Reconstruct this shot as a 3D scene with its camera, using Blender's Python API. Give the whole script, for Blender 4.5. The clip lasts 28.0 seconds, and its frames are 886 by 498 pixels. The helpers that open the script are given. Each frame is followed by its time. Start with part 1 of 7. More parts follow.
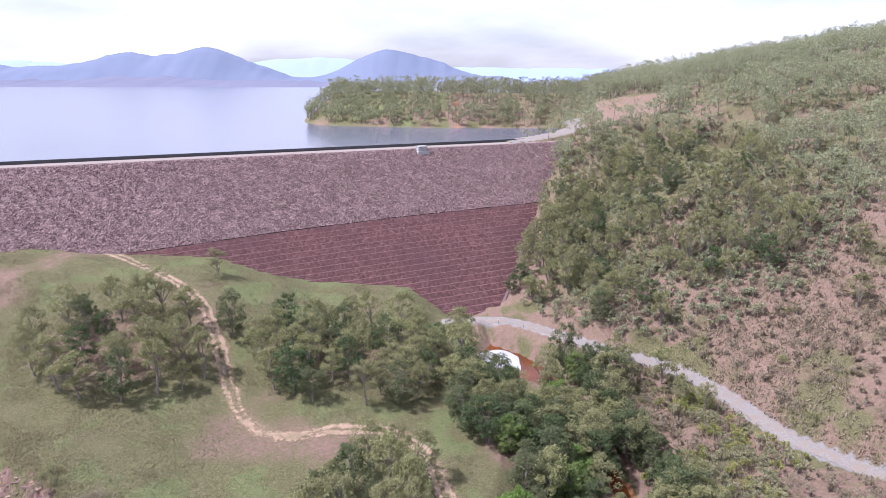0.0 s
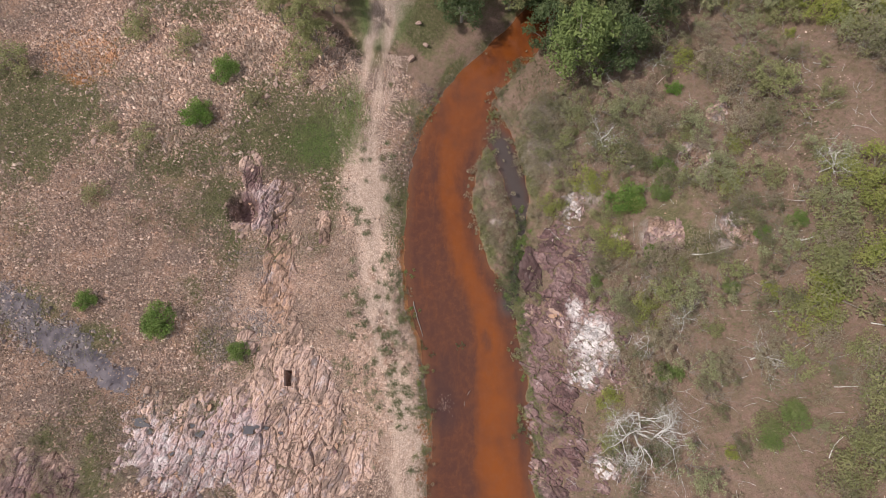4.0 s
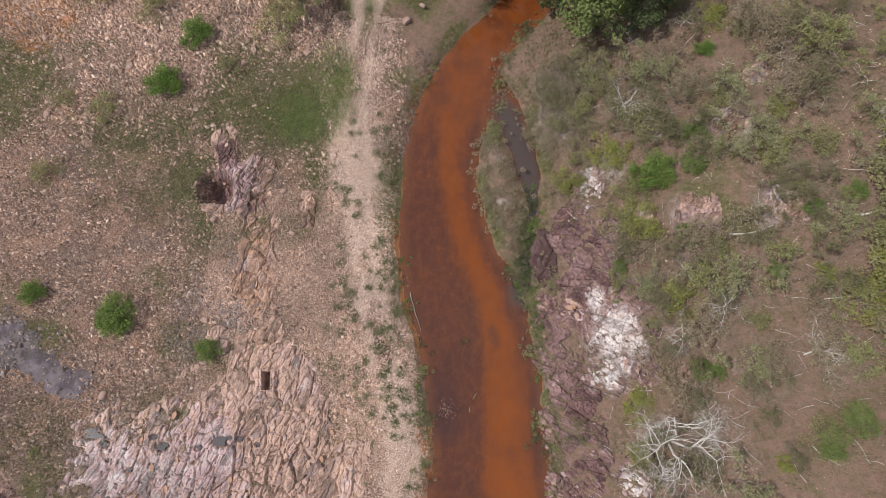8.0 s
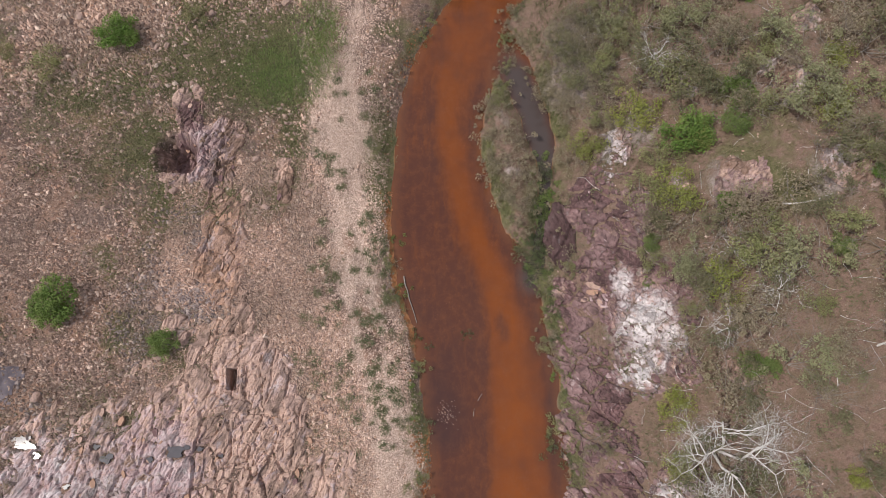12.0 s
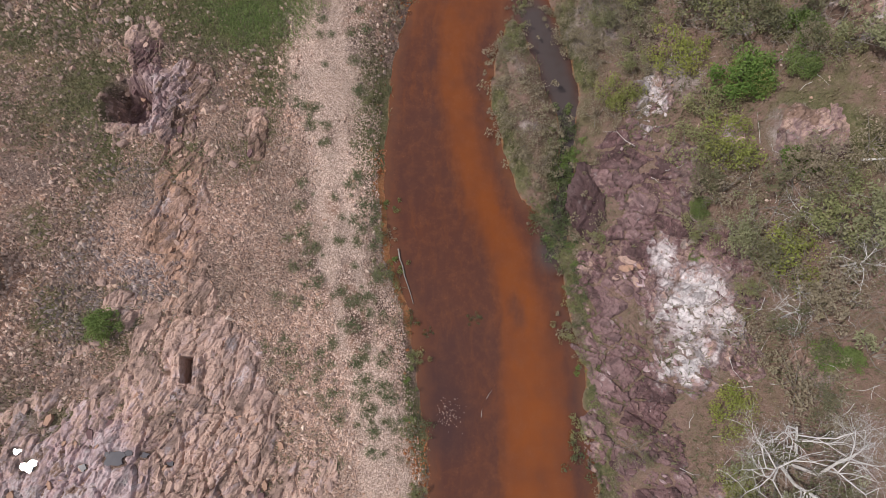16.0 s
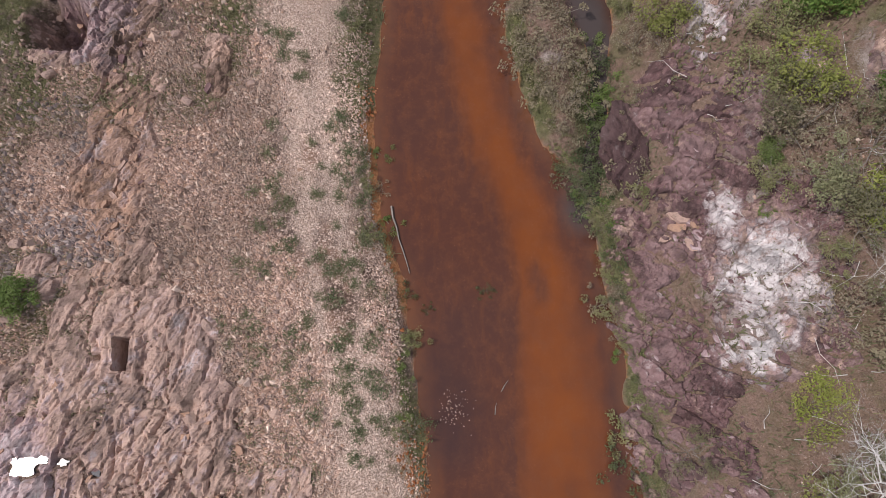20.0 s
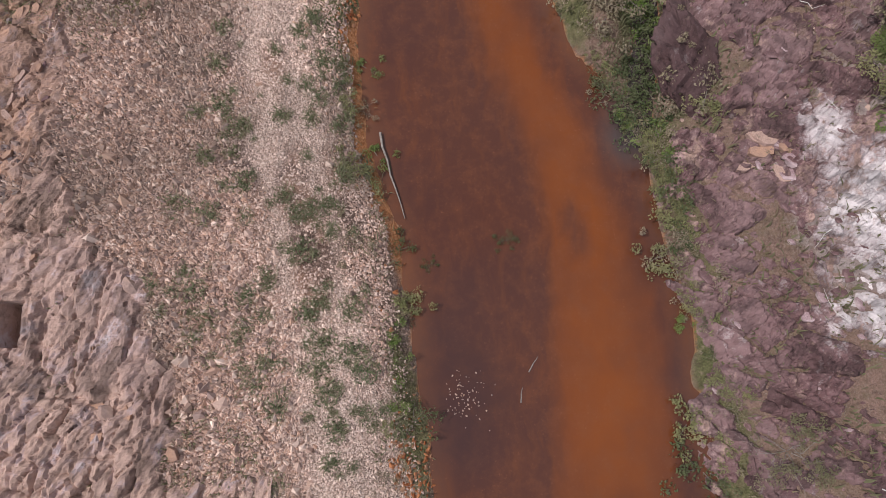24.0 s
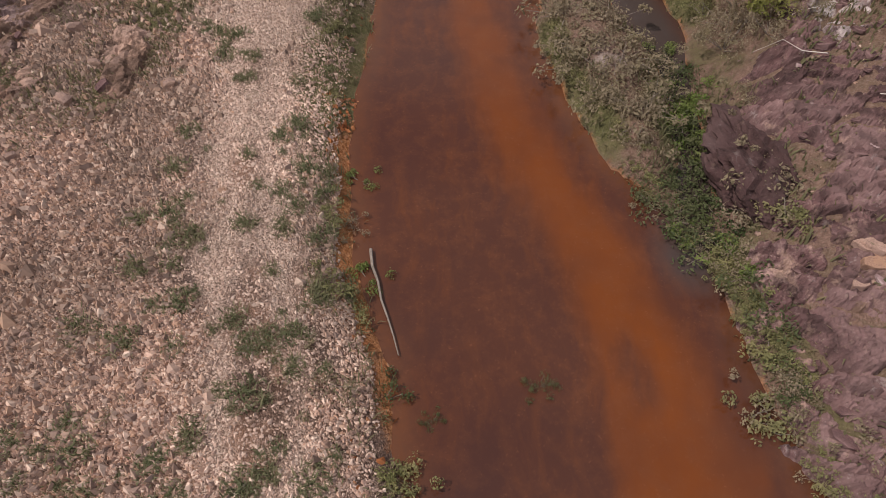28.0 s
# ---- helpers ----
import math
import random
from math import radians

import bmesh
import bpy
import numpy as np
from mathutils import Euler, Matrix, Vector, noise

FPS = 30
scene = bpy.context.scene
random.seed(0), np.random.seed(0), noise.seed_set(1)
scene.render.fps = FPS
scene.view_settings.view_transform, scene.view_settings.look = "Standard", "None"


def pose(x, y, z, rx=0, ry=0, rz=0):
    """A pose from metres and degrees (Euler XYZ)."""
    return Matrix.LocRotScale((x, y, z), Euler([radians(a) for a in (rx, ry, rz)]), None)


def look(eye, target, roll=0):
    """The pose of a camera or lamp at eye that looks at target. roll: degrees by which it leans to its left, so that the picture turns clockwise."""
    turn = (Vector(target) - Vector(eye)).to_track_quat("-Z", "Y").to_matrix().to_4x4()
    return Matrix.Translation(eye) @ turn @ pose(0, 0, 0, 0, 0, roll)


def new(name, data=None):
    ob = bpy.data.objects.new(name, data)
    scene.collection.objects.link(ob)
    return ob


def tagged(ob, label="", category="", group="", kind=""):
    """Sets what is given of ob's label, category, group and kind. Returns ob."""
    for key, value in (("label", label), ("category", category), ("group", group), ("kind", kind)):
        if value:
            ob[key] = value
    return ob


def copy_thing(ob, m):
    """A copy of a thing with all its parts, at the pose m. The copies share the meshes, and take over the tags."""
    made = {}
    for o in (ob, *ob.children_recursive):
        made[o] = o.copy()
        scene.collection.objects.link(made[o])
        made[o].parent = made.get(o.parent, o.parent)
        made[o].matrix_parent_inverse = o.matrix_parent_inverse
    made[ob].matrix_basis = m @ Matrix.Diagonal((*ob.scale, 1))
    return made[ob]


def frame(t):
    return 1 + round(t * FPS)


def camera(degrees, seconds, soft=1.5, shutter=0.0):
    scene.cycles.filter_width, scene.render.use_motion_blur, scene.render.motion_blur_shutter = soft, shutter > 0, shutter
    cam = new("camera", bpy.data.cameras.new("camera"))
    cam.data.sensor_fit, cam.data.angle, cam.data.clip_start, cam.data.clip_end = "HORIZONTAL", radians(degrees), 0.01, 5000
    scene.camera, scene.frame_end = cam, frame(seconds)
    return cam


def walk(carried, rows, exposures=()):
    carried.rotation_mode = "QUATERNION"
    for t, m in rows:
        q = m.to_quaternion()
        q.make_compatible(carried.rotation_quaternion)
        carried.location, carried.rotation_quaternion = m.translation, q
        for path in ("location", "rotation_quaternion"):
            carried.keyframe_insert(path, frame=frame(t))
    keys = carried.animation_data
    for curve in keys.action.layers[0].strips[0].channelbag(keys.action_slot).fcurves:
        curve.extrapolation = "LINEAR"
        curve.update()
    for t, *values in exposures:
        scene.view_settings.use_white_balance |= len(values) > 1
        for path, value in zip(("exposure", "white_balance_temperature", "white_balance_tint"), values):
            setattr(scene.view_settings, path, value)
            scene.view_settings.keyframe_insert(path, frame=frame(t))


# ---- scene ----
cam = camera(72.26, 28.0, soft=0.7)
# seconds, eye (m), tilt below the horizon, heading, roll (degrees)
PATH = [
    (0.00, -1.56, -6.11, 64.90, 15.61, 0.68, -0.05),
    (0.50, -1.57, -6.11, 63.98, 25.81, 0.51, -0.09),
    (1.00, -1.57, -6.11, 63.09, 41.17, 0.56, 0.06),
    (1.50, -1.57, -6.11, 62.22, 57.60, 0.62, -0.18),
    (1.70, -1.57, -6.11, 61.87, 64.40, 0.50, -0.15),
    (1.85, -1.57, -6.11, 61.62, 69.00, 0.40, -0.12),
    (2.00, -1.57, -6.11, 61.36, 71.68, 0.31, -0.10),
    (2.50, -1.58, -6.11, 60.54, 71.67, 0.12, -0.14),
    (3.00, -1.58, -6.11, 59.72, 73.89, -0.00, -0.17),
    (3.50, -1.59, -6.11, 58.85, 75.00, -0.13, -0.22),
    (5.50, -1.60, -6.15, 55.26, 74.73, -0.17, 0.20),
    (6.00, -1.61, -6.15, 54.31, 74.67, -0.50, 0.26),
    (6.50, -1.63, -6.16, 53.34, 74.60, -0.89, 0.21),
    (7.00, -1.63, -6.17, 52.37, 74.51, -0.84, 0.17),
    (7.50, -1.61, -6.18, 51.41, 74.40, -0.60, 0.29),
    (8.00, -1.60, -6.18, 50.43, 74.30, -0.37, 0.49),
    (8.50, -1.58, -6.19, 49.43, 74.20, -0.14, 0.62),
    (9.00, -1.57, -6.20, 48.44, 74.11, 0.00, 0.69),
    (9.50, -1.57, -6.21, 47.49, 74.00, 0.01, 0.62),
    (10.00, -1.57, -6.22, 46.53, 73.96, 0.06, 0.58),
    (10.50, -1.58, -6.23, 45.58, 73.87, 0.12, 0.56),
    (11.00, -1.58, -6.24, 44.60, 73.84, 0.11, 0.46),
    (11.50, -1.59, -6.24, 43.65, 73.79, 0.05, 0.39),
    (12.00, -1.61, -6.24, 42.69, 73.72, -0.04, 0.28),
    (12.50, -1.62, -6.24, 41.76, 73.67, -0.09, 0.26),
    (14.50, -1.69, -6.13, 37.91, 73.73, 0.14, 0.29),
    (15.00, -1.70, -6.12, 36.95, 73.72, 0.02, 0.19),
    (15.50, -1.72, -6.11, 36.05, 73.72, -0.15, 0.08),
    (16.00, -1.73, -6.10, 35.14, 73.69, -0.20, 0.00),
    (16.50, -1.74, -6.09, 34.23, 73.69, -0.21, 0.06),
    (17.00, -1.77, -6.08, 33.28, 73.76, -0.29, -0.03),
    (17.50, -1.79, -6.07, 32.38, 73.74, -0.35, -0.07),
    (18.00, -1.81, -6.06, 31.48, 73.74, -0.36, -0.12),
    (18.50, -1.83, -6.06, 30.61, 73.71, -0.30, -0.08),
    (19.00, -1.85, -6.06, 29.72, 73.74, -0.27, -0.06),
    (19.50, -1.88, -6.05, 28.76, 73.77, -0.18, -0.08),
    (20.00, -1.91, -6.06, 27.83, 73.81, -0.17, -0.09),
    (20.50, -1.95, -6.05, 26.90, 73.93, -0.21, -0.22),
    (21.00, -1.98, -6.05, 26.01, 74.00, -0.18, -0.27),
    (21.50, -2.00, -6.05, 25.10, 74.11, -0.02, -0.32),
    (23.50, -2.16, -6.09, 21.52, 74.30, 0.40, -0.10),
    (24.00, -2.18, -6.09, 20.64, 74.38, 0.36, -0.09),
    (24.50, -2.20, -6.09, 19.72, 74.44, 0.37, -0.02),
    (25.00, -2.22, -6.09, 18.84, 74.47, 0.40, -0.01),
    (25.50, -2.23, -6.09, 17.90, 74.52, 0.43, 0.03),
    (26.00, -2.25, -6.09, 16.97, 74.52, 0.46, 0.04),
    (26.50, -2.28, -6.10, 16.03, 74.61, 0.43, 0.04),
    (27.00, -2.31, -6.11, 15.21, 74.77, 0.35, -0.02),
    (27.50, -2.35, -6.10, 14.50, 75.05, 0.14, -0.14),
    (27.60, -2.36, -6.10, 14.43, 75.00, 0.09, -0.15),
    (27.70, -2.36, -6.10, 14.41, 70.80, 0.06, -0.13),
    (27.80, -2.36, -6.10, 14.38, 65.70, 0.04, -0.12),
    (27.90, -2.36, -6.10, 14.36, 58.90, 0.02, -0.10),
    (28.00, -2.36, -6.11, 14.34, 54.20, -0.00, -0.08),
]


def eye_row(x, y, z, tilt, heading, roll):
    t, h = radians(tilt), radians(heading)
    aim = (x + math.sin(h) * math.cos(t), y + math.cos(h) * math.cos(t), z - math.sin(t))
    return look((x, y, z), aim, -roll)


# the film's camera darkens its picture as it comes to look down
EXPOSURES = ((0.0, 0.82, 5800, 24), (1.0, 0.70, 6450, 11), (2.0, 0.52, 6650, 11), (3.0, 0.22, 6750, 12), (8.0, 0.02, 6700, 12), (16.0, -0.12, 6500, 14), (24.0, -0.16, 6400, 17), (28.0, -0.34, 7200, 20))
walk(cam, [(row[0], eye_row(*row[1:])) for row in PATH], EXPOSURES)

# ---- world, sun and exposure ----
SUN_AZ, SUN_EL = radians(-96), radians(57)      # azimuth from +y towards +x
world = bpy.data.worlds.new("sky")
scene.world = world
world.use_nodes = True
wn, wl = world.node_tree.nodes, world.node_tree.links
wn.clear()
w_out = wn.new("ShaderNodeOutputWorld")
w_bg = wn.new("ShaderNodeBackground")
w_sky = wn.new("ShaderNodeTexSky")
w_sky.sky_type, w_sky.sun_disc = "NISHITA", False
w_sky.sun_elevation, w_sky.sun_rotation = SUN_EL, SUN_AZ
w_sky.air_density, w_sky.dust_density = 1.0, 2.5
w_co = wn.new("ShaderNodeTexCoord")
w_map = wn.new("ShaderNodeMapping")
w_map.inputs["Scale"].default_value = (1.0, 1.0, 4.0)
w_noise = wn.new("ShaderNodeTexNoise")
w_noise.inputs["Scale"].default_value, w_noise.inputs["Detail"].default_value = 2.2, 8
w_ramp = wn.new("ShaderNodeValToRGB")
w_ramp.color_ramp.elements[0].position, w_ramp.color_ramp.elements[1].position = 0.36, 0.60
w_ramp.color_ramp.elements[0].color = (0.34, 0.34, 0.34, 1)
w_mix = wn.new("ShaderNodeMixRGB")
w_mix.inputs["Color2"].default_value = (6.9, 7.05, 7.6, 1)
wl.new(w_co.outputs["Generated"], w_map.inputs["Vector"])
wl.new(w_map.outputs[0], w_noise.inputs["Vector"])
wl.new(w_noise.outputs["Fac"], w_ramp.inputs["Fac"])
wl.new(w_ramp.outputs["Color"], w_mix.inputs["Fac"])
wl.new(w_sky.outputs[0], w_mix.inputs["Color1"])
wl.new(w_mix.outputs[0], w_bg.inputs["Color"])
wl.new(w_bg.outputs[0], w_out.inputs["Surface"])
w_bg.inputs["Strength"].default_value = 0.10

sun = new("sun", bpy.data.lights.new("sun", "SUN"))
sun.data.energy, sun.data.angle, sun.data.color = 4.0, radians(1.2), (1.0, 0.95, 0.88)
sun_dir = Vector((math.sin(SUN_AZ) * math.cos(SUN_EL), math.cos(SUN_AZ) * math.cos(SUN_EL), math.sin(SUN_EL)))
sun.matrix_world = look(sun_dir * 300, (0, 0, 0))


# ---- materials ----
class Nodes:
    """A short way to write node materials."""

    def __init__(self, name):
        self.mat = bpy.data.materials.new(name)
        self.mat.use_nodes = True
        self.n, self.l = self.mat.node_tree.nodes, self.mat.node_tree.links
        self.bsdf = self.n["Principled BSDF"]
        self.co = self.n.new("ShaderNodeTexCoord").outputs["Object"]

    def set(self, node, key, value):
        if hasattr(value, "links"):
            self.l.new(value, node.inputs[key])
        else:
            node.inputs[key].default_value = value

    def noise(self, scale, detail=4, rough=0.55, co=None, out="Fac"):
        k = self.n.new("ShaderNodeTexNoise")
        self.l.new(co or self.co, k.inputs["Vector"])
        k.inputs["Scale"].default_value, k.inputs["Detail"].default_value, k.inputs["Roughness"].default_value = scale, detail, rough
        return k.outputs[out]

    def cells(self, scale, out="Color", feature="F1", co=None):
        k = self.n.new("ShaderNodeTexVoronoi")
        k.feature = feature
        self.l.new(co or self.co, k.inputs["Vector"])
        k.inputs["Scale"].default_value = scale
        return k.outputs[out]

    def ramp(self, fac, *stops):
        k = self.n.new("ShaderNodeValToRGB")
        self.l.new(fac, k.inputs["Fac"])
        e = k.color_ramp.elements
        while len(e) < len(stops):
            e.new(0.5)
        for i, (p, c) in enumerate(stops):
            e[i].position = p
            e[i].color = (c, c, c, 1) if isinstance(c, (int, float)) else (*c, 1)
        return k.outputs["Color"]

    def mix(self, fac, a, b, kind="MIX"):
        k = self.n.new("ShaderNodeMixRGB")
        k.blend_type = kind
        for key, v in (("Fac", fac), ("Color1", a), ("Color2", b)):
            self.set(k, key, (*v, 1) if isinstance(v, tuple) and len(v) == 3 else v)
        return k.outputs["Color"]

    def math(self, op, a, b=0.0):
        k = self.n.new("ShaderNodeMath")
        k.operation = op
        self.set(k, 0, a)
        self.set(k, 1, b)
        return k.outputs[0]

    def attr(self, name, out="Fac"):
        k = self.n.new("ShaderNodeAttribute")
        k.attribute_name = name
        return k.outputs[out]

    def random(self):
        return self.n.new("ShaderNodeObjectInfo").outputs["Random"]

    def island(self):
        return self.n.new("ShaderNodeNewGeometry").outputs["Random Per Island"]

    def bump(self, height, strength=0.5, distance=0.05):
        k = self.n.new("ShaderNodeBump")
        self.l.new(height, k.inputs["Height"])
        k.inputs["Strength"].default_value, k.inputs["Distance"].default_value = strength, distance
        self.l.new(k.outputs[0], self.bsdf.inputs["Normal"])

    def done(self, color, rough=0.85, metal=0.0, spec=None):
        self.set(self.bsdf, "Base Color", (*color, 1) if isinstance(color, tuple) else color)
        self.set(self.bsdf, "Roughness", rough)
        self.set(self.bsdf, "Metallic", metal)
        if spec is not None:
            self.set(self.bsdf, "Specular IOR Level", spec)
        return self.mat


def ground_material():
    k = Nodes("ground")
    fine = k.noise(14.0, 6, 0.7)
    mid = k.noise(1.3, 6, 0.65)
    big = k.noise(0.13, 4)
    warp = k.n.new("ShaderNodeVectorMath")
    warp.operation = "ADD"
    k.l.new(k.co, warp.inputs[0])
    k.l.new(k.noise(6.0, 3, out="Color"), warp.inputs[1])
    stones = k.cells(7.0, co=warp.outputs[0])
    small = k.cells(27.0)
    grey, grey2 = k.n.new("ShaderNodeRGBToBW"), k.n.new("ShaderNodeRGBToBW")
    k.l.new(stones, grey.inputs[0])
    k.l.new(small, grey2.inputs[0])
    tone, grit = grey.outputs[0], grey2.outputs[0]
    gravel = k.ramp(tone, (0.25, (0.10, 0.066, 0.054)), (0.48, (0.32, 0.222, 0.178)), (0.68, (0.66, 0.50, 0.418)))
    gravel = k.mix(k.ramp(mid, (0.35, 0.0), (0.7, 0.55)), gravel, (0.25, 0.145, 0.11))
    gravel = k.mix(k.ramp(fine, (0.35, 0.0), (0.78, 0.45)), gravel, (0.14, 0.09, 0.072))
    coarse = k.noise(3.4, 5, 0.72)
    gravel = k.mix(k.ramp(coarse, (0.36, 0.7), (0.50, 0.0)), gravel, (0.135, 0.088, 0.07))
    gravel = k.mix(k.ramp(coarse, (0.53, 0.0), (0.66, 0.65)), gravel, (0.68, 0.50, 0.41))
    # cell edges darkened: soil plus painted shade in the gaps between stones
    gaps = k.ramp(k.cells(7.0, "Distance", "DISTANCE_TO_EDGE", warp.outputs[0]), (0.0, 1.0), (0.18, 0.0))
    gravel = k.mix(gaps, gravel, (0.075, 0.05, 0.04))
    gravel = k.mix(k.ramp(big, (0.42, 0.0), (0.6, 0.45)), gravel, (0.17, 0.13, 0.12))
    gravel = k.mix(k.ramp(k.noise(0.3, 5, 0.7), (0.5, 0.0), (0.62, 0.4)), gravel, (0.50, 0.30, 0.21))
    rust = k.mix(tone, (0.26, 0.095, 0.035), (0.52, 0.27, 0.14))
    soil = k.mix(k.ramp(fine, (0.3, 0.0), (0.7, 1.0)), (0.155, 0.098, 0.08), (0.36, 0.24, 0.195))
    soil = k.mix(k.ramp(mid, (0.4, 0.0), (0.62, 0.7)), soil, (0.17, 0.135, 0.085))
    soil = k.mix(k.ramp(coarse, (0.36, 0.5), (0.5, 0.0)), soil, (0.11, 0.075, 0.06))
    soil = k.mix(k.ramp(grit, (0.6, 0.0), (0.9, 0.35)), soil, (0.33, 0.27, 0.23))
    pale = k.ramp(grit, (0.25, (0.20, 0.142, 0.118)), (0.5, (0.50, 0.37, 0.31)), (0.72, (0.82, 0.66, 0.57)))
    pale = k.mix(k.ramp(fine, (0.35, 0.0), (0.75, 0.5)), pale, (0.30, 0.22, 0.175))
    pale = k.mix(k.ramp(coarse, (0.36, 0.4), (0.5, 0.0)), pale, (0.26, 0.18, 0.14))
    pale = k.mix(k.ramp(tone, (0.6, 0.0), (0.9, 0.4)), pale, (0.58, 0.49, 0.42))
    grass = k.mix(k.ramp(fine, (0.3, 0.0), (0.7, 1.0)), (0.075, 0.082, 0.036), (0.18, 0.18, 0.085))
    grass = k.mix(k.ramp(coarse, (0.38, 0.55), (0.5, 0.0)), grass, (0.06, 0.06, 0.032))
    grass = k.mix(k.ramp(coarse, (0.54, 0.0), (0.66, 0.5)), grass, (0.36, 0.28, 0.21))
    grass = k.mix(k.ramp(mid, (0.45, 0.0), (0.7, 0.6)), grass, (0.22, 0.18, 0.11))
    lush = k.mix(k.ramp(fine, (0.3, 0.0), (0.7, 1.0)), (0.09, 0.125, 0.048), (0.19, 0.235, 0.10))
    lush = k.mix(k.ramp(mid, (0.42, 0.0), (0.64, 0.75)), lush, (0.20, 0.18, 0.10))
    lush = k.mix(k.ramp(coarse, (0.38, 0.5), (0.5, 0.0)), lush, (0.065, 0.085, 0.03))
    tar = k.mix(fine, (0.20, 0.19, 0.185), (0.36, 0.34, 0.33))
    white = k.mix(k.ramp(mid, (0.35, 0.0), (0.65, 1.0)), (0.22, 0.165, 0.15), (0.42, 0.36, 0.34))
    col = soil
    for mask, paint, soft in (("gravel", gravel, 0.30), ("grass", grass, 0.38), ("lush", lush, 0.35), ("white", white, 0.40), ("rust", rust, 0.30), ("pale", pale, 0.16), ("tar", tar, 0.05)):
        edge = k.math("ADD", k.attr(mask), k.math("MULTIPLY", k.math("SUBTRACT", fine, 0.5), soft * 2))
        edge = k.math("ADD", edge, k.math("MULTIPLY", k.math("SUBTRACT", mid, 0.5), soft * 2))
        col = k.mix(k.ramp(edge, (0.34, 0.0), (0.66, 1.0)), col, paint)
    h = k.math("ADD", k.math("MULTIPLY", k.cells(7.0, "Distance", co=warp.outputs[0]), -1.6), k.math("MULTIPLY", fine, 1.2))
    h = k.math("ADD", h, k.math("MULTIPLY", mid, 2.5))
    k.bump(h, 0.9, 0.055)
    return k.done(col, 0.95, spec=0.15)


def leaf_material(name, dark, light, tip):
    k = Nodes(name)
    r = k.island()
    c = k.mix(r, dark, light)
    c = k.mix(k.ramp(k.noise(0.9, 2), (0.45, 0.0), (0.65, 0.7)), c, tip)
    o = k.random()
    c = k.mix(k.math("MULTIPLY", o, 0.45), c, (0.22, 0.205, 0.12))
    trans = k.n.new("ShaderNodeBsdfTranslucent")
    k.l.new(c, trans.inputs["Color"])
    mixer = k.n.new("ShaderNodeMixShader")
    mixer.inputs[0].default_value = 0.4
    m = k.done(c, 0.6, spec=0.25)
    k.l.new(k.bsdf.outputs[0], mixer.inputs[1])
    k.l.new(trans.outputs[0], mixer.inputs[2])
    k.l.new(mixer.outputs[0], k.n["Material Output"].inputs["Surface"])
    return m


def bark_material(name, a, b):
    k = Nodes(name)
    f = k.noise(6, 5, 0.65)
    k.bump(f, 0.5, 0.03)
    return k.done(k.mix(k.ramp(f, (0.3, 0.0), (0.7, 1.0)), a, b), 0.9)


def rock_material(name, *tones):
    k = Nodes(name)
    f, m = k.noise(5.0, 7, 0.7), k.noise(0.7, 4, 0.6)
    c = k.mix(k.ramp(f, (0.3, 0.0), (0.7, 1.0)), tones[0], tones[1])
    c = k.mix(k.ramp(m, (0.42, 0.0), (0.6, 0.85)), c, tones[2])
    c = k.mix(k.math("MULTIPLY", k.island(), 0.5), c, tones[3])
    k.bump(f, 0.8, 0.06)
    return k.done(c, 0.9, spec=0.25)


GROUND = ground_material()
LEAF = {
    # distance haze is painted into this one: paler, flatter leaf colour for far trees
    "far_gum": leaf_material("hazed_gum_leaves", (0.25, 0.28, 0.165), (0.34, 0.375, 0.225), (0.38, 0.385, 0.25)),
    "gum": leaf_material("gum_leaves", (0.155, 0.175, 0.074), (0.33, 0.345, 0.16), (0.39, 0.365, 0.19)),
    "dark": leaf_material("dark_leaves", (0.040, 0.075, 0.030), (0.10, 0.15, 0.062), (0.15, 0.19, 0.085)),
    "bright": leaf_material("bright_leaves", (0.075, 0.155, 0.028), (0.18, 0.30, 0.065), (0.25, 0.34, 0.10)),
    "yellow": leaf_material("yellow_green_leaves", (0.19, 0.225, 0.045), (0.36, 0.40, 0.10), (0.38, 0.36, 0.12)),
    "scrub": leaf_material("dry_scrub_leaves", (0.21, 0.175, 0.13), (0.42, 0.35, 0.265), (0.32, 0.285, 0.18)),
    "grass": leaf_material("grass_blades", (0.085, 0.10, 0.050), (0.17, 0.185, 0.10), (0.21, 0.20, 0.12)),
    "dry_gum": leaf_material("dry_gum_leaves", (0.20, 0.215, 0.12), (0.38, 0.395, 0.225), (0.44, 0.405, 0.25)),
    "lush": leaf_material("lush_blades", (0.12, 0.22, 0.05), (0.25, 0.39, 0.105), (0.28, 0.34, 0.12)),
    "tuft": leaf_material("tuft_blades", (0.085, 0.105, 0.055), (0.20, 0.23, 0.125), (0.24, 0.235, 0.145)),
    "sage": leaf_material("grey_sage_leaves", (0.095, 0.10, 0.055), (0.22, 0.215, 0.125), (0.27, 0.235, 0.15)),
    "straw": leaf_material("straw_blades", (0.17, 0.135, 0.08), (0.31, 0.26, 0.165), (0.22, 0.20, 0.105)),
}
BARK = bark_material("grey_bark", (0.13, 0.11, 0.095), (0.30, 0.27, 0.24))
BARK_PALE = bark_material("pale_dead_wood", (0.38, 0.365, 0.35), (0.68, 0.66, 0.64))
ROCK_PINK = rock_material("pink_rock", (0.20, 0.135, 0.115), (0.40, 0.30, 0.26), (0.44, 0.30, 0.22), (0.28, 0.20, 0.18))
ROCK_DARK = rock_material("purple_rock", (0.09, 0.058, 0.058), (0.20, 0.14, 0.14), (0.15, 0.095, 0.09), (0.28, 0.22, 0.21))


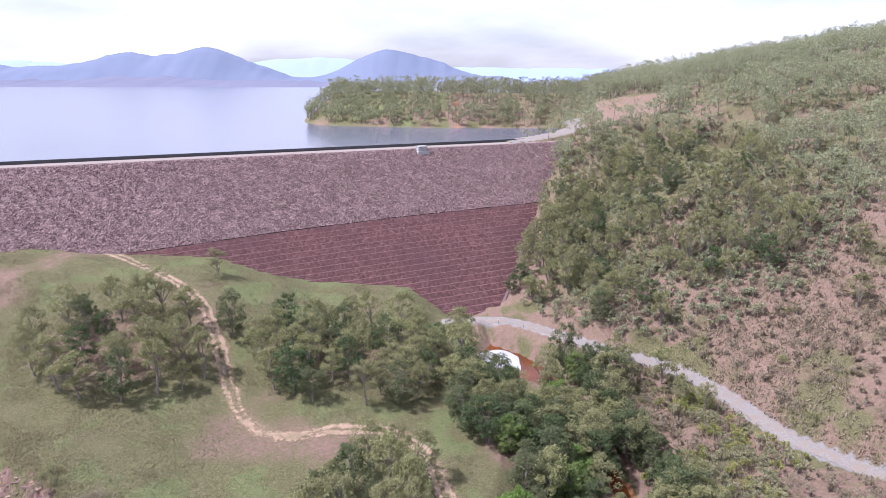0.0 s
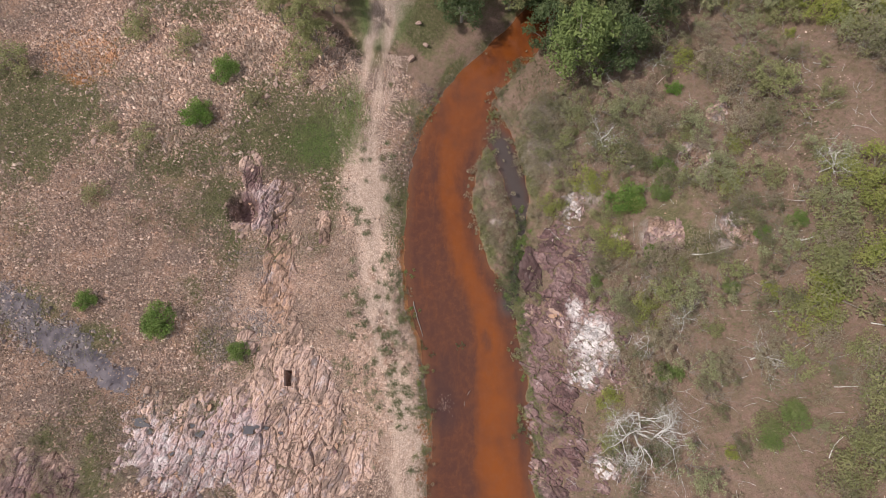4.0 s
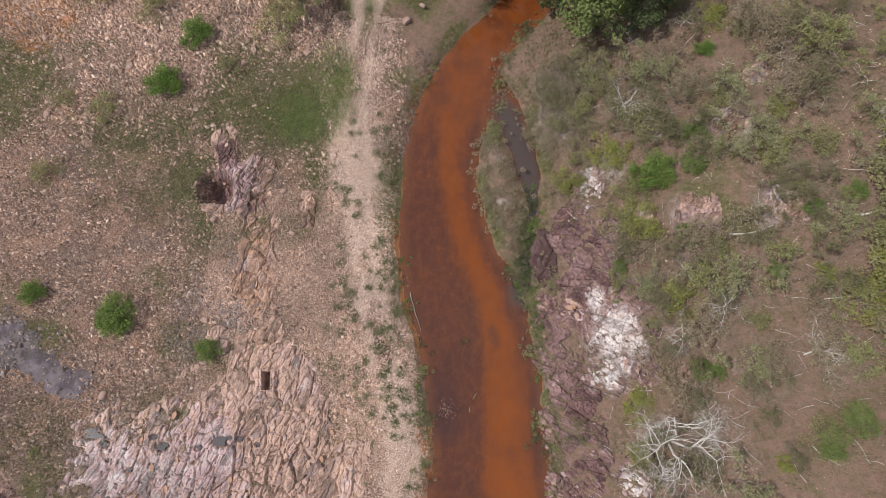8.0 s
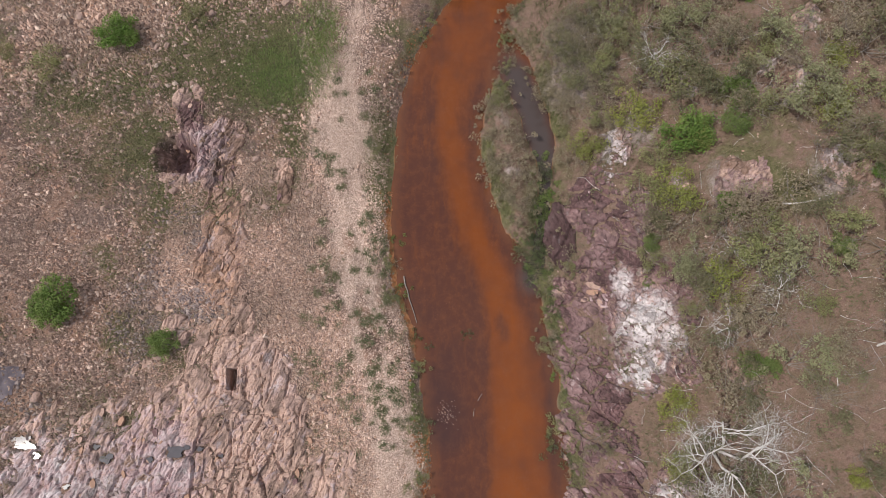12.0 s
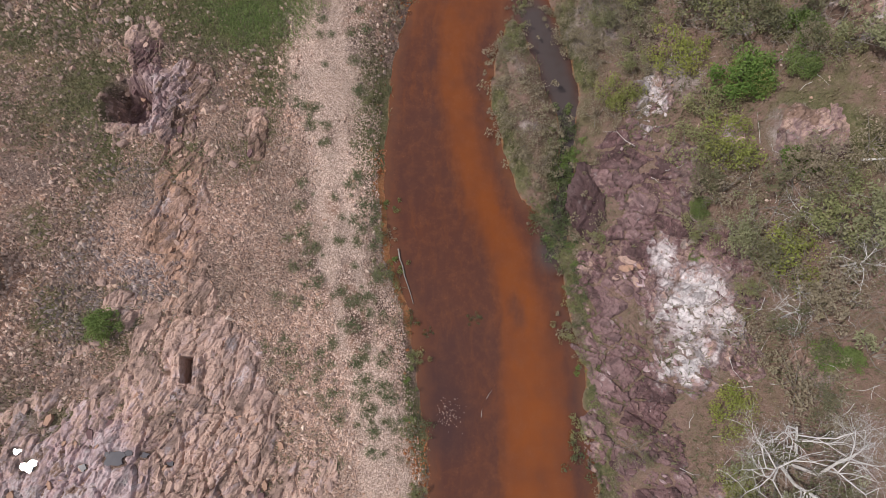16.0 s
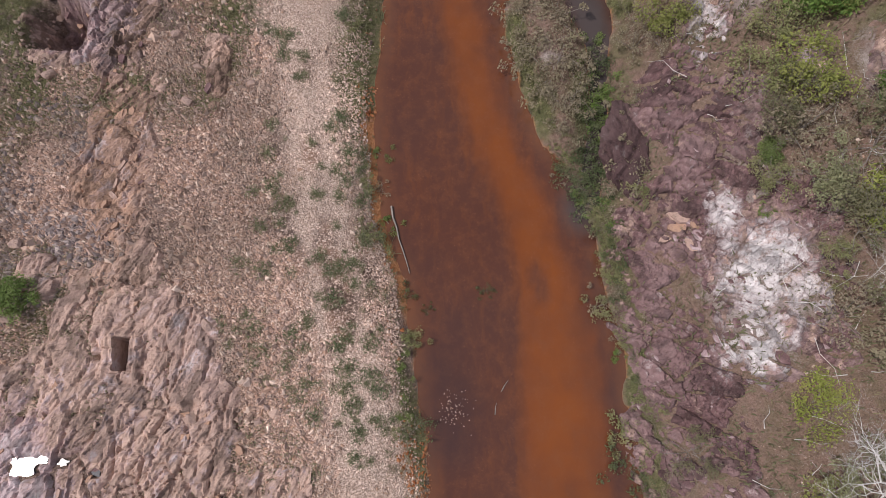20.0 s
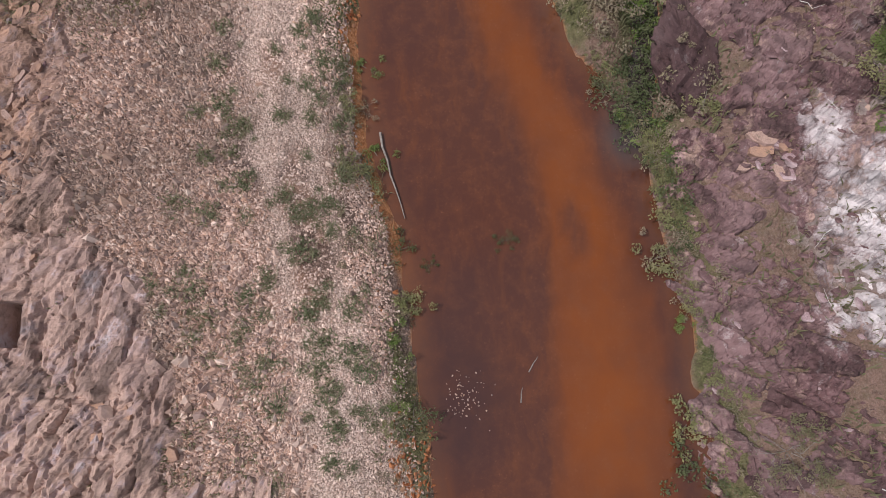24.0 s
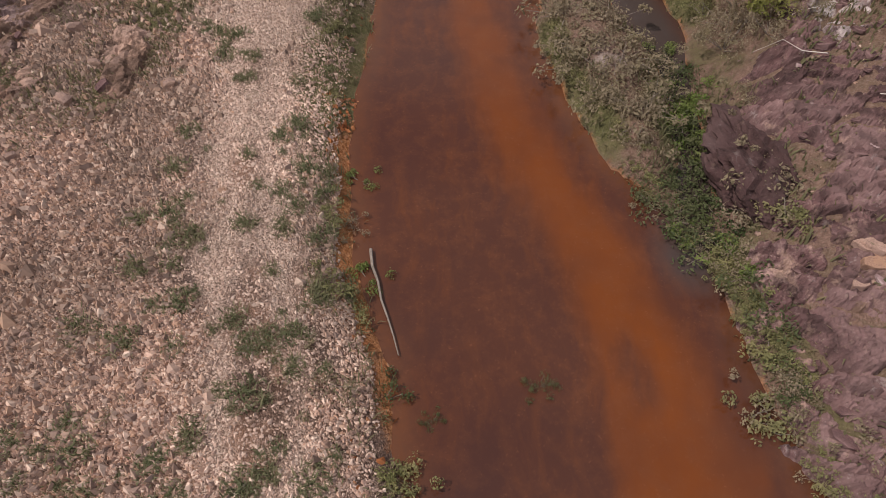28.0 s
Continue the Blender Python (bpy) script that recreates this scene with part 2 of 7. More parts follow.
def mesh_object(name, verts, faces, material, parent=None, smooth=False, label=""):
    me = bpy.data.meshes.new(name)
    me.from_pydata([tuple(v) for v in verts] if not hasattr(verts, "tolist") else verts.tolist(), [], faces.tolist() if hasattr(faces, "tolist") else faces)
    me.materials.append(material)
    if smooth:
        me.shade_smooth()
    ob = new(name, me)
    ob.parent = parent
    return tagged(ob, label) if label else ob


# ---- the lie of the land ----
CREEK = np.array([(2.2, -70), (2.0, -9), (1.4, -2), (0.2, 3.5), (-1.3, 8), (-2.2, 15), (-0.8, 21.5), (1.6, 28), (7, 33), (17, 47), (29, 73), (28, 87), (26, 112), (14, 126), (10, 150), (12, 420)], float)
CREEK_HALF = np.array([(-70, 5), (-9, 4.7), (-2, 4.7), (3.5, 5.0), (8, 4.0), (15, 3.3), (21.5, 3.4), (28, 2.5), (33, 2.2), (47, 1.6), (90, 1.3), (112, 1.2), (117, 3.6), (124, 6.0), (130, 5.2), (136, 0.3), (420, 0.3)], float)
STATIONS = (-70, 0, 45, 90, 145, 180, 225, 270, 360, 460)
LEFT_AT = (-200, -110, -70, -45, -20, -6)
LEFT = ((8, 6, 5, 3.5, 2, 1), (7, 5, 4, 2.8, 1.7, 0.9), (6, 4.5, 3.4, 2.8, 2.2, 1.1), (10, 5.5, 3.5, 2.5, 2, 1.3), (26, 19, 12.5, 6, 3, 2),
        (26, 19, 12, 6, 4, 3), (24, 18, 12, 10, 8, 6), (24, 20, 20, 20, 25, 36), (24, 24, 24, 24, 34, 42), (30, 30, 32, 34, 36, 40))
RIGHT_AT = (6, 16, 32, 60, 110, 200, 330)
RIGHT = ((1.2, 4.5, 9.5, 20, 40, 72, 92), (0.9, 4.0, 9.0, 20, 40, 72, 92), (1, 3, 5.5, 13, 36, 70, 92), (1, 2.4, 5, 19, 43, 74, 93), (3.2, 5.2, 12, 24, 46, 74, 93),
         (8, 15, 23, 34, 50, 72, 90), (16, 23, 42, 50, 60, 76, 90), (42, 43, 46, 56, 66, 82, 92), (42, 44, 46, 52, 64, 80, 92), (42, 44, 46, 50, 60, 76, 90))
# the dam: its crest runs from A in direction U, its downstream face falls along N
DAM_A, DAM_U, DAM_N = np.array((-123.5, 165.2)), np.array((0.9144, 0.4048)), np.array((0.4048, -0.9144))
DAM_TOP, DAM_SLOPE, LAKE = 41.0, 1.72, 37.5


def line_distance(x, y, pts):
    """Distance to a polyline, and the signed side (positive to the right of its direction)."""
    best, side = np.full(x.shape, 1e9), np.zeros(x.shape)
    for (ax, ay), (bx, by) in zip(pts[:-1], pts[1:]):
        dx, dy = bx - ax, by - ay
        t = np.clip(((x - ax) * dx + (y - ay) * dy) / (dx * dx + dy * dy), 0, 1)
        px, py = x - ax - t * dx, y - ay - t * dy
        d = np.hypot(px, py)
        s = px * dy - py * dx
        near = d < best
        best, side = np.where(near, d, best), np.where(near, np.sign(s), side)
    return best, side


def smooth_line(pts, step=1.5):
    """A polyline rounded by Chaikin's rule."""
    p = [np.array(q, float) for q in pts]
    for _ in range(2):
        q = [p[0]]
        for a, b in zip(p[:-1], p[1:]):
            q += [a * 0.75 + b * 0.25, a * 0.25 + b * 0.75]
        p = q + [p[-1]]
    return p


def value_noise(x, y, scale, seed=0):
    """Smooth noise between -1 and 1."""
    x, y = np.asarray(x, float) / scale + seed * 17.3, np.asarray(y, float) / scale - seed * 9.7
    i, j = np.floor(x).astype(int), np.floor(y).astype(int)
    u, v = x - i, y - j
    u, v = u * u * (3 - 2 * u), v * v * (3 - 2 * v)

    def r(a, b):
        h = (a * 374761393 + b * 668265263 + seed * 1442695) & 0x7FFFFFFF
        h = ((h ^ (h >> 13)) * 1274126177) & 0x7FFFFFFF
        return ((h ^ (h >> 16)) & 0xFFFF) / 32767.5 - 1
    return (r(i, j) * (1 - u) + r(i + 1, j) * u) * (1 - v) + (r(i, j + 1) * (1 - u) + r(i + 1, j + 1) * u) * v


def fbm(x, y, scale, octaves=3, seed=0):
    return sum(value_noise(x, y, scale / 2 ** o, seed + o) / 2 ** o for o in range(octaves))


TRACK = smooth_line([(-3.4, -30), (-4.6, -12), (-6.0, -3), (-7.9, 4), (-9.0, 11), (-9.7, 18), (-9.8, 25), (-7.7, 34), (-4.5, 42), (0.0, 52), (0.2, 67), (-2.5, 78), (-8, 85), (-18, 85), (-27, 82), (-35, 87), (-42, 100), (-50, 117), (-60, 131), (-95, 150), (-140, 165)])
ROAD = smooth_line([(2, 141), (12, 143), (20, 140), (30, 129.5), (41, 119.5), (51, 112), (56.5, 99), (59, 85), (68, 74), (92, 52), (130, 20)])
SPUR = smooth_line([(70, 225), (92, 198), (104, 188), (135, 190)])
TOP_ROAD = smooth_line([(30, 236), (50, 248), (62, 262), (60, 285), (90, 330)])


def sections(d, y, at, table):
    t = np.array(table, float)
    fy = np.interp(y, STATIONS, np.arange(len(STATIONS)))
    i = np.clip(np.floor(fy).astype(int), 0, len(STATIONS) - 2)
    w = fy - i
    w = w * w * (3 - 2 * w)
    fx = np.interp(d, at, np.arange(len(at)))
    j = np.clip(np.floor(fx).astype(int), 0, len(at) - 2)
    u = fx - j
    return (t[i, j] * (1 - u) + t[i, j + 1] * u) * (1 - w) + (t[i + 1, j] * (1 - u) + t[i + 1, j + 1] * u) * w


CREEK_LINE = smooth_line(CREEK)
INLET = smooth_line([(2.0, 27.5), (3.4, 23.5), (4.7, 19.5), (5.6, 16.5), (6.2, 13.5), (6.0, 10), (5.7, 7), (5.0, 4)])
_c = np.array(CREEK_LINE)


def creek_d(x, y):
    """Metres outside the creek's edge (negative: in the water)."""
    d, _ = line_distance(x, y, CREEK_LINE)
    e, _ = line_distance(x, y, INLET)
    return np.minimum(e - np.interp(y, (4, 9, 12.5, 15, 18, 23, 27), (0.45, 0.5, 0.6, 1.1, 1.35, 1.25, 0.8)), d - np.interp(y, CREEK_HALF[:, 0], CREEK_HALF[:, 1])) + 0.28 * fbm(x, y, 2.2, 3, 4)


def dam_face(x, y):
    """Height of the dam's downstream face, and the run along its crest."""
    rx, ry = x - DAM_A[0], y - DAM_A[1]
    s, run = rx * DAM_N[0] + ry * DAM_N[1], rx * DAM_U[0] + ry * DAM_U[1]
    return DAM_TOP - np.maximum(s - 1.5, 0) / DAM_SLOPE, s, run


def pit(x, y):
    """A square pit dug through the ledge."""
    return 1.6 * np.exp(-(np.abs(x + 15.6) / 0.75) ** 6 - (np.abs(y + 3.2) / 1.05) ** 6)


def land(x, y):
    x, y = np.asarray(x, float), np.asarray(y, float)
    cx = np.interp(y, _c[:, 1], _c[:, 0])
    d = x - cx
    left, right = sections(d, y, LEFT_AT, LEFT), sections(d, y, RIGHT_AT, RIGHT)
    w = np.clip((d + 6) / 12, 0, 1)
    z = left * (1 - w) + right * w
    far = np.clip((np.abs(d) - 10) / 40, 0, 1)
    z = z + far * (1.2 * fbm(x, y, 38, 4, 2)) + 0.18 * fbm(x, y, 6, 3, 7) * np.clip(np.abs(d) / 12, 0, 1)
    # two benches cut into the bank between the quarry floor and the field
    up = np.clip((-d - 8) / 12, 0, 1)
    for line, rise, drop in ((BENCH_TOP, 2.9, 5), (BENCH_LOW, 2.6, 9)):
        ld, side = line_distance(x, y, line)
        ld = ld * side + 0.5 * fbm(x, y, 3.5, 3, drop)
        z = z + up * rise * np.clip((ld + 0.4) / 1.5, 0, 1)
    pd = np.hypot((x + 57) / 4.5, (y - 51) / 3.0)
    z = z - 1.6 * np.exp(-pd ** 4)
    # a square pit and a hollow in the ledges, and low places that hold rain
    z = z - pit(x, y) - 2.4 * np.exp(-((x + 21.0) / 1.25) ** 6 - ((y - 12.9) / 1.2) ** 6)
    # a wet gutter over the quarry floor
    gd, _ = line_distance(x, y, GUTTER)
    z = z - 0.22 * np.exp(-(gd / 2.4) ** 2)
    # lake behind the dam, with a wooded headland
    _, s, run = dam_face(x, y)
    behind = np.clip((-s - 4) / 14, 0, 1) * np.clip((run * 0 + 62 - (x - 0.25 * (y - 240))) / 18, 0, 1)
    head = 26 * np.exp(-(np.clip(-70 - x, 0, None) / 26) ** 2) * np.exp(-((y - 415 - 0.35 * np.clip(-x, 0, 99)) / 52) ** 2) * np.clip((x + 118) / 50, 0, 1) ** 0.6
    z = z * (1 - behind) + behind * (31 + head + 0.8 * fbm(x, y, 40, 3, 5))
    # the hillside keeps clear of the dam's face up to the abutment line
    face, s, run = dam_face(x, y)
    rim = np.interp(s, (0, 2.3, 16.7, 27.9, 38, 46, 54, 61, 67), (206, 203, 179.4, 162.2, 150.2, 141, 134.5, 128.5, 123.4)) + 1.5 * fbm(x, y, 9, 3, 14)
    k = np.clip((rim + 3 - run) / 6, 0, 1) * np.clip((run - 112) / 8, 0, 1) * (s > -5) * (s < 66)
    z = z * (1 - k) + np.minimum(z, face - 1.2) * k
    # roads are levelled along their line
    for line, half in ((ROAD, 2.6), (SPUR, 2.2), (TOP_ROAD, 4.0)):
        ld, _ = line_distance(x, y, line)
        k = np.clip((half + 3.0 - ld) / 3.0, 0, 1)
        lev = ROAD_LEVEL(x, y, line)
        z = z * (1 - k) + lev * k
    td, _ = line_distance(x, y, TRACK)
    rut = np.exp(-((td - 0.85) / 0.28) ** 2)
    z = z - 0.06 * rut
    # the creek's bed
    cd = creek_d(x, y)
    k = np.clip((2.4 - cd) / 2.4, 0, 1) * np.clip((142 - y) / 6, 0, 1)
    cd = np.where(y > 142, 99, cd)
    shore = np.where(cd < 0, np.maximum(cd * 0.35, -0.6), np.clip(cd, 0, None) * 0.42)
    return np.where(cd < 2.4, z * (1 - k) + np.minimum(shore, z) * k, z)


def ROAD_LEVEL(x, y, line):
    if line is ROAD:
        return np.interp(y, (20, 74, 100, 128, 143), (9.0, 5.5, 4.8, 4.6, 4.2))
    if line is SPUR:
        return np.interp(x, (70, 104, 135), (38, 33, 36)) + 0 * y
    return np.interp(y, (236, 262, 285, 330), (41.5, 45.5, 46, 46)) + 0 * x


# lines run so that the higher ground lies to their right
BENCH_TOP = smooth_line([(-20, 43), (-24.3, 46.4), (-32.7, 53.7), (-46.8, 58.4), (-58.7, 66.9), (-75.2, 80.1), (-140, 128)])
BENCH_LOW = smooth_line([(-16, 34), (-21.4, 37.0), (-27.6, 40.4), (-39.5, 44.9), (-51.4, 50.4), (-63.7, 56.6), (-130, 92)])
GUTTER = smooth_line([(-62, 9), (-48, 6.5), (-41, 2.6), (-36, -0.4), (-31.5, -2.6), (-29, -6), (-26, -10.5), (-21, -12.5)])


def graded(lo, hi, a, b, fine, grow):
    """Grid lines: fine between a and b, coarser away from them."""
    mid = list(np.arange(a, b, fine))
    out, step, p = [], fine, b
    while p < hi:
        out.append(p)
        step = min(step * grow, 1.9)
        p += step
    low, step, p = [], fine, a - fine
    while p > lo:
        low.append(p)
        step = min(step * grow, 1.9)
        p -= step
    return np.array([lo] + low[::-1] + mid + out + [hi])


gx = graded(-300, 330, -44, 40, 0.34, 1.04)
gy = graded(-70, 470, -24, 44, 0.34, 1.04)
GX, GY = np.meshgrid(gx, gy)
GZ = land(GX, GY)


def ground_z(x, y):
    """Height of the built ground at one place."""
    i = int(np.clip(np.searchsorted(gx, x) - 1, 0, len(gx) - 2))
    j = int(np.clip(np.searchsorted(gy, y) - 1, 0, len(gy) - 2))
    u, v = (x - gx[i]) / (gx[i + 1] - gx[i]), (y - gy[j]) / (gy[j + 1] - gy[j])
    return float((GZ[j, i] * (1 - u) + GZ[j, i + 1] * u) * (1 - v) + (GZ[j + 1, i] * (1 - u) + GZ[j + 1, i + 1] * u) * v)


def ground_h(x, y):
    """Heights of the built ground, for many places at once."""
    i = np.clip(np.searchsorted(gx, x) - 1, 0, len(gx) - 2)
    j = np.clip(np.searchsorted(gy, y) - 1, 0, len(gy) - 2)
    u, v = (x - gx[i]) / (gx[i + 1] - gx[i]), (y - gy[j]) / (gy[j + 1] - gy[j])
    return (GZ[j, i] * (1 - u) + GZ[j, i + 1] * u) * (1 - v) + (GZ[j + 1, i] * (1 - u) + GZ[j + 1, i + 1] * u) * v


def blob(x, y, cx, cy, rx, ry, turn=0.0):
    c, s = math.cos(radians(turn)), math.sin(radians(turn))
    u, v = (x - cx) * c + (y - cy) * s, -(x - cx) * s + (y - cy) * c
    return np.clip(1.35 - np.hypot(u / rx, v / ry), 0, 1)


GREEN = []


def grassy(x, y):
    """How much grass the ground carries at many places."""
    i, j = np.clip(np.searchsorted(gx, x), 0, len(gx) - 1), np.clip(np.searchsorted(gy, y), 0, len(gy) - 1)
    return GREEN[0][j, i]


def ground():
    ny, nx = GX.shape
    verts = np.stack([GX.ravel(), GY.ravel(), GZ.ravel()], 1)
    a = (np.arange(ny - 1)[:, None] * nx + np.arange(nx - 1)[None, :]).ravel()
    faces = np.stack([a, a + 1, a + nx + 1, a + nx], 1)
    me = bpy.data.meshes.new("ground")
    me.vertices.add(len(verts))
    me.vertices.foreach_set("co", verts.ravel())
    me.loops.add(faces.size)
    me.loops.foreach_set("vertex_index", faces.ravel())
    me.polygons.add(len(faces))
    me.polygons.foreach_set("loop_start", np.arange(len(faces)) * 4)
    me.polygons.foreach_set("loop_total", np.full(len(faces), 4))
    me.update()
    me.validate()
    me.shade_smooth()
    x, y = GX, GY
    n1, n2 = fbm(x, y, 14, 4, 31), fbm(x, y, 5, 3, 37)
    td, _ = line_distance(x, y, TRACK)
    cd = creek_d(x, y)
    cx = np.interp(y, _c[:, 1], _c[:, 0])
    dl = cx - x
    bl, bs = line_distance(x, y, BENCH_LOW)
    tl, ts = line_distance(x, y, BENCH_TOP)
    lane = np.exp(-((td - 0.9) / 0.45) ** 2)
    td = np.clip(td + 0.6 * fbm(x, y, 1.6, 3, 43), 0, None)
    quarry = np.clip((dl + 1) / 4, 0, 1) * np.clip(0.6 - bl * bs / 3, 0, 1) * (y < 100)
    gravel = quarry
    gravel = np.maximum(gravel, np.clip(1 - td / 5, 0, 1) * (y < 36))
    field = np.clip(0.3 + tl * ts / 4, 0, 1) * np.clip((dl - 3) / 6, 0, 1)
    field = np.maximum(field, np.clip((y - 62) / 8, 0, 1) * np.clip((dl - 2) / 6, 0, 1))
    grass = field * np.clip(0.85 + 0.5 * n1, 0, 1)
    grass = np.maximum(grass, quarry * np.clip(0.20 + 0.65 * n1 + 0.5 * n2, 0, 0.66))
    for bx, by, rx, ry in ((-19, 20, 8, 6), (-23.5, 14, 7, 6), (-30, -7, 8, 3.2), (-25, 0, 4, 3), (-26, -5, 3, 3), (-13.5, 13, 2.5, 7), (-27, 18, 9, 3.5), (-43, 3, 10, 3), (-37, 23, 4, 3), (-31, 26, 3, 2.5), (-24, 5, 4, 3.5), (-33, 0, 3, 2.2), (-34, -8, 7, 3), (-22, 9, 4, 3), (-40, 14, 5, 4), (-33, -12, 6, 4)):
        grass = np.maximum(grass, blob(x, y, bx, by, rx, ry) * np.clip(0.60 + 0.6 * n2, 0, 0.74))
    grass = np.maximum(grass, np.clip(np.where(y > 60, 0.28, -0.02) + 0.6 * n1 + 0.6 * n2, 0, 1) * (dl < -5) * np.where(y > 60, 1.0, 0.7))
    grass = np.maximum(grass, 0.62 * np.clip(1 + 0.4 * n1, 0, 1) * np.clip((-dl - 14) / 10, 0, 1) * np.clip((y - 132) / 14, 0, 1))
    grass = np.maximum(grass, np.clip(1 - np.abs(tl * ts + 3.5) / 4, 0, 1) * (y < 85) * (dl > 14) * (0.6 + 0.4 * n2))
    edge = np.clip(1.2 - np.abs(cd - 0.5), 0, 1)
    grass = np.maximum(grass, edge * np.clip(0.5 + 0.9 * n2, 0, 1) * 0.9)
    lush = np.maximum(blob(x, y, -14.2, 19.8, 3.2, 2.6), blob(x, y, -11.6, 23.0, 1.9, 4.2)) * np.clip(0.62 + 0.5 * n2, 0, 0.9)
    grass = grass * np.clip(1 - blob(x, y, -20.9, 13.0, 1.5, 1.9) * 1.2 - blob(x, y, -15.6, -3.2, 0.8, 1.2), 0, 1)
    lush = np.maximum(lush, np.clip(0.14 + 0.65 * n1 + 0.6 * n2, 0, 0.65) * field)
    shade = np.maximum(blob(x, y, -62, 106, 19, 15), np.maximum(blob(x, y, -15, 107, 22, 15), blob(x, y, -11, 57, 9, 14)))
    lush, grass = lush * (1 - 0.8 * shade), grass * (1 - 0.45 * shade)
    bare = blob(x, y, 76, 250, 15, 20) + 0.5 * blob(x, y, -50, 118, 5, 11)
    lush, grass = lush * np.clip(1 - bare, 0, 1), grass * np.clip(1 - 0.9 * bare, 0, 1)
    lush = np.maximum(lush, blob(x, y, -8.5, 34, 4, 8) * (0.72 + 0.3 * n2))
    grass = np.maximum(grass, blob(x, y, -6, 36, 12, 10) * (0.5 + 0.3 * n2))
    pale = np.clip(1.30 - td / 3.0, 0, 1) * np.clip(0.62 + 0.42 * lane + 0.45 * n2, 0, 1)
    far_track = np.clip(1.0 - td / 3.2, 0, 1) * np.clip(0.35 + 0.5 * n2 + 0.4 * n1, 0, 0.5)
    pale = np.where(y > 40, far_track, pale * np.where(y > 26, 0.72, 1))
    white = blob(x, y, 11.8, 1.2, 2.6, 5) * np.clip(0.7 + n2, 0, 1)
    for bx, by, r in ((21.7, 16.9, 2), (15.9, 17.3, 1.6), (24.5, 21.8, 1.8), (24.5, 9, 2.4), (17.7, 9.2, 1.8), (12, 14.5, 2.0), (3.1, 16, 1.2), (3.6, 12.5, 1.2), (8.6, 19, 2.2), (8, 23, 1.8), (-25, -11, 5)):
        white = np.maximum(white, blob(x, y, bx, by, r, r * 1.3) * np.clip(0.55 + 0.7 * n2, 0, 1))
    rust = np.clip(1.0 - np.abs(cd - 0.15) / 0.9, 0, 1) * np.clip(0.15 + 1.5 * value_noise(x, y, 6, 3), 0, 1) * (dl > -2)
    rust = np.maximum(rust, np.clip(0.55 - cd * 0.8, 0, 1) * (cd < 0))
    rust = np.maximum(rust, blob(x, y, -38.5, 27.5, 3.5, 2.6) * (0.55 + 0.3 * n2))
    rust = np.maximum(rust, blob(x, y, -30, 24, 6, 3.5) * 0.22 * (1 + n2))
    rust = np.maximum(rust, blob(x, y, 78, 256, 14, 14) * 0.42 * np.clip(0.8 + n2, 0, 1))
    rust = np.maximum(rust, blob(x, y, -17.3, 5.5, 2.6, 5) * 0.34 * np.clip(0.8 + n2, 0, 1))
    rust = rust * np.where((y > 119) & (y < 200), 0.0, 1.0)
    tar = np.zeros_like(x)
    for line, half in ((ROAD, 2.4), (SPUR, 1.8), (TOP_ROAD, 3.4)):
        ld, _ = line_distance(x, y, line)
        tar = np.maximum(tar, np.clip((half + 0.5 - ld) / 1.0, 0, 1))
    for name, m in (("gravel", gravel), ("grass", grass), ("lush", lush), ("pale", pale), ("white", white), ("rust", rust), ("tar", tar)):
        at = me.attributes.new(name, "FLOAT", "POINT")
        at.data.foreach_set("value", np.clip(m, 0, 1).ravel().astype(np.float32))
    me.materials.append(GROUND)
    GREEN.append(np.clip(grass, 0, 1))
    return tagged(new("ground", me), "stony quarry floor, dry grass and scrubby hillsides", "ground", kind="structure")


ground()


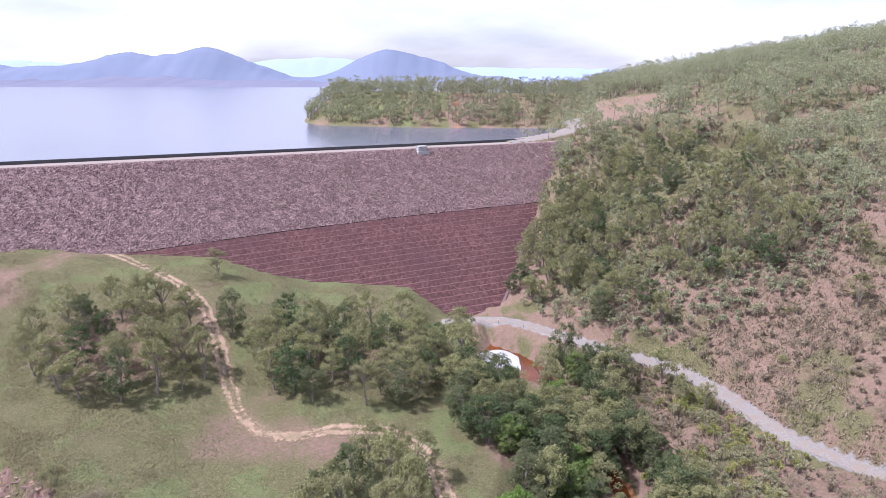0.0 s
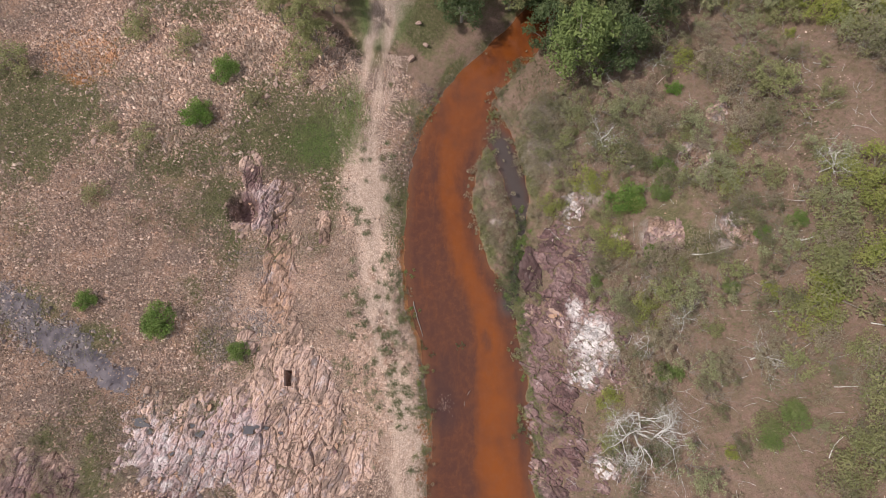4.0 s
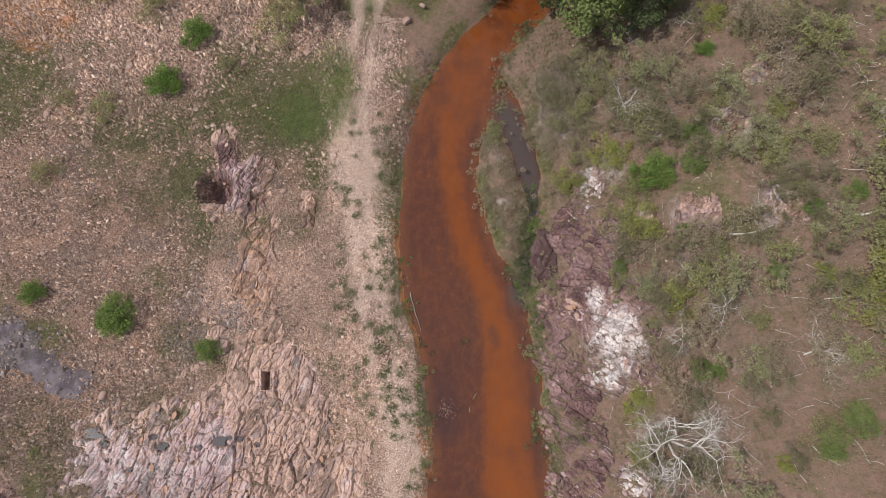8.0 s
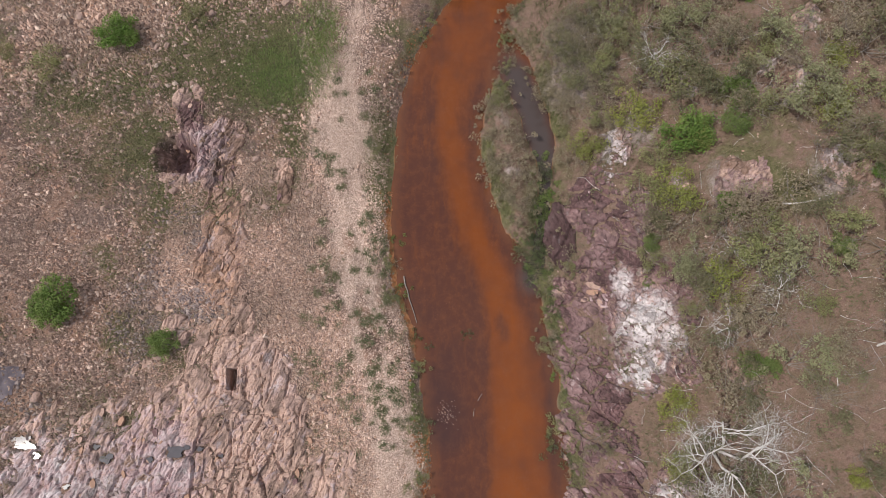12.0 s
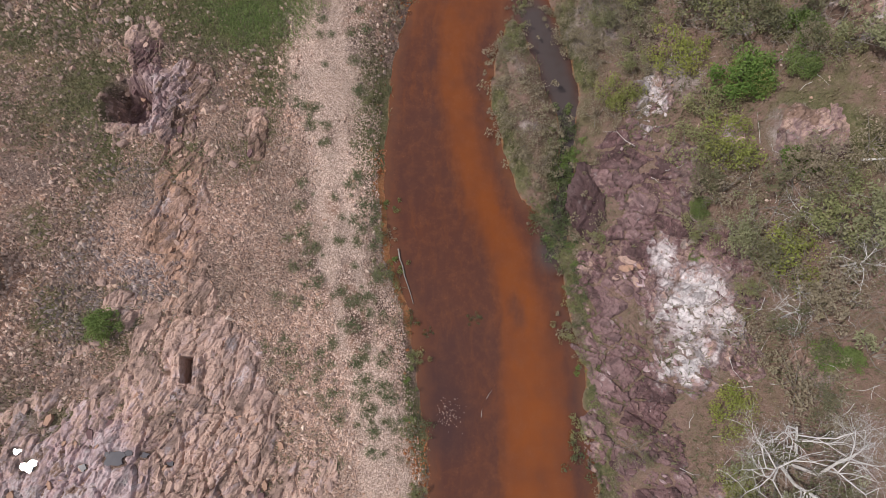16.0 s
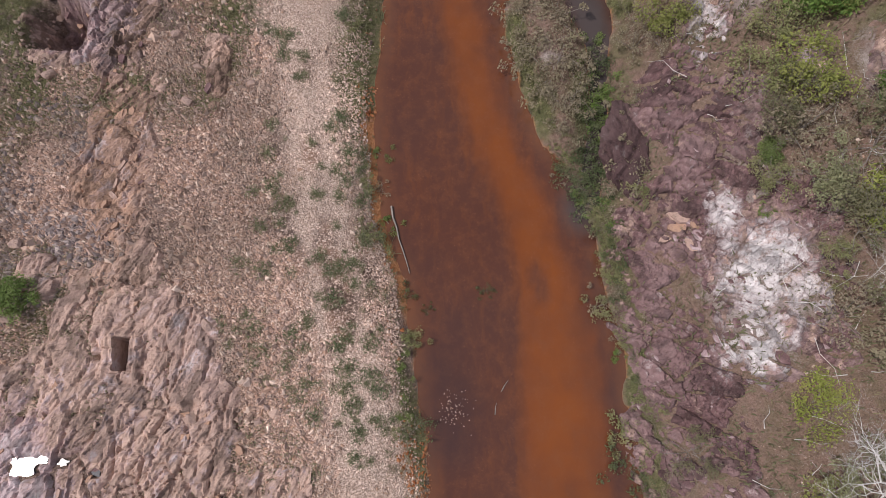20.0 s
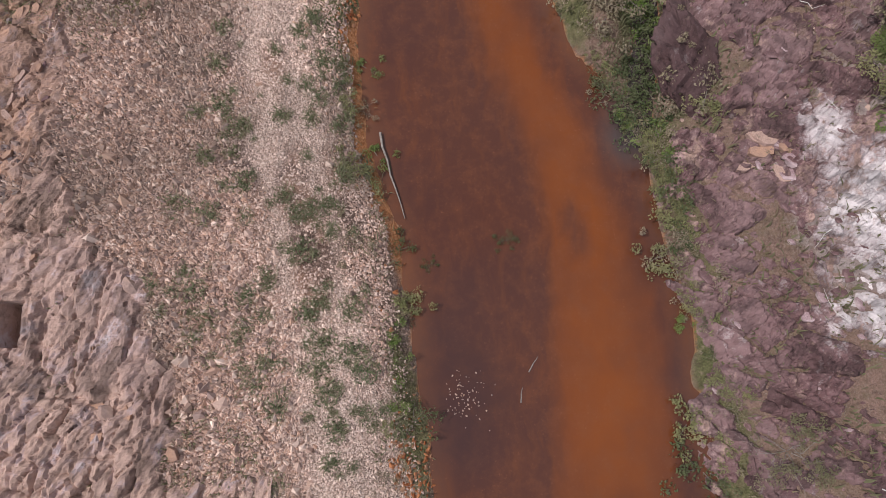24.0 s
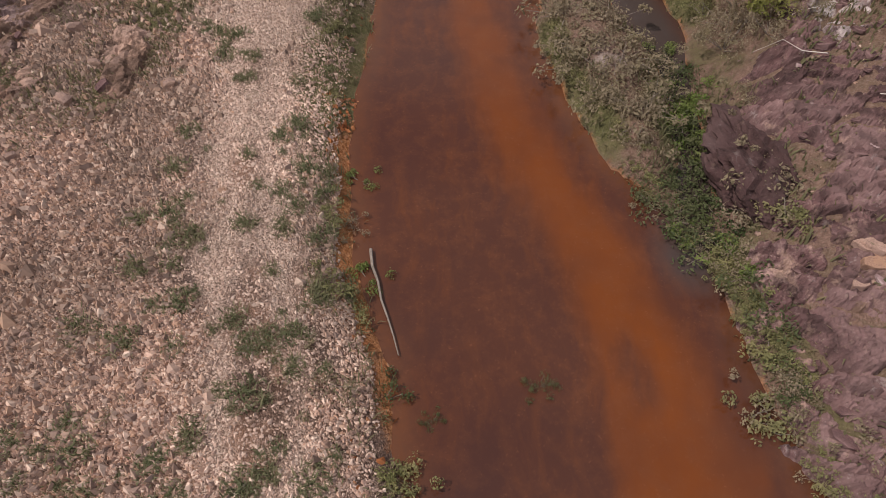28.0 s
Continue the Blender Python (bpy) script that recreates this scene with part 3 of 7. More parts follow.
# ---- water ----
def creek_material():
    k = Nodes("iron_stained_water")
    flow, bent = k.n.new("ShaderNodeMapping"), k.n.new("ShaderNodeVectorMath")
    flow.inputs["Rotation"].default_value, flow.inputs["Scale"].default_value = (0, 0, radians(-8)), (1.0, 0.22, 1.0)
    bent.operation = "MULTIPLY_ADD"
    k.l.new(k.noise(0.35, 3, out="Color"), bent.inputs[0])
    bent.inputs[1].default_value = (1.6, 1.6, 0)
    k.l.new(k.co, bent.inputs[2])
    k.l.new(bent.outputs[0], flow.inputs["Vector"])
    n = k.noise(0.5, 5, 0.6, flow.outputs[0])
    streak = k.noise(1.7, 6, 0.65, flow.outputs[0])
    plume = k.math("ADD", k.attr("plume"), k.math("MULTIPLY", k.math("SUBTRACT", n, 0.5), 1.1))
    plume = k.math("ADD", plume, k.math("MULTIPLY", k.math("SUBTRACT", streak, 0.5), 0.25))
    c = k.mix(k.ramp(plume, (0.22, 0.0), (0.60, 0.7), (1.0, 1.0)), (0.070, 0.0245, 0.0145), (0.160, 0.042, 0.006))
    shallow = k.attr("shallow")
    c = k.mix(k.math("MULTIPLY", shallow, 0.45), c, (0.17, 0.075, 0.035))
    bed, grit = k.noise(1.4, 7, 0.7), k.noise(9.0, 5, 0.75)
    c = k.mix(k.ramp(bed, (0.46, 0.0), (0.72, 0.42)), c, (0.15, 0.052, 0.020))
    c = k.mix(k.ramp(streak, (0.50, 0.0), (0.70, 0.35)), c, (0.14, 0.045, 0.014))
    c = k.mix(k.ramp(k.noise(0.3, 3), (0.45, 0.0), (0.7, 0.35)), c, (0.040, 0.018, 0.016))
    c = k.mix(k.math("MULTIPLY", k.ramp(bed, (0.40, 0.0), (0.55, 1.0)), k.ramp(grit, (0.58, 0.0), (0.72, 0.5))), c, (0.21, 0.085, 0.04))
    c = k.mix(k.math("MULTIPLY", k.attr("deep"), 0.6), c, (0.030, 0.017, 0.019))
    c = k.mix(k.attr("clear"), c, (0.055, 0.042, 0.040))
    k.bump(k.noise(0.7, 2), 0.02, 0.02)
    return k.done(c, 0.12, spec=0.33)


def creek():
    xs, ys = np.arange(-9, 40, 0.35), np.arange(-69, 140, 0.5)
    X, Y = np.meshgrid(xs, ys)
    cd = creek_d(X, Y)
    keep = cd < 1.2
    idx = -np.ones(X.shape, int)
    idx[keep] = np.arange(keep.sum())
    a, b, c, d = idx[:-1, :-1], idx[:-1, 1:], idx[1:, 1:], idx[1:, :-1]
    ok = (a >= 0) & (b >= 0) & (c >= 0) & (d >= 0)
    faces = np.stack([a[ok], b[ok], c[ok], d[ok]], 1)
    verts = np.stack([X[keep], Y[keep], np.zeros(keep.sum())], 1)
    ob = mesh_object("creek_water", verts, faces, creek_material())
    x, y = X[keep], Y[keep]
    pl, _ = line_distance(x, y, PLUME)
    plume = np.exp(-(pl / np.interp(y, (-40, -8, 0, 8, 18, 24, 40), (3.0, 2.1, 1.5, 1.15, 1.2, 2.2, 2.2))) ** 2)
    plume -= 0.75 * np.exp(-(((x - 2.6 + 0.12 * (y - 0.5)) / 0.5) ** 2 + ((y - 0.5) / 1.35) ** 2) ** 2)
    plume = plume * np.interp(y, (0, 6, 20), (1.0, 0.55, 0.45)) + np.interp(y, (0, 6, 18), (0.0, 0.18, 0.24))
    plume = np.maximum(plume, np.clip((y - 17) / 6, 0, 1) * 0.5)
    at = ob.data.attributes.new("plume", "FLOAT", "POINT")
    at.data.foreach_set("value", plume.astype(np.float32))
    deep = np.maximum(blob(x, y, -1.6, -5.5, 1.6, 4.5), 0.8 * blob(x, y, 5.6, -3.0, 1.1, 6))
    deep = deep * np.clip(0.8 + 0.6 * fbm(x, y, 2.5, 3, 15), 0, 1)
    ob.data.attributes.new("deep", "FLOAT", "POINT").data.foreach_set("value", deep.astype(np.float32))
    e, _ = line_distance(x, y, INLET)
    d0, _ = line_distance(x, y, CREEK_LINE)
    at = ob.data.attributes.new("clear", "FLOAT", "POINT")
    at.data.foreach_set("value", (np.clip(1.6 - e, 0, 1) * np.clip((d0 - 2.6) / 1.2, 0, 1) * np.clip((24 - y) / 3, 0, 1)).astype(np.float32))
    at = ob.data.attributes.new("shallow", "FLOAT", "POINT")
    at.data.foreach_set("value", (np.clip(1 + cd[keep] / 0.9, 0, 1) * (e > 1.6)).astype(np.float32))
    return tagged(ob, "rust-orange muddy creek with a brighter plume", "creek", kind="structure")


PLUME = smooth_line([(3.4, -40), (3.5, -9), (3.5, -5), (3.4, -1), (2.45, 3), (0.9, 6.6), (-0.3, 11), (-1.3, 17), (-0.5, 23), (3, 29)])
creek()


def lake():
    k = Nodes("lake_water")
    n = k.noise(0.02, 3)
    k.bump(k.noise(0.25, 3), 0.10, 0.3)
    mat = k.done(k.mix(n, (0.09, 0.10, 0.15), (0.12, 0.13, 0.18)), 0.18)
    # the upstream side of the dam bounds it
    p = [DAM_A + DAM_U * r - DAM_N * 5 for r in (-1500, 205)]
    pts = [(p[0][0], p[0][1]), (p[1][0], p[1][1]), (110, 300), (300, 420), (2600, 4600), (-4400, 4600), (-4400, p[0][1])]
    verts = [(x, y, LAKE) for x, y in pts]
    ob = mesh_object("lake_water", verts, [list(range(len(verts)))], mat)
    return tagged(ob, "wide pale reservoir under a bright cloudy sky", "lake", kind="structure")


lake()


# ---- the dam ----
def dam_materials():
    k = Nodes("rip_rap")
    c1, c2 = k.cells(1.7), k.noise(0.05, 4)
    g = k.n.new("ShaderNodeRGBToBW")
    k.l.new(c1, g.inputs[0])
    c = k.ramp(g.outputs[0], (0.1, (0.10, 0.062, 0.062)), (0.5, (0.165, 0.108, 0.108)), (0.9, (0.24, 0.165, 0.16)))
    c = k.mix(k.ramp(c2, (0.4, 0.0), (0.65, 0.5)), c, (0.18, 0.12, 0.12))
    k.bump(k.cells(1.7, "Distance"), 1.0, 0.35)
    upper = k.done(c, 0.95)
    k = Nodes("stepped_rockfill")
    c1 = k.cells(1.6)
    g = k.n.new("ShaderNodeRGBToBW")
    k.l.new(c1, g.inputs[0])
    c = k.ramp(g.outputs[0], (0.1, (0.075, 0.033, 0.035)), (0.6, (0.125, 0.056, 0.056)), (0.95, (0.17, 0.09, 0.088)))
    c = k.mix(k.ramp(k.noise(0.06, 4), (0.4, 0.0), (0.65, 0.5)), c, (0.085, 0.042, 0.045))
    k.bump(k.cells(1.6, "Distance"), 0.3, 0.2)
    return upper, k.done(c, 0.95)


RIPRAP, ROCKFILL = dam_materials()
TRACK_GRAVEL = rock_material("crest_gravel", (0.18, 0.155, 0.145), (0.32, 0.28, 0.26), (0.25, 0.21, 0.19), (0.28, 0.24, 0.22))
CONCRETE = rock_material("grey_concrete", (0.34, 0.33, 0.32), (0.50, 0.49, 0.47), (0.40, 0.38, 0.36), (0.45, 0.44, 0.42))


def dam_point(run, s, z):
    p = DAM_A + DAM_U * run + DAM_N * s
    return (p[0], p[1], z)


def break_z(run):
    """Height at which the rough upper face gives way to the stepped lower face."""
    return float(np.interp(run, (-20, 26, 70, 105, 160, 200), (20.5, 21.4, 22.8, 23.5, 23.9, 24.2)))


def dam():
    runs = np.arange(-240, 206, 1.0)
    body = new("dam_embankment")
    tagged(body, "high rockfill dam of purple-brown stone", "dam", kind="structure")
    rng = np.random.default_rng(5)
    # upper face: coarse rip-rap
    v, f = [], []
    rows = 26
    for i, r in enumerate(runs):
        zb = break_z(r)
        for j in range(rows + 1):
            z = DAM_TOP + (zb - DAM_TOP) * j / rows
            s = 1.5 + (DAM_TOP - z) * DAM_SLOPE
            k = rng.uniform(-0.14, 0.14) if 0 < j else 0
            v.append(dam_point(r, s + k * 0.5, z + k))
    n = rows + 1
    for i in range(len(runs) - 1):
        for j in range(rows):
            f.append((i * n + j, i * n + j + 1, (i + 1) * n + j + 1, (i + 1) * n + j))
    mesh_object("rip_rap_face", v, f, RIPRAP, body, label="coarse loose purple-grey rock face")
    # lower face: low steps
    v, f = [], []
    steps = 24
    for r in runs[::4]:
        zb = break_z(r) - 0.25
        for j in range(steps + 1):
            z = zb + (-4 - zb) * j / steps
            s = 1.5 + (DAM_TOP - z) * DAM_SLOPE
            v.append(dam_point(r, s - 0.62, z + 0.02))
            v.append(dam_point(r, s + 0.30, z + 0.16))
    n = 2 * (steps + 1)
    for i in range(len(runs[::4]) - 1):
        for j in range(n - 1):
            f.append((i * n + j, i * n + j + 1, (i + 1) * n + j + 1, (i + 1) * n + j))
    mesh_object("stepped_face", v, f, ROCKFILL, body, label="dark red-brown stepped rockfill face")
    # crest road and upstream side
    v, f = [], []
    prof = ((1.5, DAM_TOP), (1.2, DAM_TOP + 0.12), (-5.0, DAM_TOP + 0.12), (-14, 30))
    for r in (-240, 205):
        v += [dam_point(r, s, z) for s, z in prof]
    f = [(j, j + 4, j + 5, j + 1) for j in range(3)]
    mesh_object("crest", v, f, TRACK_GRAVEL, body, label="pale gravel crest road")
    # parapet wall along the lake side
    v = []
    for r in (-240, 205):
        v += [dam_point(r, s, z) for s, z in ((-4.2, DAM_TOP), (-4.2, DAM_TOP + 1.15), (-4.6, DAM_TOP + 1.15), (-4.6, DAM_TOP))]
    k = Nodes("dark_parapet")
    dark = k.done(k.mix(k.noise(0.5, 4), (0.035, 0.037, 0.042), (0.08, 0.08, 0.085)), 0.8)
    mesh_object("parapet", v, [(0, 4, 5, 1), (1, 5, 6, 2), (2, 6, 7, 3)], dark, body, label="long dark parapet wall")


dam()


# ---- distant ranges ----
def ranges():
    # aerial haze is put into the ranges' blue base colours and a faint emission
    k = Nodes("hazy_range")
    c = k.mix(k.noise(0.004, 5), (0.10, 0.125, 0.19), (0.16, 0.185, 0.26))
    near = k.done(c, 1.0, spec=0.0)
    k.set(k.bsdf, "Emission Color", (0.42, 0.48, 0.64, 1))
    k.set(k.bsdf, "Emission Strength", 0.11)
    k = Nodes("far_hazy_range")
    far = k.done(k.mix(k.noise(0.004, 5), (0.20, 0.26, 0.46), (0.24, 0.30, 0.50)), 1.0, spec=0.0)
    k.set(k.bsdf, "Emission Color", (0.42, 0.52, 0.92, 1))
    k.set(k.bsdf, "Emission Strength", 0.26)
    # the shore's colour is lightened with the same bluish haze, without glow
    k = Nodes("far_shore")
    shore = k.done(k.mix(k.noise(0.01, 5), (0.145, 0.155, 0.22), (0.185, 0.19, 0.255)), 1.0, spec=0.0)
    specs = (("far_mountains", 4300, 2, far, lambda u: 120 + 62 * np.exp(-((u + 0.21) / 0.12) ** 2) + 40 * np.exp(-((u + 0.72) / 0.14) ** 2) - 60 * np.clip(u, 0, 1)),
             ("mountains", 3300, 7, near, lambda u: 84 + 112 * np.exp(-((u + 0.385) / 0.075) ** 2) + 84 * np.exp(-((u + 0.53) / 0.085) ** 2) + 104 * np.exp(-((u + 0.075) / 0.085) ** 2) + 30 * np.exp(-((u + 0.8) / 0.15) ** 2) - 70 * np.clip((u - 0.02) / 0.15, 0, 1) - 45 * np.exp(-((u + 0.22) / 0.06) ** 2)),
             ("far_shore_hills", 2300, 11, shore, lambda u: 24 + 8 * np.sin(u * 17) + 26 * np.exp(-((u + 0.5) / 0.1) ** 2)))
    for name, dist, seed, mat, profile in specs:
        us = np.linspace(-1.2, 1.0, 420)
        v, f = [], []
        for i, u in enumerate(us):
            h = float(profile(u)) + 9 * float(fbm(np.array([u * 40]), np.array([seed * 3.0]), 1.6, 4, seed)[0])
            for t, w in ((0, 0), (0.45, 0.5), (0.8, 0.85), (1, 1), (1.5, 0.2)):
                bump = 0.05 * h * float(fbm(np.array([u * 50]), np.array([t * 4.0]), 1.0, 3, seed)[0]) * (0 < t < 1)
                v.append((dist * u, dist + t * 330, LAKE - 3 + max(h, 4) * w + bump))
        for i in range(len(us) - 1):
            for j in range(4):
                f.append((i * 5 + j, (i + 1) * 5 + j, (i + 1) * 5 + j + 1, i * 5 + j + 1))
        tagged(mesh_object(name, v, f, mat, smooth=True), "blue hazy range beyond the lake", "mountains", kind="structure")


ranges()


# ---- sealed and gravel roads ----
def road_strip(name, line, half, label, mat, lift=0.05):
    pts = [np.array(p) for p in line]
    run = [0.0]
    for a, b in zip(pts[:-1], pts[1:]):
        run.append(run[-1] + float(np.hypot(*(b - a))))
    n = int(run[-1] / 1.0)
    q = np.linspace(0, run[-1], n)
    xs, ys = np.interp(q, run, [p[0] for p in pts]), np.interp(q, run, [p[1] for p in pts])
    tx, ty = np.gradient(xs), np.gradient(ys)
    ln = np.hypot(tx, ty)
    nx, ny = ty / ln, -tx / ln
    v, f = [], []
    for i in range(n):
        w = half * (1 + 0.16 * float(value_noise(q[i], 0.0, 5.0, 8)))
        for k in (-1.0, -0.5, 0.0, 0.5, 1.0):
            x, y = xs[i] + nx[i] * w * k, ys[i] + ny[i] * w * k
            v.append((x, y, ground_z(x, y) + lift + 0.05 * (1 - k * k)))
        if i:
            b = i * 5
            f += [(b - 5 + j, b - 4 + j, b + 1 + j, b + j) for j in range(4)]
    tagged(mesh_object(name, v, f, mat, smooth=True), label, "road", kind="structure")


def road_material():
    k = Nodes("grey_road")
    f = k.noise(3.0, 6, 0.7)
    c = k.mix(k.ramp(f, (0.3, 0.0), (0.7, 1.0)), (0.15, 0.138, 0.128), (0.27, 0.248, 0.232))
    c = k.mix(k.ramp(k.noise(0.5, 5), (0.45, 0.0), (0.62, 0.7)), c, (0.22, 0.175, 0.135))
    return k.done(c, 0.9)


def dirt_material():
    k = Nodes("pale_track_dirt")
    f, m = k.noise(7.0, 6, 0.7), k.noise(0.5, 5, 0.65)
    c = k.mix(k.ramp(f, (0.3, 0.0), (0.7, 1.0)), (0.23, 0.16, 0.112), (0.41, 0.295, 0.21))
    c = k.mix(k.ramp(m, (0.44, 0.0), (0.64, 0.8)), c, (0.19, 0.155, 0.09))
    k.bump(f, 0.6, 0.03)
    k.done(c, 0.95)
    # grass keeps what the wheels have not worn bare
    gone = k.math("ADD", k.attr("worn"), k.math("MULTIPLY", k.math("SUBTRACT", k.noise(1.1, 7, 0.8), 0.5), 2.6))
    clear_part, both = k.n.new("ShaderNodeBsdfTransparent"), k.n.new("ShaderNodeMixShader")
    k.l.new(k.ramp(gone, (0.20, 0.0), (0.62, 0.9)), both.inputs[0])
    k.l.new(clear_part.outputs[0], both.inputs[1])
    k.l.new(k.bsdf.outputs[0], both.inputs[2])
    k.l.new(both.outputs[0], k.n["Material Output"].inputs["Surface"])
    return k.mat


DIRT = dirt_material()


def field_track(line):
    """Two wheel ruts worn through the grass, joined into bare dirt at the bend."""
    pts = np.array(line)
    run = np.concatenate([[0], np.cumsum(np.hypot(*np.diff(pts, axis=0).T))])
    q = np.linspace(0, run[-1], int(run[-1] / 0.6))
    xs, ys = np.interp(q, run, pts[:, 0]), np.interp(q, run, pts[:, 1])
    tx, ty = np.gradient(xs), np.gradient(ys)
    ln = np.hypot(tx, ty)
    off = np.linspace(-3.2, 3.2, 17)
    X, Y = xs[:, None] + (ty / ln)[:, None] * off, ys[:, None] - (tx / ln)[:, None] * off
    Z = ground_h(X, Y) + 0.14 - 0.05 * np.abs(off) / 3.2
    side = off[None, :] + 0.35 * fbm(X, Y, 5, 2, 3)
    bend = np.maximum(blob(X, Y, -32, 85, 13, 7), blob(X, Y, -110, 157, 40, 20))
    worn = np.maximum(0.95 * np.exp(-((np.abs(side) - 0.8) / 0.6) ** 2), np.maximum(0.35 * np.exp(-(side / 1.8) ** 2), 1.15 * bend * np.exp(-(side / 1.9) ** 2)))
    worn = worn * np.clip(0.85 + 0.4 * fbm(X, Y, 9, 3, 12), 0.4, 1) * np.clip((ys - 40) / 8, 0, 1)[:, None]
    n, m = X.shape
    a = (np.arange(n - 1)[:, None] * m + np.arange(m - 1)[None, :]).ravel()
    ob = mesh_object("dirt_track", np.stack([X.ravel(), Y.ravel(), Z.ravel()], 1), np.stack([a, a + 1, a + m + 1, a + m], 1), DIRT, smooth=True)
    ob.data.attributes.new("worn", "FLOAT", "POINT").data.foreach_set("value", worn.ravel().astype(np.float32))
    tagged(ob, "worn pale wheel ruts crossing the grassy field", "road", kind="structure")


field_track([p for p in TRACK if p[1] > 38])
TAR = road_material()
road_strip("road", ROAD, 1.75, "narrow pale grey service road along the hillside", TAR)
road_strip("road", TOP_ROAD, 3.0, "pale gravel road leaving the dam crest", TAR)
road_strip("road", SPUR, 1.6, "narrow hillside road among the gums", TAR)


# ---- trees and bushes ----
def tube(v, f, a, b, ra, rb, n=6):
    a, b = Vector(a), Vector(b)
    q = (b - a).to_track_quat("Z", "Y")
    base = len(v)
    for p, r in ((a, ra), (b, rb)):
        for i in range(n):
            w = 2 * math.pi * i / n
            v.append(tuple(p + q @ Vector((r * math.cos(w), r * math.sin(w), 0))))
    for i in range(n):
        j = (i + 1) % n
        f.append((base + i, base + j, base + n + j, base + n + i))


def leaf_cloud(rng, clumps, per, size, flat=0.7):
    """Leaves as small folded diamonds in clumps: (centre, radius) each."""
    cs = np.repeat(np.array([c for c, _ in clumps], float), per, 0)
    rs = np.repeat(np.array([r for _, r in clumps], float), per)
    d = rng.normal(size=(len(cs), 3))
    d /= np.linalg.norm(d, axis=1)[:, None]
    p = cs + d * (rs * rng.uniform(0.45, 1.08, len(cs)))[:, None] * np.array((1, 1, flat))
    n = d * 0.6 + rng.normal(size=d.shape) * 0.55 + np.array((0, 0, 0.5))
    n /= np.linalg.norm(n, axis=1)[:, None]
    a = np.cross(n, rng.normal(size=d.shape))
    a /= np.linalg.norm(a, axis=1)[:, None]
    b = np.cross(n, a)
    s = size * rng.uniform(0.6, 1.4, len(cs))[:, None]
    quad = np.stack([p - a * s, p - b * s * 0.5 + n * s * 0.12, p + a * s - np.array((0, 0, 1)) * s * 0.25, p + b * s * 0.5 + n * s * 0.12], 1)
    verts = quad.reshape(-1, 3)
    faces = np.arange(len(verts)).reshape(-1, 4)
    return verts, faces


def make_tree(name, seed, height, spread, leaf, per=34, size=0.3, clumps=34, bark=BARK, low=0.35, label="", category="tree"):
    """A tree with a leaning trunk, limbs and a broken crown, at the origin."""
    rng = np.random.default_rng(seed)
    root = new(name)
    v, f = [], []
    p, lean = np.zeros(3), rng.normal(size=2) * 0.06
    r = height * 0.018 + 0.05
    nodes = [np.array((0, 0, -0.3))]
    for i in range(5):
        q = np.array((lean[0] * height * (i + 1) / 5 + rng.normal() * 0.12, lean[1] * height * (i + 1) / 5 + rng.normal() * 0.12, height * 0.82 * (i + 1) / 5))
        nodes.append(q)
    for i in range(5):
        tube(v, f, nodes[i], nodes[i + 1], r * (1 - i * 0.17), r * (1 - (i + 1) * 0.17))
    spots = []
    for i in range(clumps):
        t = rng.uniform(low, 1.0)
        w = rng.uniform(0, 2 * math.pi)
        shape = math.sin(math.pi * min(1.0, (t - low) / (1 - low) * 0.80 + 0.17)) ** 0.6
        reach = spread * shape * math.sqrt(rng.uniform(0.08, 1.0))
        base = nodes[min(5, int(t * 5))]
        c = np.array((base[0] + reach * math.cos(w), base[1] + reach * math.sin(w), height * t))
        spots.append((c, spread * rng.uniform(0.17, 0.32)))
        if i % 3 == 0:
            k = nodes[max(1, min(4, int(t * 5 - 1)))]
            m = (k + c) / 2 + np.array((0, 0, 0.1 * height * rng.uniform(-0.3, 0.5)))
            tube(v, f, k, m, r * 0.38, r * 0.22, 5)
            tube(v, f, m, c, r * 0.22, r * 0.07, 4)
    mesh_object("trunk", v, f, bark, root)
    lv, lf = leaf_cloud(rng, spots, per, size)
    mesh_object("crown", lv, lf, LEAF[leaf], root)
    return tagged(root, label, category)


def make_bush(name, seed, height, spread, leaf, per=26, size=0.16, clumps=14, label="", twigs=9):
    rng = np.random.default_rng(seed)
    root = new(name)
    v, f, spots = [], [], []
    for i in range(clumps):
        w, q = rng.uniform(0, 2 * math.pi), math.sqrt(rng.uniform(0, 1))
        c = np.array((spread * q * math.cos(w), spread * q * math.sin(w), height * rng.uniform(0.3, 0.95) * (1 - 0.45 * q * q)))
        spots.append((c, spread * rng.uniform(0.24, 0.4)))
        if i < twigs:
            tube(v, f, (c[0] * 0.1, c[1] * 0.1, -0.1), c * 0.55, 0.03, 0.02, 4)
            tube(v, f, c * 0.55, c * np.array((1.1, 1.1, 1.25)), 0.02, 0.006, 4)
    mesh_object("stem", v, f, BARK, root)
    lv, lf = leaf_cloud(rng, spots, per, size)
    mesh_object("foliage", lv, lf, LEAF[leaf], root)
    return tagged(root, label, "bush")


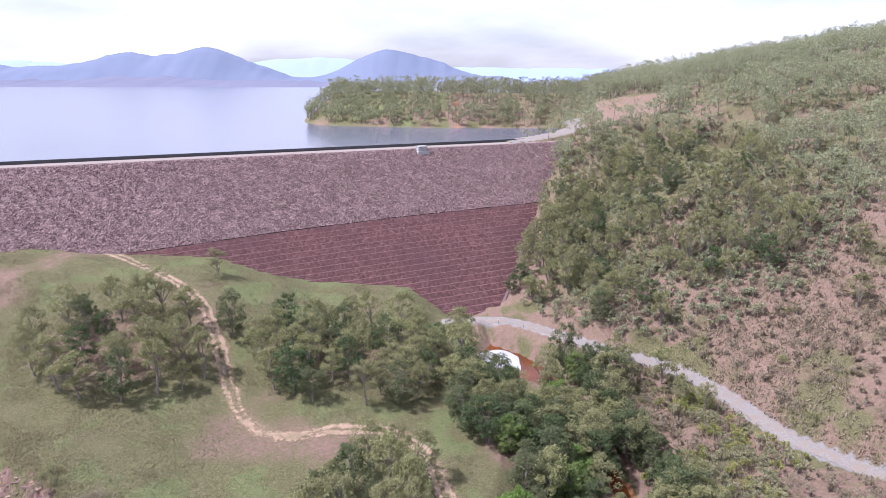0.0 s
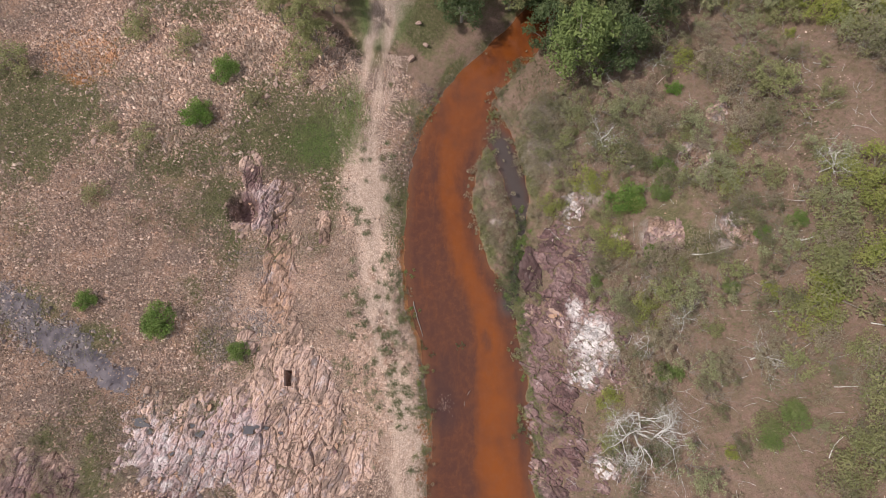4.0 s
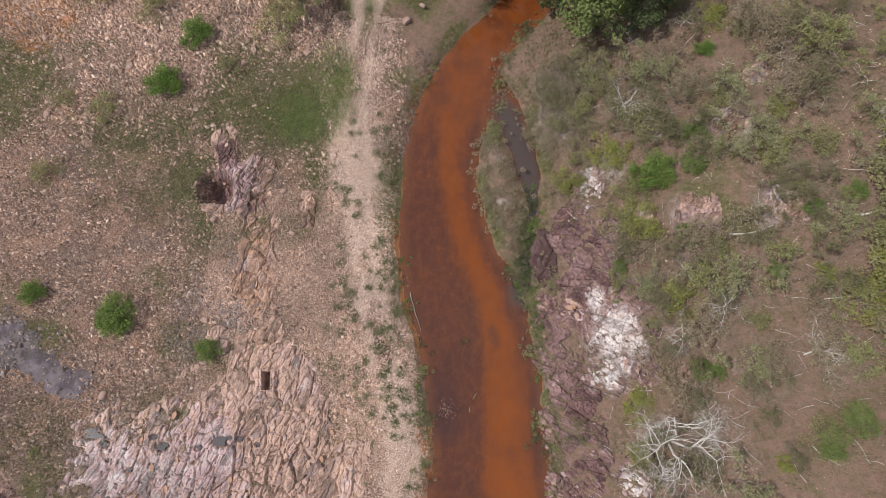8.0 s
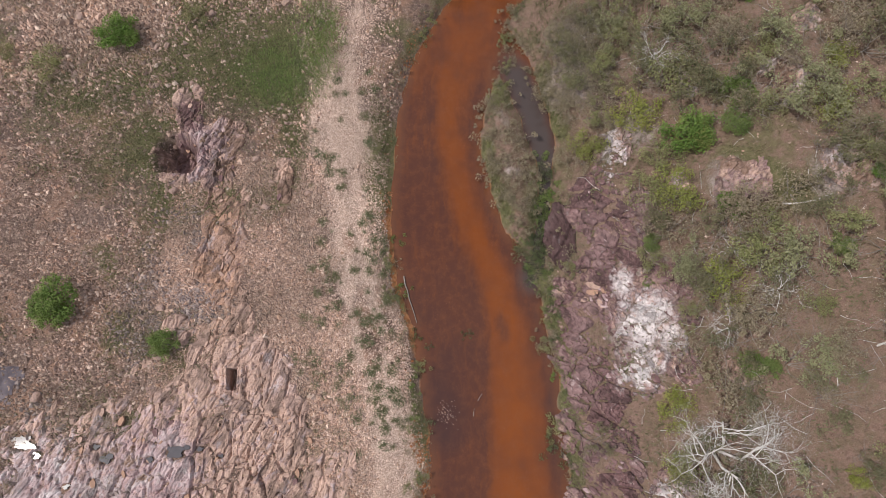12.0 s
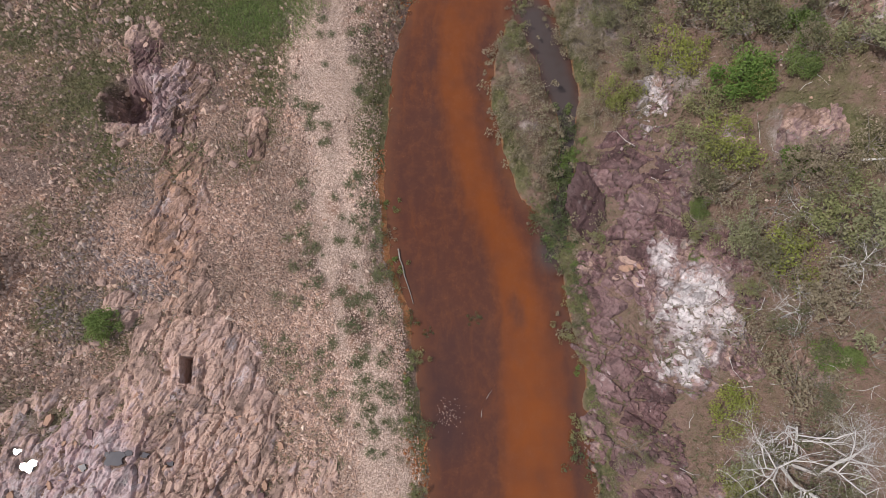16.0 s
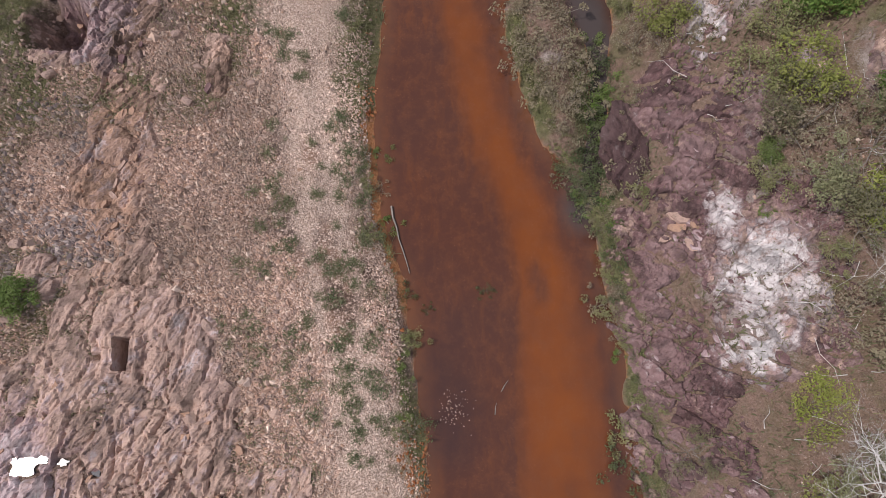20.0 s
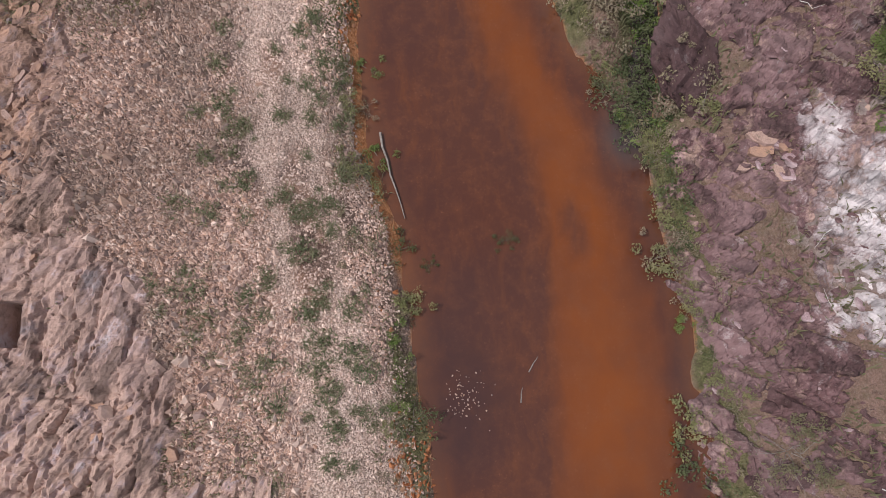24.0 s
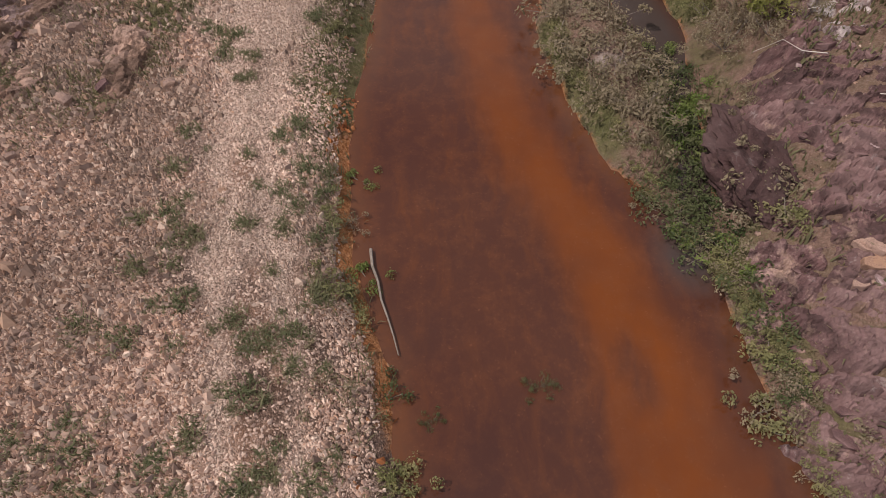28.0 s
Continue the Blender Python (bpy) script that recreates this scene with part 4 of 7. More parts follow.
PROTO = {}
for i in range(4):
    PROTO["gum", i] = make_tree("gum_tree", 100 + i, 9.0, 3.0, "gum", per=84, size=0.14, clumps=38, low=0.40, label="grey-green gum tree with an open crown")
    PROTO["dark", i] = make_tree("creek_tree", 200 + i, 8.5, 3.2, "dark", per=76, size=0.16, clumps=46, low=0.22, label="dense dark green tree beside the creek")
for i in range(3):
    PROTO["bright", i] = make_tree("bright_tree", 300 + i, 7.0, 2.8, "bright", per=90, size=0.14, clumps=48, low=0.2, label="bushy bright green tree")
    PROTO["scrub", i] = make_bush("scrub_bush", 400 + i, 1.8, 1.7, "scrub", per=46, size=0.075, clumps=20, label="dry grey-brown scrub bush on the slope", twigs=12)
    PROTO["green", i] = make_bush("green_bush", 500 + i, 1.3, 1.0, "bright", per=120, size=0.055, clumps=34, label="small leafy green bush")
    PROTO["olive", i] = make_bush("olive_bush", 600 + i, 1.6, 1.4, "gum", per=64, size=0.065, clumps=24, label="olive green bush with thin leaves")
    PROTO["yellow", i] = make_bush("yellow_bush", 700 + i, 1.6, 1.4, "yellow", per=90, size=0.06, clumps=24, label="low yellow-green bush on the slope")
GROUPS = {"gum": "gum trees", "dark": "creek trees", "bright": "bright green trees", "scrub": "dry scrub", "green": "green bushes", "olive": "olive bushes", "yellow": "yellow-green bushes"}
VARIANTS = {"gum": 4, "dark": 4}
FIRST = set()


def plant(kind, x, y, scale=1.0, rng=random, drop=0.0):
    """Stands one plant on the ground: the prototype itself first, copies after."""
    i = rng.randrange(VARIANTS.get(kind, 3))
    ob = PROTO[kind, i]
    m = pose(x, y, ground_z(x, y) - drop, rng.uniform(-4, 4), rng.uniform(-4, 4), rng.uniform(0, 360))
    if (kind, i) not in FIRST:
        FIRST.add((kind, i))
        ob.matrix_basis = m
        made = ob
    else:
        made = copy_thing(ob, m)
    made.scale = (scale * rng.uniform(0.9, 1.1), scale * rng.uniform(0.9, 1.1), scale)
    return tagged(made, group=GROUPS[kind])


def grove(seed, mixture, count, cx, cy, rx, ry, turn=0, lo=0.75, hi=1.2, gap=2.2, keep=None):
    rng = random.Random(seed)
    spots, tries = [], 0
    kinds = [k for k, n in mixture.items() for _ in range(n)]
    c, s = math.cos(radians(turn)), math.sin(radians(turn))
    while len(spots) < count and tries < count * 30:
        tries += 1
        a, q = rng.uniform(0, 2 * math.pi), math.sqrt(rng.random())
        u, v = rx * q * math.cos(a), ry * q * math.sin(a)
        x, y = cx + u * c - v * s, cy + u * s + v * c
        if any((x - p) ** 2 + (y - r) ** 2 < gap * gap for p, r in spots) or (keep and not keep(x, y)):
            continue
        spots.append((x, y))
        plant(rng.choice(kinds), x, y, rng.uniform(lo, hi), rng)


def open_ground():
    """A one-metre map of where plants may stand: away from water, roads, the track and the dam."""
    X, Y = np.meshgrid(np.arange(-160, 331, 1.0), np.arange(-70, 471, 1.0))
    ok = np.ones(X.shape, bool)
    low, wide = Y < 150, (np.abs(X) < 75) & (Y < 150)
    ok[wide] &= creek_d(X[wide], Y[wide]) > 0.6
    ok[low] &= line_distance(X[low], Y[low], TRACK)[0] > np.where(Y[low] > 60, 3.0, 2.8)
    ok[low] &= line_distance(X[low], Y[low], ROAD)[0] > 4.5
    ok &= line_distance(X, Y, SPUR)[0] > 3
    ok &= line_distance(X, Y, TOP_ROAD)[0] > 4
    ok &= np.hypot((X - 12.5) / 8.5, (Y - 113) / 20) > 1
    ok &= np.hypot((X - 26) / 4, (Y - 103) / 10) > 1
    ok &= np.hypot((X - 89) / 8, (Y - 186) / 10) > 1
    ok &= np.hypot((X - 28.5) / 4.5, (Y - 78) / 10) > 1
    ok &= np.hypot((X - 76) / 15, (Y - 249) / 21) > 1
    f, s, run = dam_face(X, Y)
    z = ground_h(X, Y)
    return ok & np.where(s < 0, ~((z < f + 0.5) & (s > -6)) & (z > LAKE + 0.8), z > f + 0.3)


OPEN = open_ground()


def sides(x, y):
    return x - np.interp(y, _c[:, 1], _c[:, 0])


def clear(x, y):
    return bool(OPEN[int(np.clip(round(y + 70), 0, 540)), int(np.clip(round(x + 160), 0, 490))])


grove(1, {"gum": 4, "dark": 1}, 34, -62, 106, 20, 16, gap=4.2, lo=0.6, hi=1.25, keep=clear)
grove(2, {"gum": 3, "dark": 2}, 44, -15, 107, 23, 16, gap=3.8, keep=clear)
grove(3, {"gum": 5, "dark": 1}, 36, -9, 57, 11, 17, gap=3.0, lo=0.55, hi=1.05, keep=clear)
grove(4, {"dark": 5, "gum": 2, "bright": 1}, 62, 21, 64, 12, 32, turn=-16, gap=3.1, lo=0.65, hi=1.15, keep=lambda x, y: clear(x, y) and (y > 46 or sides(x, y) < 9))
grove(5, {"dark": 4, "gum": 2, "bright": 1}, 30, 22, 100, 14, 22, gap=3.6, keep=clear)
grove(6, {"dark": 4, "gum": 3, "bright": 1}, 34, 9, 93, 7, 14, gap=3.0, lo=0.65, hi=1.05, keep=lambda x, y: y < 105 and creek_d(np.array([x]), np.array([y]))[0] > 0.6)
grove(9, {"olive": 3, "gum": 1, "scrub": 2}, 44, 41, 108, 14, 5, turn=-52, gap=2.0, lo=0.5, hi=1.0, keep=clear)
grove(7, {"gum": 5, "dark": 1}, 110, 62, 160, 34, 40, gap=3.6, lo=0.55, hi=1.05, keep=clear)
grove(8, {"scrub": 8, "olive": 1, "yellow": 1}, 150, 72, 88, 40, 44, gap=2.6, keep=clear)
for n, (x, y) in enumerate(((9, 37.5), (14.5, 38.5), (12.5, 43), (17.5, 43), (16.5, 50), (21.5, 49.5), (20, 56.5), (25, 55.5), (23.5, 63), (28, 62), (22.0, 70), (34, 71), (25, 92), (31, 94), (5.5, 36.5), (13.5, 35.5))):
    plant(("dark", "dark", "gum")[n % 3], x, y, 0.85 + 0.05 * (n % 5))
grove(31, {"gum": 4, "dark": 2}, 22, 31, 60, 6, 22, turn=-22, gap=3.2, lo=0.6, hi=1.0, keep=clear)
grove(32, {"olive": 3, "scrub": 3, "yellow": 2}, 60, 41, 46, 14, 22, gap=2.4, lo=0.8, hi=1.7, keep=clear)
grove(33, {"olive": 3, "scrub": 4}, 26, -44, 52, 22, 5, turn=-32, gap=2.2, lo=0.7, hi=1.5, keep=clear)
grove(13, {"gum": 3, "olive": 2, "dark": 1}, 46, 34, 172, 13, 26, turn=-20, gap=2.8, lo=0.55, hi=0.95, keep=clear)
grove(14, {"scrub": 4, "olive": 2}, 34, 40, 132, 16, 9, turn=-38, gap=2.2, lo=0.6, hi=1.2, keep=clear)
grove(12, {"gum": 1}, 12, 105, 105, 26, 30, gap=7, lo=0.7, keep=clear)
grove(11, {"scrub": 4, "olive": 4, "yellow": 2, "green": 1}, 95, 31, 10, 19, 30, gap=2.4, lo=0.5, hi=1.3, keep=clear)
for n, (x, y) in enumerate(((31, 9.5), (33.5, 6), (36, 10), (30.5, 3.5), (34.5, 1.5), (37, 4.5), (33, -3), (36.5, -1.5), (35, 14), (38, 12))):
    plant("yellow" if n % 3 else "olive", x, y, 1.7 + 0.12 * (n % 4))
for kind, x, y, s in (("bright", 20.0, 77, 1.1), ("bright", 22.4, 83, 1.0), ("bright", 16.4, 62, 1.0), ("bright", 10, 80, 0.8), ("gum", -4.6, 47, 0.7), ("gum", 1.6, 46.6, 0.75), ("gum", 3.2, 50, 0.8), ("gum", -7.4, 49, 0.7), ("gum", -5.6, 44.2, 0.55), ("dark", 4.2, 43.6, 0.7), ("bright", 12.0, 28.4, 1.35), ("dark", 15.6, 28.2, 0.8), ("dark", 9.6, 31.2, 0.8), ("dark", 6.0, 37, 0.9), ("dark", 0.2, 34.5, 0.85), ("dark", -2.8, 38, 0.8), ("dark", 17.5, 32, 1.0), ("dark", 15, 36, 1.0), ("gum", 22, 36, 0.85), ("gum", -15.5, 31.5, 0.7), ("gum", -18.5, 33.5, 0.72), ("gum", -14.2, 29.3, 0.6), ("gum", -12.8, 33, 0.6), ("olive", -16.5, 28.6, 1.5),
                      ("green", -27.2, 1.8, 1.6), ("green", -20, -1, 0.9), ("green", -34, 3.5, 0.95), ("olive", -34.8, 13.9, 0.9), ("green", -23.9, 27.4, 1.25), ("olive", -28.1, 30.1, 1.2), ("green", -26.1, 22.4, 1.45),
                      ("olive", -32.9, 32.2, 1.4), ("olive", -45, 28, 1.5), ("olive", -20.7, 24.4, 0.7), ("olive", -31, 20, 0.9), ("olive", -35, 21, 0.8), ("yellow", 8.9, 13.4, 1.1), ("green", 15.4, 13.3, 1.6), ("green", 18.8, 15.8, 1.1),
                      ("green", 18.4, 13.8, 1.0), ("olive", 14.4, 18.3, 1.5), ("olive", 12.2, 9.2, 1.0), ("olive", 13.6, 11.6, 1.0), ("green", 12.6, 5.7, 0.6), ("green", 17.5, 7.6, 0.9), ("green", 26.8, -6.4, 1.1), ("green", 25.2, -7.8, 1.0), ("green", 26.1, 8.9, 0.7), ("yellow", 28.6, 1.9, 1.6), ("yellow", 29.6, 3.8, 1.4), ("olive", 31, -9, 1.6), ("olive", 33, -7, 1.5), ("olive", 29.6, -11, 1.4), ("yellow", 32.4, 12.9, 1.7), ("yellow", 34.4, 11.5, 1.7), ("green", 17.6, -2.6, 0.7), ("green", 18.6, -2.9, 0.6), ("yellow", 12.9, -5.3, 0.9), ("yellow", 13.0, -8.6, 0.8), ("green", 12.2, 3.0, 0.4), ("gum", -56, 139, 0.8), ("gum", -47.5, 59.5, 0.55), ("gum", -53, 63, 0.42), ("olive", -36, 50, 1.4), ("olive", -30, 47, 1.5)):
    plant(kind, x, y, s)


# ---- broken rock ----
def facets(x, y, cell, seed, stretch=1.0, turn=0.0, gap=0.05):
    """Split blocks: for every place the height of its flat, tilted block, how open the joint is, and the block's own number."""
    c, s = math.cos(radians(turn)), math.sin(radians(turn))
    u, v = (x * c + y * s) / (cell * stretch), (-x * s + y * c) / cell
    i, j = np.floor(u).astype(int), np.floor(v).astype(int)

    def r(a, b, k):
        h = (a * 374761393 + b * 668265263 + (seed * 31 + k) * 2246822519) & 0x7FFFFFFF
        h = ((h ^ (h >> 13)) * 1274126177) & 0x7FFFFFFF
        return ((h ^ (h >> 15)) & 0xFFFF) / 65535.0
    best, second = np.full(x.shape, 9.0), np.full(x.shape, 9.0)
    bu, bv, su, sv, height, own = (np.zeros(x.shape) for _ in range(6))
    for a in (-1, 0, 1):
        for b in (-1, 0, 1):
            p, q = i + a, j + b
            du, dv = u - (p + 0.1 + 0.8 * r(p, q, 1)), v - (q + 0.1 + 0.8 * r(p, q, 2))
            d = du * du + dv * dv
            h = r(p, q, 3) + du * (r(p, q, 4) - 0.5) * 0.9 + dv * (r(p, q, 5) - 0.35) * 1.1
            near = d < best
            nxt = ~near & (d < second)
            su, sv = np.where(near, bu, np.where(nxt, du, su)), np.where(near, bv, np.where(nxt, dv, sv))
            second = np.where(near, best, np.where(nxt, d, second))
            bu, bv, best = np.where(near, du, bu), np.where(near, dv, bv), np.where(near, d, best)
            height, own = np.where(near, h, height), np.where(near, r(p, q, 6), own)
    edge = (second - best) / (2 * np.hypot(su - bu, sv - bv) + 1e-6)
    return height, np.clip(1 - edge * cell / gap, 0, 1), own


def rock_patch_material(name, *tones):
    k = Nodes(name)
    f, m, big = k.noise(9.0, 8, 0.75), k.noise(1.1, 6, 0.65), k.noise(0.33, 4)
    c = k.mix(k.ramp(f, (0.32, 0.0), (0.68, 1.0)), tones[0], tones[1])
    c = k.mix(k.ramp(m, (0.42, 0.0), (0.60, 0.8)), c, tones[2])
    c = k.mix(k.ramp(big, (0.45, 0.0), (0.58, 0.75)), c, tones[3])
    k.bump(f, 0.8, 0.05)
    return k.done(c, 0.85, spec=0.3)


ROCK_TONES = {
    "pink": ((0.18, 0.115, 0.096), (0.54, 0.382, 0.318), (0.54, 0.375, 0.30), (0.36, 0.25, 0.223)),
    "orange": ((0.20, 0.12, 0.088), (0.46, 0.295, 0.22), (0.48, 0.29, 0.19), (0.30, 0.20, 0.165)),
    "mauve": ((0.14, 0.09, 0.097), (0.49, 0.36, 0.372), (0.32, 0.212, 0.223), (0.66, 0.54, 0.552)),
    "purple": ((0.05, 0.029, 0.031), (0.21, 0.126, 0.129), (0.145, 0.078, 0.079), (0.30, 0.20, 0.20)),
    "white": ((0.28, 0.225, 0.23), (0.76, 0.715, 0.72), (0.50, 0.41, 0.415), (0.82, 0.79, 0.80)),
}
PATCH = {k: rock_patch_material("split_%s_rock" % k, *t) for k, t in ROCK_TONES.items()}


def mixed_rock():
    """One rock whose colour changes from place to place, by the amounts named tone_*, with streaks along the strike."""
    k = Nodes("mixed_split_rock")
    warp, bend, flat = (k.n.new(t) for t in ("ShaderNodeVectorMath", "ShaderNodeVectorMath", "ShaderNodeMapping"))
    warp.operation, bend.operation, flat.vector_type = "ADD", "SCALE", "TEXTURE"
    bend.inputs["Scale"].default_value = 0.8
    k.l.new(k.noise(0.9, 5, 0.7, out="Color"), bend.inputs[0])
    k.l.new(k.co, warp.inputs[0])
    k.l.new(bend.outputs[0], warp.inputs[1])
    flat.inputs["Rotation"].default_value = (0, 0, radians(66))
    flat.inputs["Scale"].default_value = (2.6, 1.0, 1.4)
    k.l.new(warp.outputs[0], flat.inputs["Vector"])

    def along(scale, rough):
        n = k.n.new("ShaderNodeTexNoise")
        n.inputs["Scale"].default_value, n.inputs["Detail"].default_value, n.inputs["Roughness"].default_value = scale, 8, rough
        k.l.new(flat.outputs[0], n.inputs["Vector"])
        return n.outputs["Fac"]
    f, m, big = k.noise(8.0, 8, 0.8), k.noise(1.6, 7, 0.75), k.noise(0.4, 4)
    streak, hair = along(1.7, 0.72), along(5.0, 0.78)

    def tone(t):
        c = k.mix(k.ramp(hair, (0.35, 0.0), (0.52, 1.0)), t[0], t[1])
        c = k.mix(k.ramp(m, (0.42, 0.0), (0.62, 0.7)), c, t[2])
        return k.mix(k.ramp(big, (0.48, 0.0), (0.60, 0.6)), c, t[3])
    col = tone(ROCK_TONES["pink"])
    jitter = k.math("ADD", k.math("MULTIPLY", k.math("SUBTRACT", m, 0.5), 1.9), k.math("MULTIPLY", k.math("SUBTRACT", streak, 0.5), 2.2))
    for name in ("orange", "mauve", "purple", "white"):
        col = k.mix(k.ramp(k.math("ADD", k.attr("tone_" + name), jitter), (0.28, 0.0), (0.72, 1.0)), col, tone(ROCK_TONES[name]))
    dirt = k.math("ADD", k.attr("tone_dirt"), jitter)
    col = k.mix(k.ramp(dirt, (0.42, 0.0), (0.62, 1.0)), col, k.mix(f, (0.13, 0.085, 0.068), (0.34, 0.225, 0.175)))
    col = k.mix(k.ramp(streak, (0.34, 0.45), (0.42, 0.0)), col, (0.10, 0.062, 0.055))
    col = k.mix(k.ramp(f, (0.56, 0.0), (0.70, 0.45)), col, (0.60, 0.48, 0.42))
    col = k.mix(1.0, col, k.ramp(k.attr("block"), (0.22, 0.42), (0.5, 0.82), (0.72, 1.0)), "MULTIPLY")
    k.bump(k.math("ADD", k.math("ADD", f, m), k.math("MULTIPLY", k.math("ADD", streak, hair), 1.8)), 0.7, 0.06)
    return k.done(col, 0.88, spec=0.25)


PATCH["mixed"] = mixed_rock()


def outcrop(name, label, kind, x0, x1, y0, y1, mask, cell=0.9, amp=0.5, stretch=1.0, turn=0.0, step=0.14, seed=1, lift=0.05, tones=None, rough=None, dents=None):
    xs, ys = np.arange(x0, x1, step), np.arange(y0, y1, step)
    X, Y = np.meshgrid(xs, ys)
    m = np.clip(mask(X, Y) * 1.1 + 0.6 * fbm(X, Y, 2.6, 4, seed) - 0.06, 0, 1) * (mask(X, Y) > 0)
    wob = 0.3 * cell
    wx, wy = X + wob * fbm(X, Y, 3.5 * cell, 3, seed + 3), Y + wob * fbm(X, Y, 3.5 * cell, 3, seed + 8)
    h1, g1, o1 = facets(wx, wy, cell * 2.2, seed, stretch, turn + 12, 0.11)
    h2, g2, o2 = facets(wx, wy, cell * 0.85, seed + 5, stretch * 0.8, turn - 4, 0.07)
    h3, g3, o3 = facets(wx, wy, cell * 0.34, seed + 6, stretch * 0.9, turn - 16, 0.04)
    h = 0.55 * h1 + 0.34 * h2 + 0.15 * h3 + 0.1 + 0.35 * fbm(X, Y, 6 * cell, 3, seed + 9) + 0.03 * fbm(X, Y, 0.25, 2, seed + 2)
    # beds that dip one way and break off along the strike
    dip = (-X * math.sin(radians(turn)) + Y * math.cos(radians(turn))) / (1.9 * cell) + 0.8 * fbm(X, Y, 12 * cell, 4, seed + 12) + 0.35 * o1
    h = h - 0.20 * np.mod(dip, 1.0) - 0.12 * np.mod(2.3 * dip + 0.5 * o2, 1.0)
    h = h - 0.60 * g1 * (o2 > 0.3) - 0.36 * g2 * (o1 > 0.45) - 0.14 * g3 * (o2 > 0.5)
    k = np.clip(m * 2.2, 0, 1)
    base = ground_h(X, Y) + pit(X, Y)
    bold = amp * (rough(X, Y) if rough else 1.0)
    Z = base + lift * k + bold * h * k - (0.12 + 0.35 * amp) * (1 - k) - 0.15 * amp
    if dents:
        Z = Z - dents(X, Y)
    keep = m > 0.03
    idx = -np.ones(X.shape, int)
    idx[keep] = np.arange(keep.sum())
    a, b, c, d = idx[:-1, :-1], idx[:-1, 1:], idx[1:, 1:], idx[1:, :-1]
    ok = (a >= 0) & (b >= 0) & (c >= 0) & (d >= 0)
    verts = np.stack([X[keep], Y[keep], Z[keep]], 1)
    ob = mesh_object(name, verts, np.stack([a[ok], b[ok], c[ok], d[ok]], 1), PATCH[kind])
    ob.data.attributes.new("block", "FLOAT", "POINT").data.foreach_set("value", (0.35 * o1 + 0.40 * o2 + 0.25 * o3)[keep].astype(np.float32))
    for key, fn in (tones or {}).items():
        at = ob.data.attributes.new("tone_" + key, "FLOAT", "POINT")
        at.data.foreach_set("value", np.clip(fn(X, Y)[keep], 0, 1).astype(np.float32))
    return tagged(ob, label, "rock outcrop", "rock outcrops")


def blobs(*specs):
    def mask(x, y):
        m = np.zeros_like(x)
        for sp in specs:
            m = np.maximum(m, blob(x, y, *sp))
        return m
    return mask


POOLS = ((-18.7, -7.8, 0.44), (-18.0, -7.5, 0.18), (-20.3, -8.2, 0.2), (-25.2, -9.8, 0.2), (-28.2, -7.1, 0.6), (-27.2, -7.9, 0.25), (-22.9, -8.1, 0.36), (-23.6, -7.4, 0.2), (-17.2, -7.6, 0.18), (-15.9, -8.0, 0.16))
left_mask = blobs((-16, -9, 6.5, 6), (-15.5, -3.2, 3.6, 4), (-12.5, -7.5, 2.8, 3.4), (-13, -14, 5, 5), (-25, -10.5, 5, 4.2), (-21, -8, 5, 4.5), (-36, -13, 4.5, 3),
                  (-15.2, 0.6, 0.9, 2.2), (-18.0, 12.6, 1.7, 3.2), (-17.6, 9.2, 1.6, 2.8), (-20.6, 16.2, 1.1, 2.0), (-13.2, 10.2, 0.8, 2.2), (-16.8, 4.6, 1.5, 2.8), (-20.7, 13.0, 2.0, 2.3), (-19.3, 0.2, 1.0, 1.5))
LEDGE = outcrop("rock_ledge", "split pinkish and mauve rock ledges across the quarry floor", "mixed", -41, -6.5, -19, 19.5, left_mask, cell=0.52, amp=0.36, stretch=2.2, turn=70, seed=11, step=0.075, lift=0.12,
                tones={"orange": blobs((-17.5, 5.5, 2.4, 7), (-12.8, 9.8, 1.2, 2.6)), "mauve": lambda x, y: np.maximum(0.26, 0.80 * blobs((-26, -11, 8, 6), (-20.5, -9, 5, 5), (-18.5, 13.5, 3, 4))(x, y)), "purple": lambda x, y: np.maximum(0.06 + 0.50 * blobs((-22.5, -11.5, 4.5, 3.5), (-18.2, 12.6, 2.6, 4))(x, y), 0.85 * blobs((-20.4, 16.0, 1.4, 2.2), (-20.9, 13.0, 1.5, 2.4), (-24, -14, 4, 3), (-36, -13, 5, 4))(x, y)),
                       "white": lambda x, y: 0.10 + 0.32 * blobs((-24, -10.5, 6, 5), (-18, 13.2, 1.6, 3))(x, y), "dirt": lambda x, y: 0.24 + 0.4 * fbm(x, y, 3, 3, 19) + 0.6 * blob(x, y, -13.2, 10.2, 1.0, 2.4) - 0.3 * blobs((-16, -9, 6, 5), (-27, -11, 8, 5))(x, y)},
                dents=lambda x, y: 1.35 * (np.abs(x + 15.6) < 0.30) * (np.abs(y + 3.2) < 0.66) + 0.35 * sum(np.clip(1.5 * blob(x, y, px, py, r * 1.3, r), 0, 1) for px, py, r in POOLS),
                rough=lambda x, y: 0.75 + 0.5 * blobs((-15, -10, 5, 5), (-18.3, 13.4, 2.2, 3.6))(x, y))


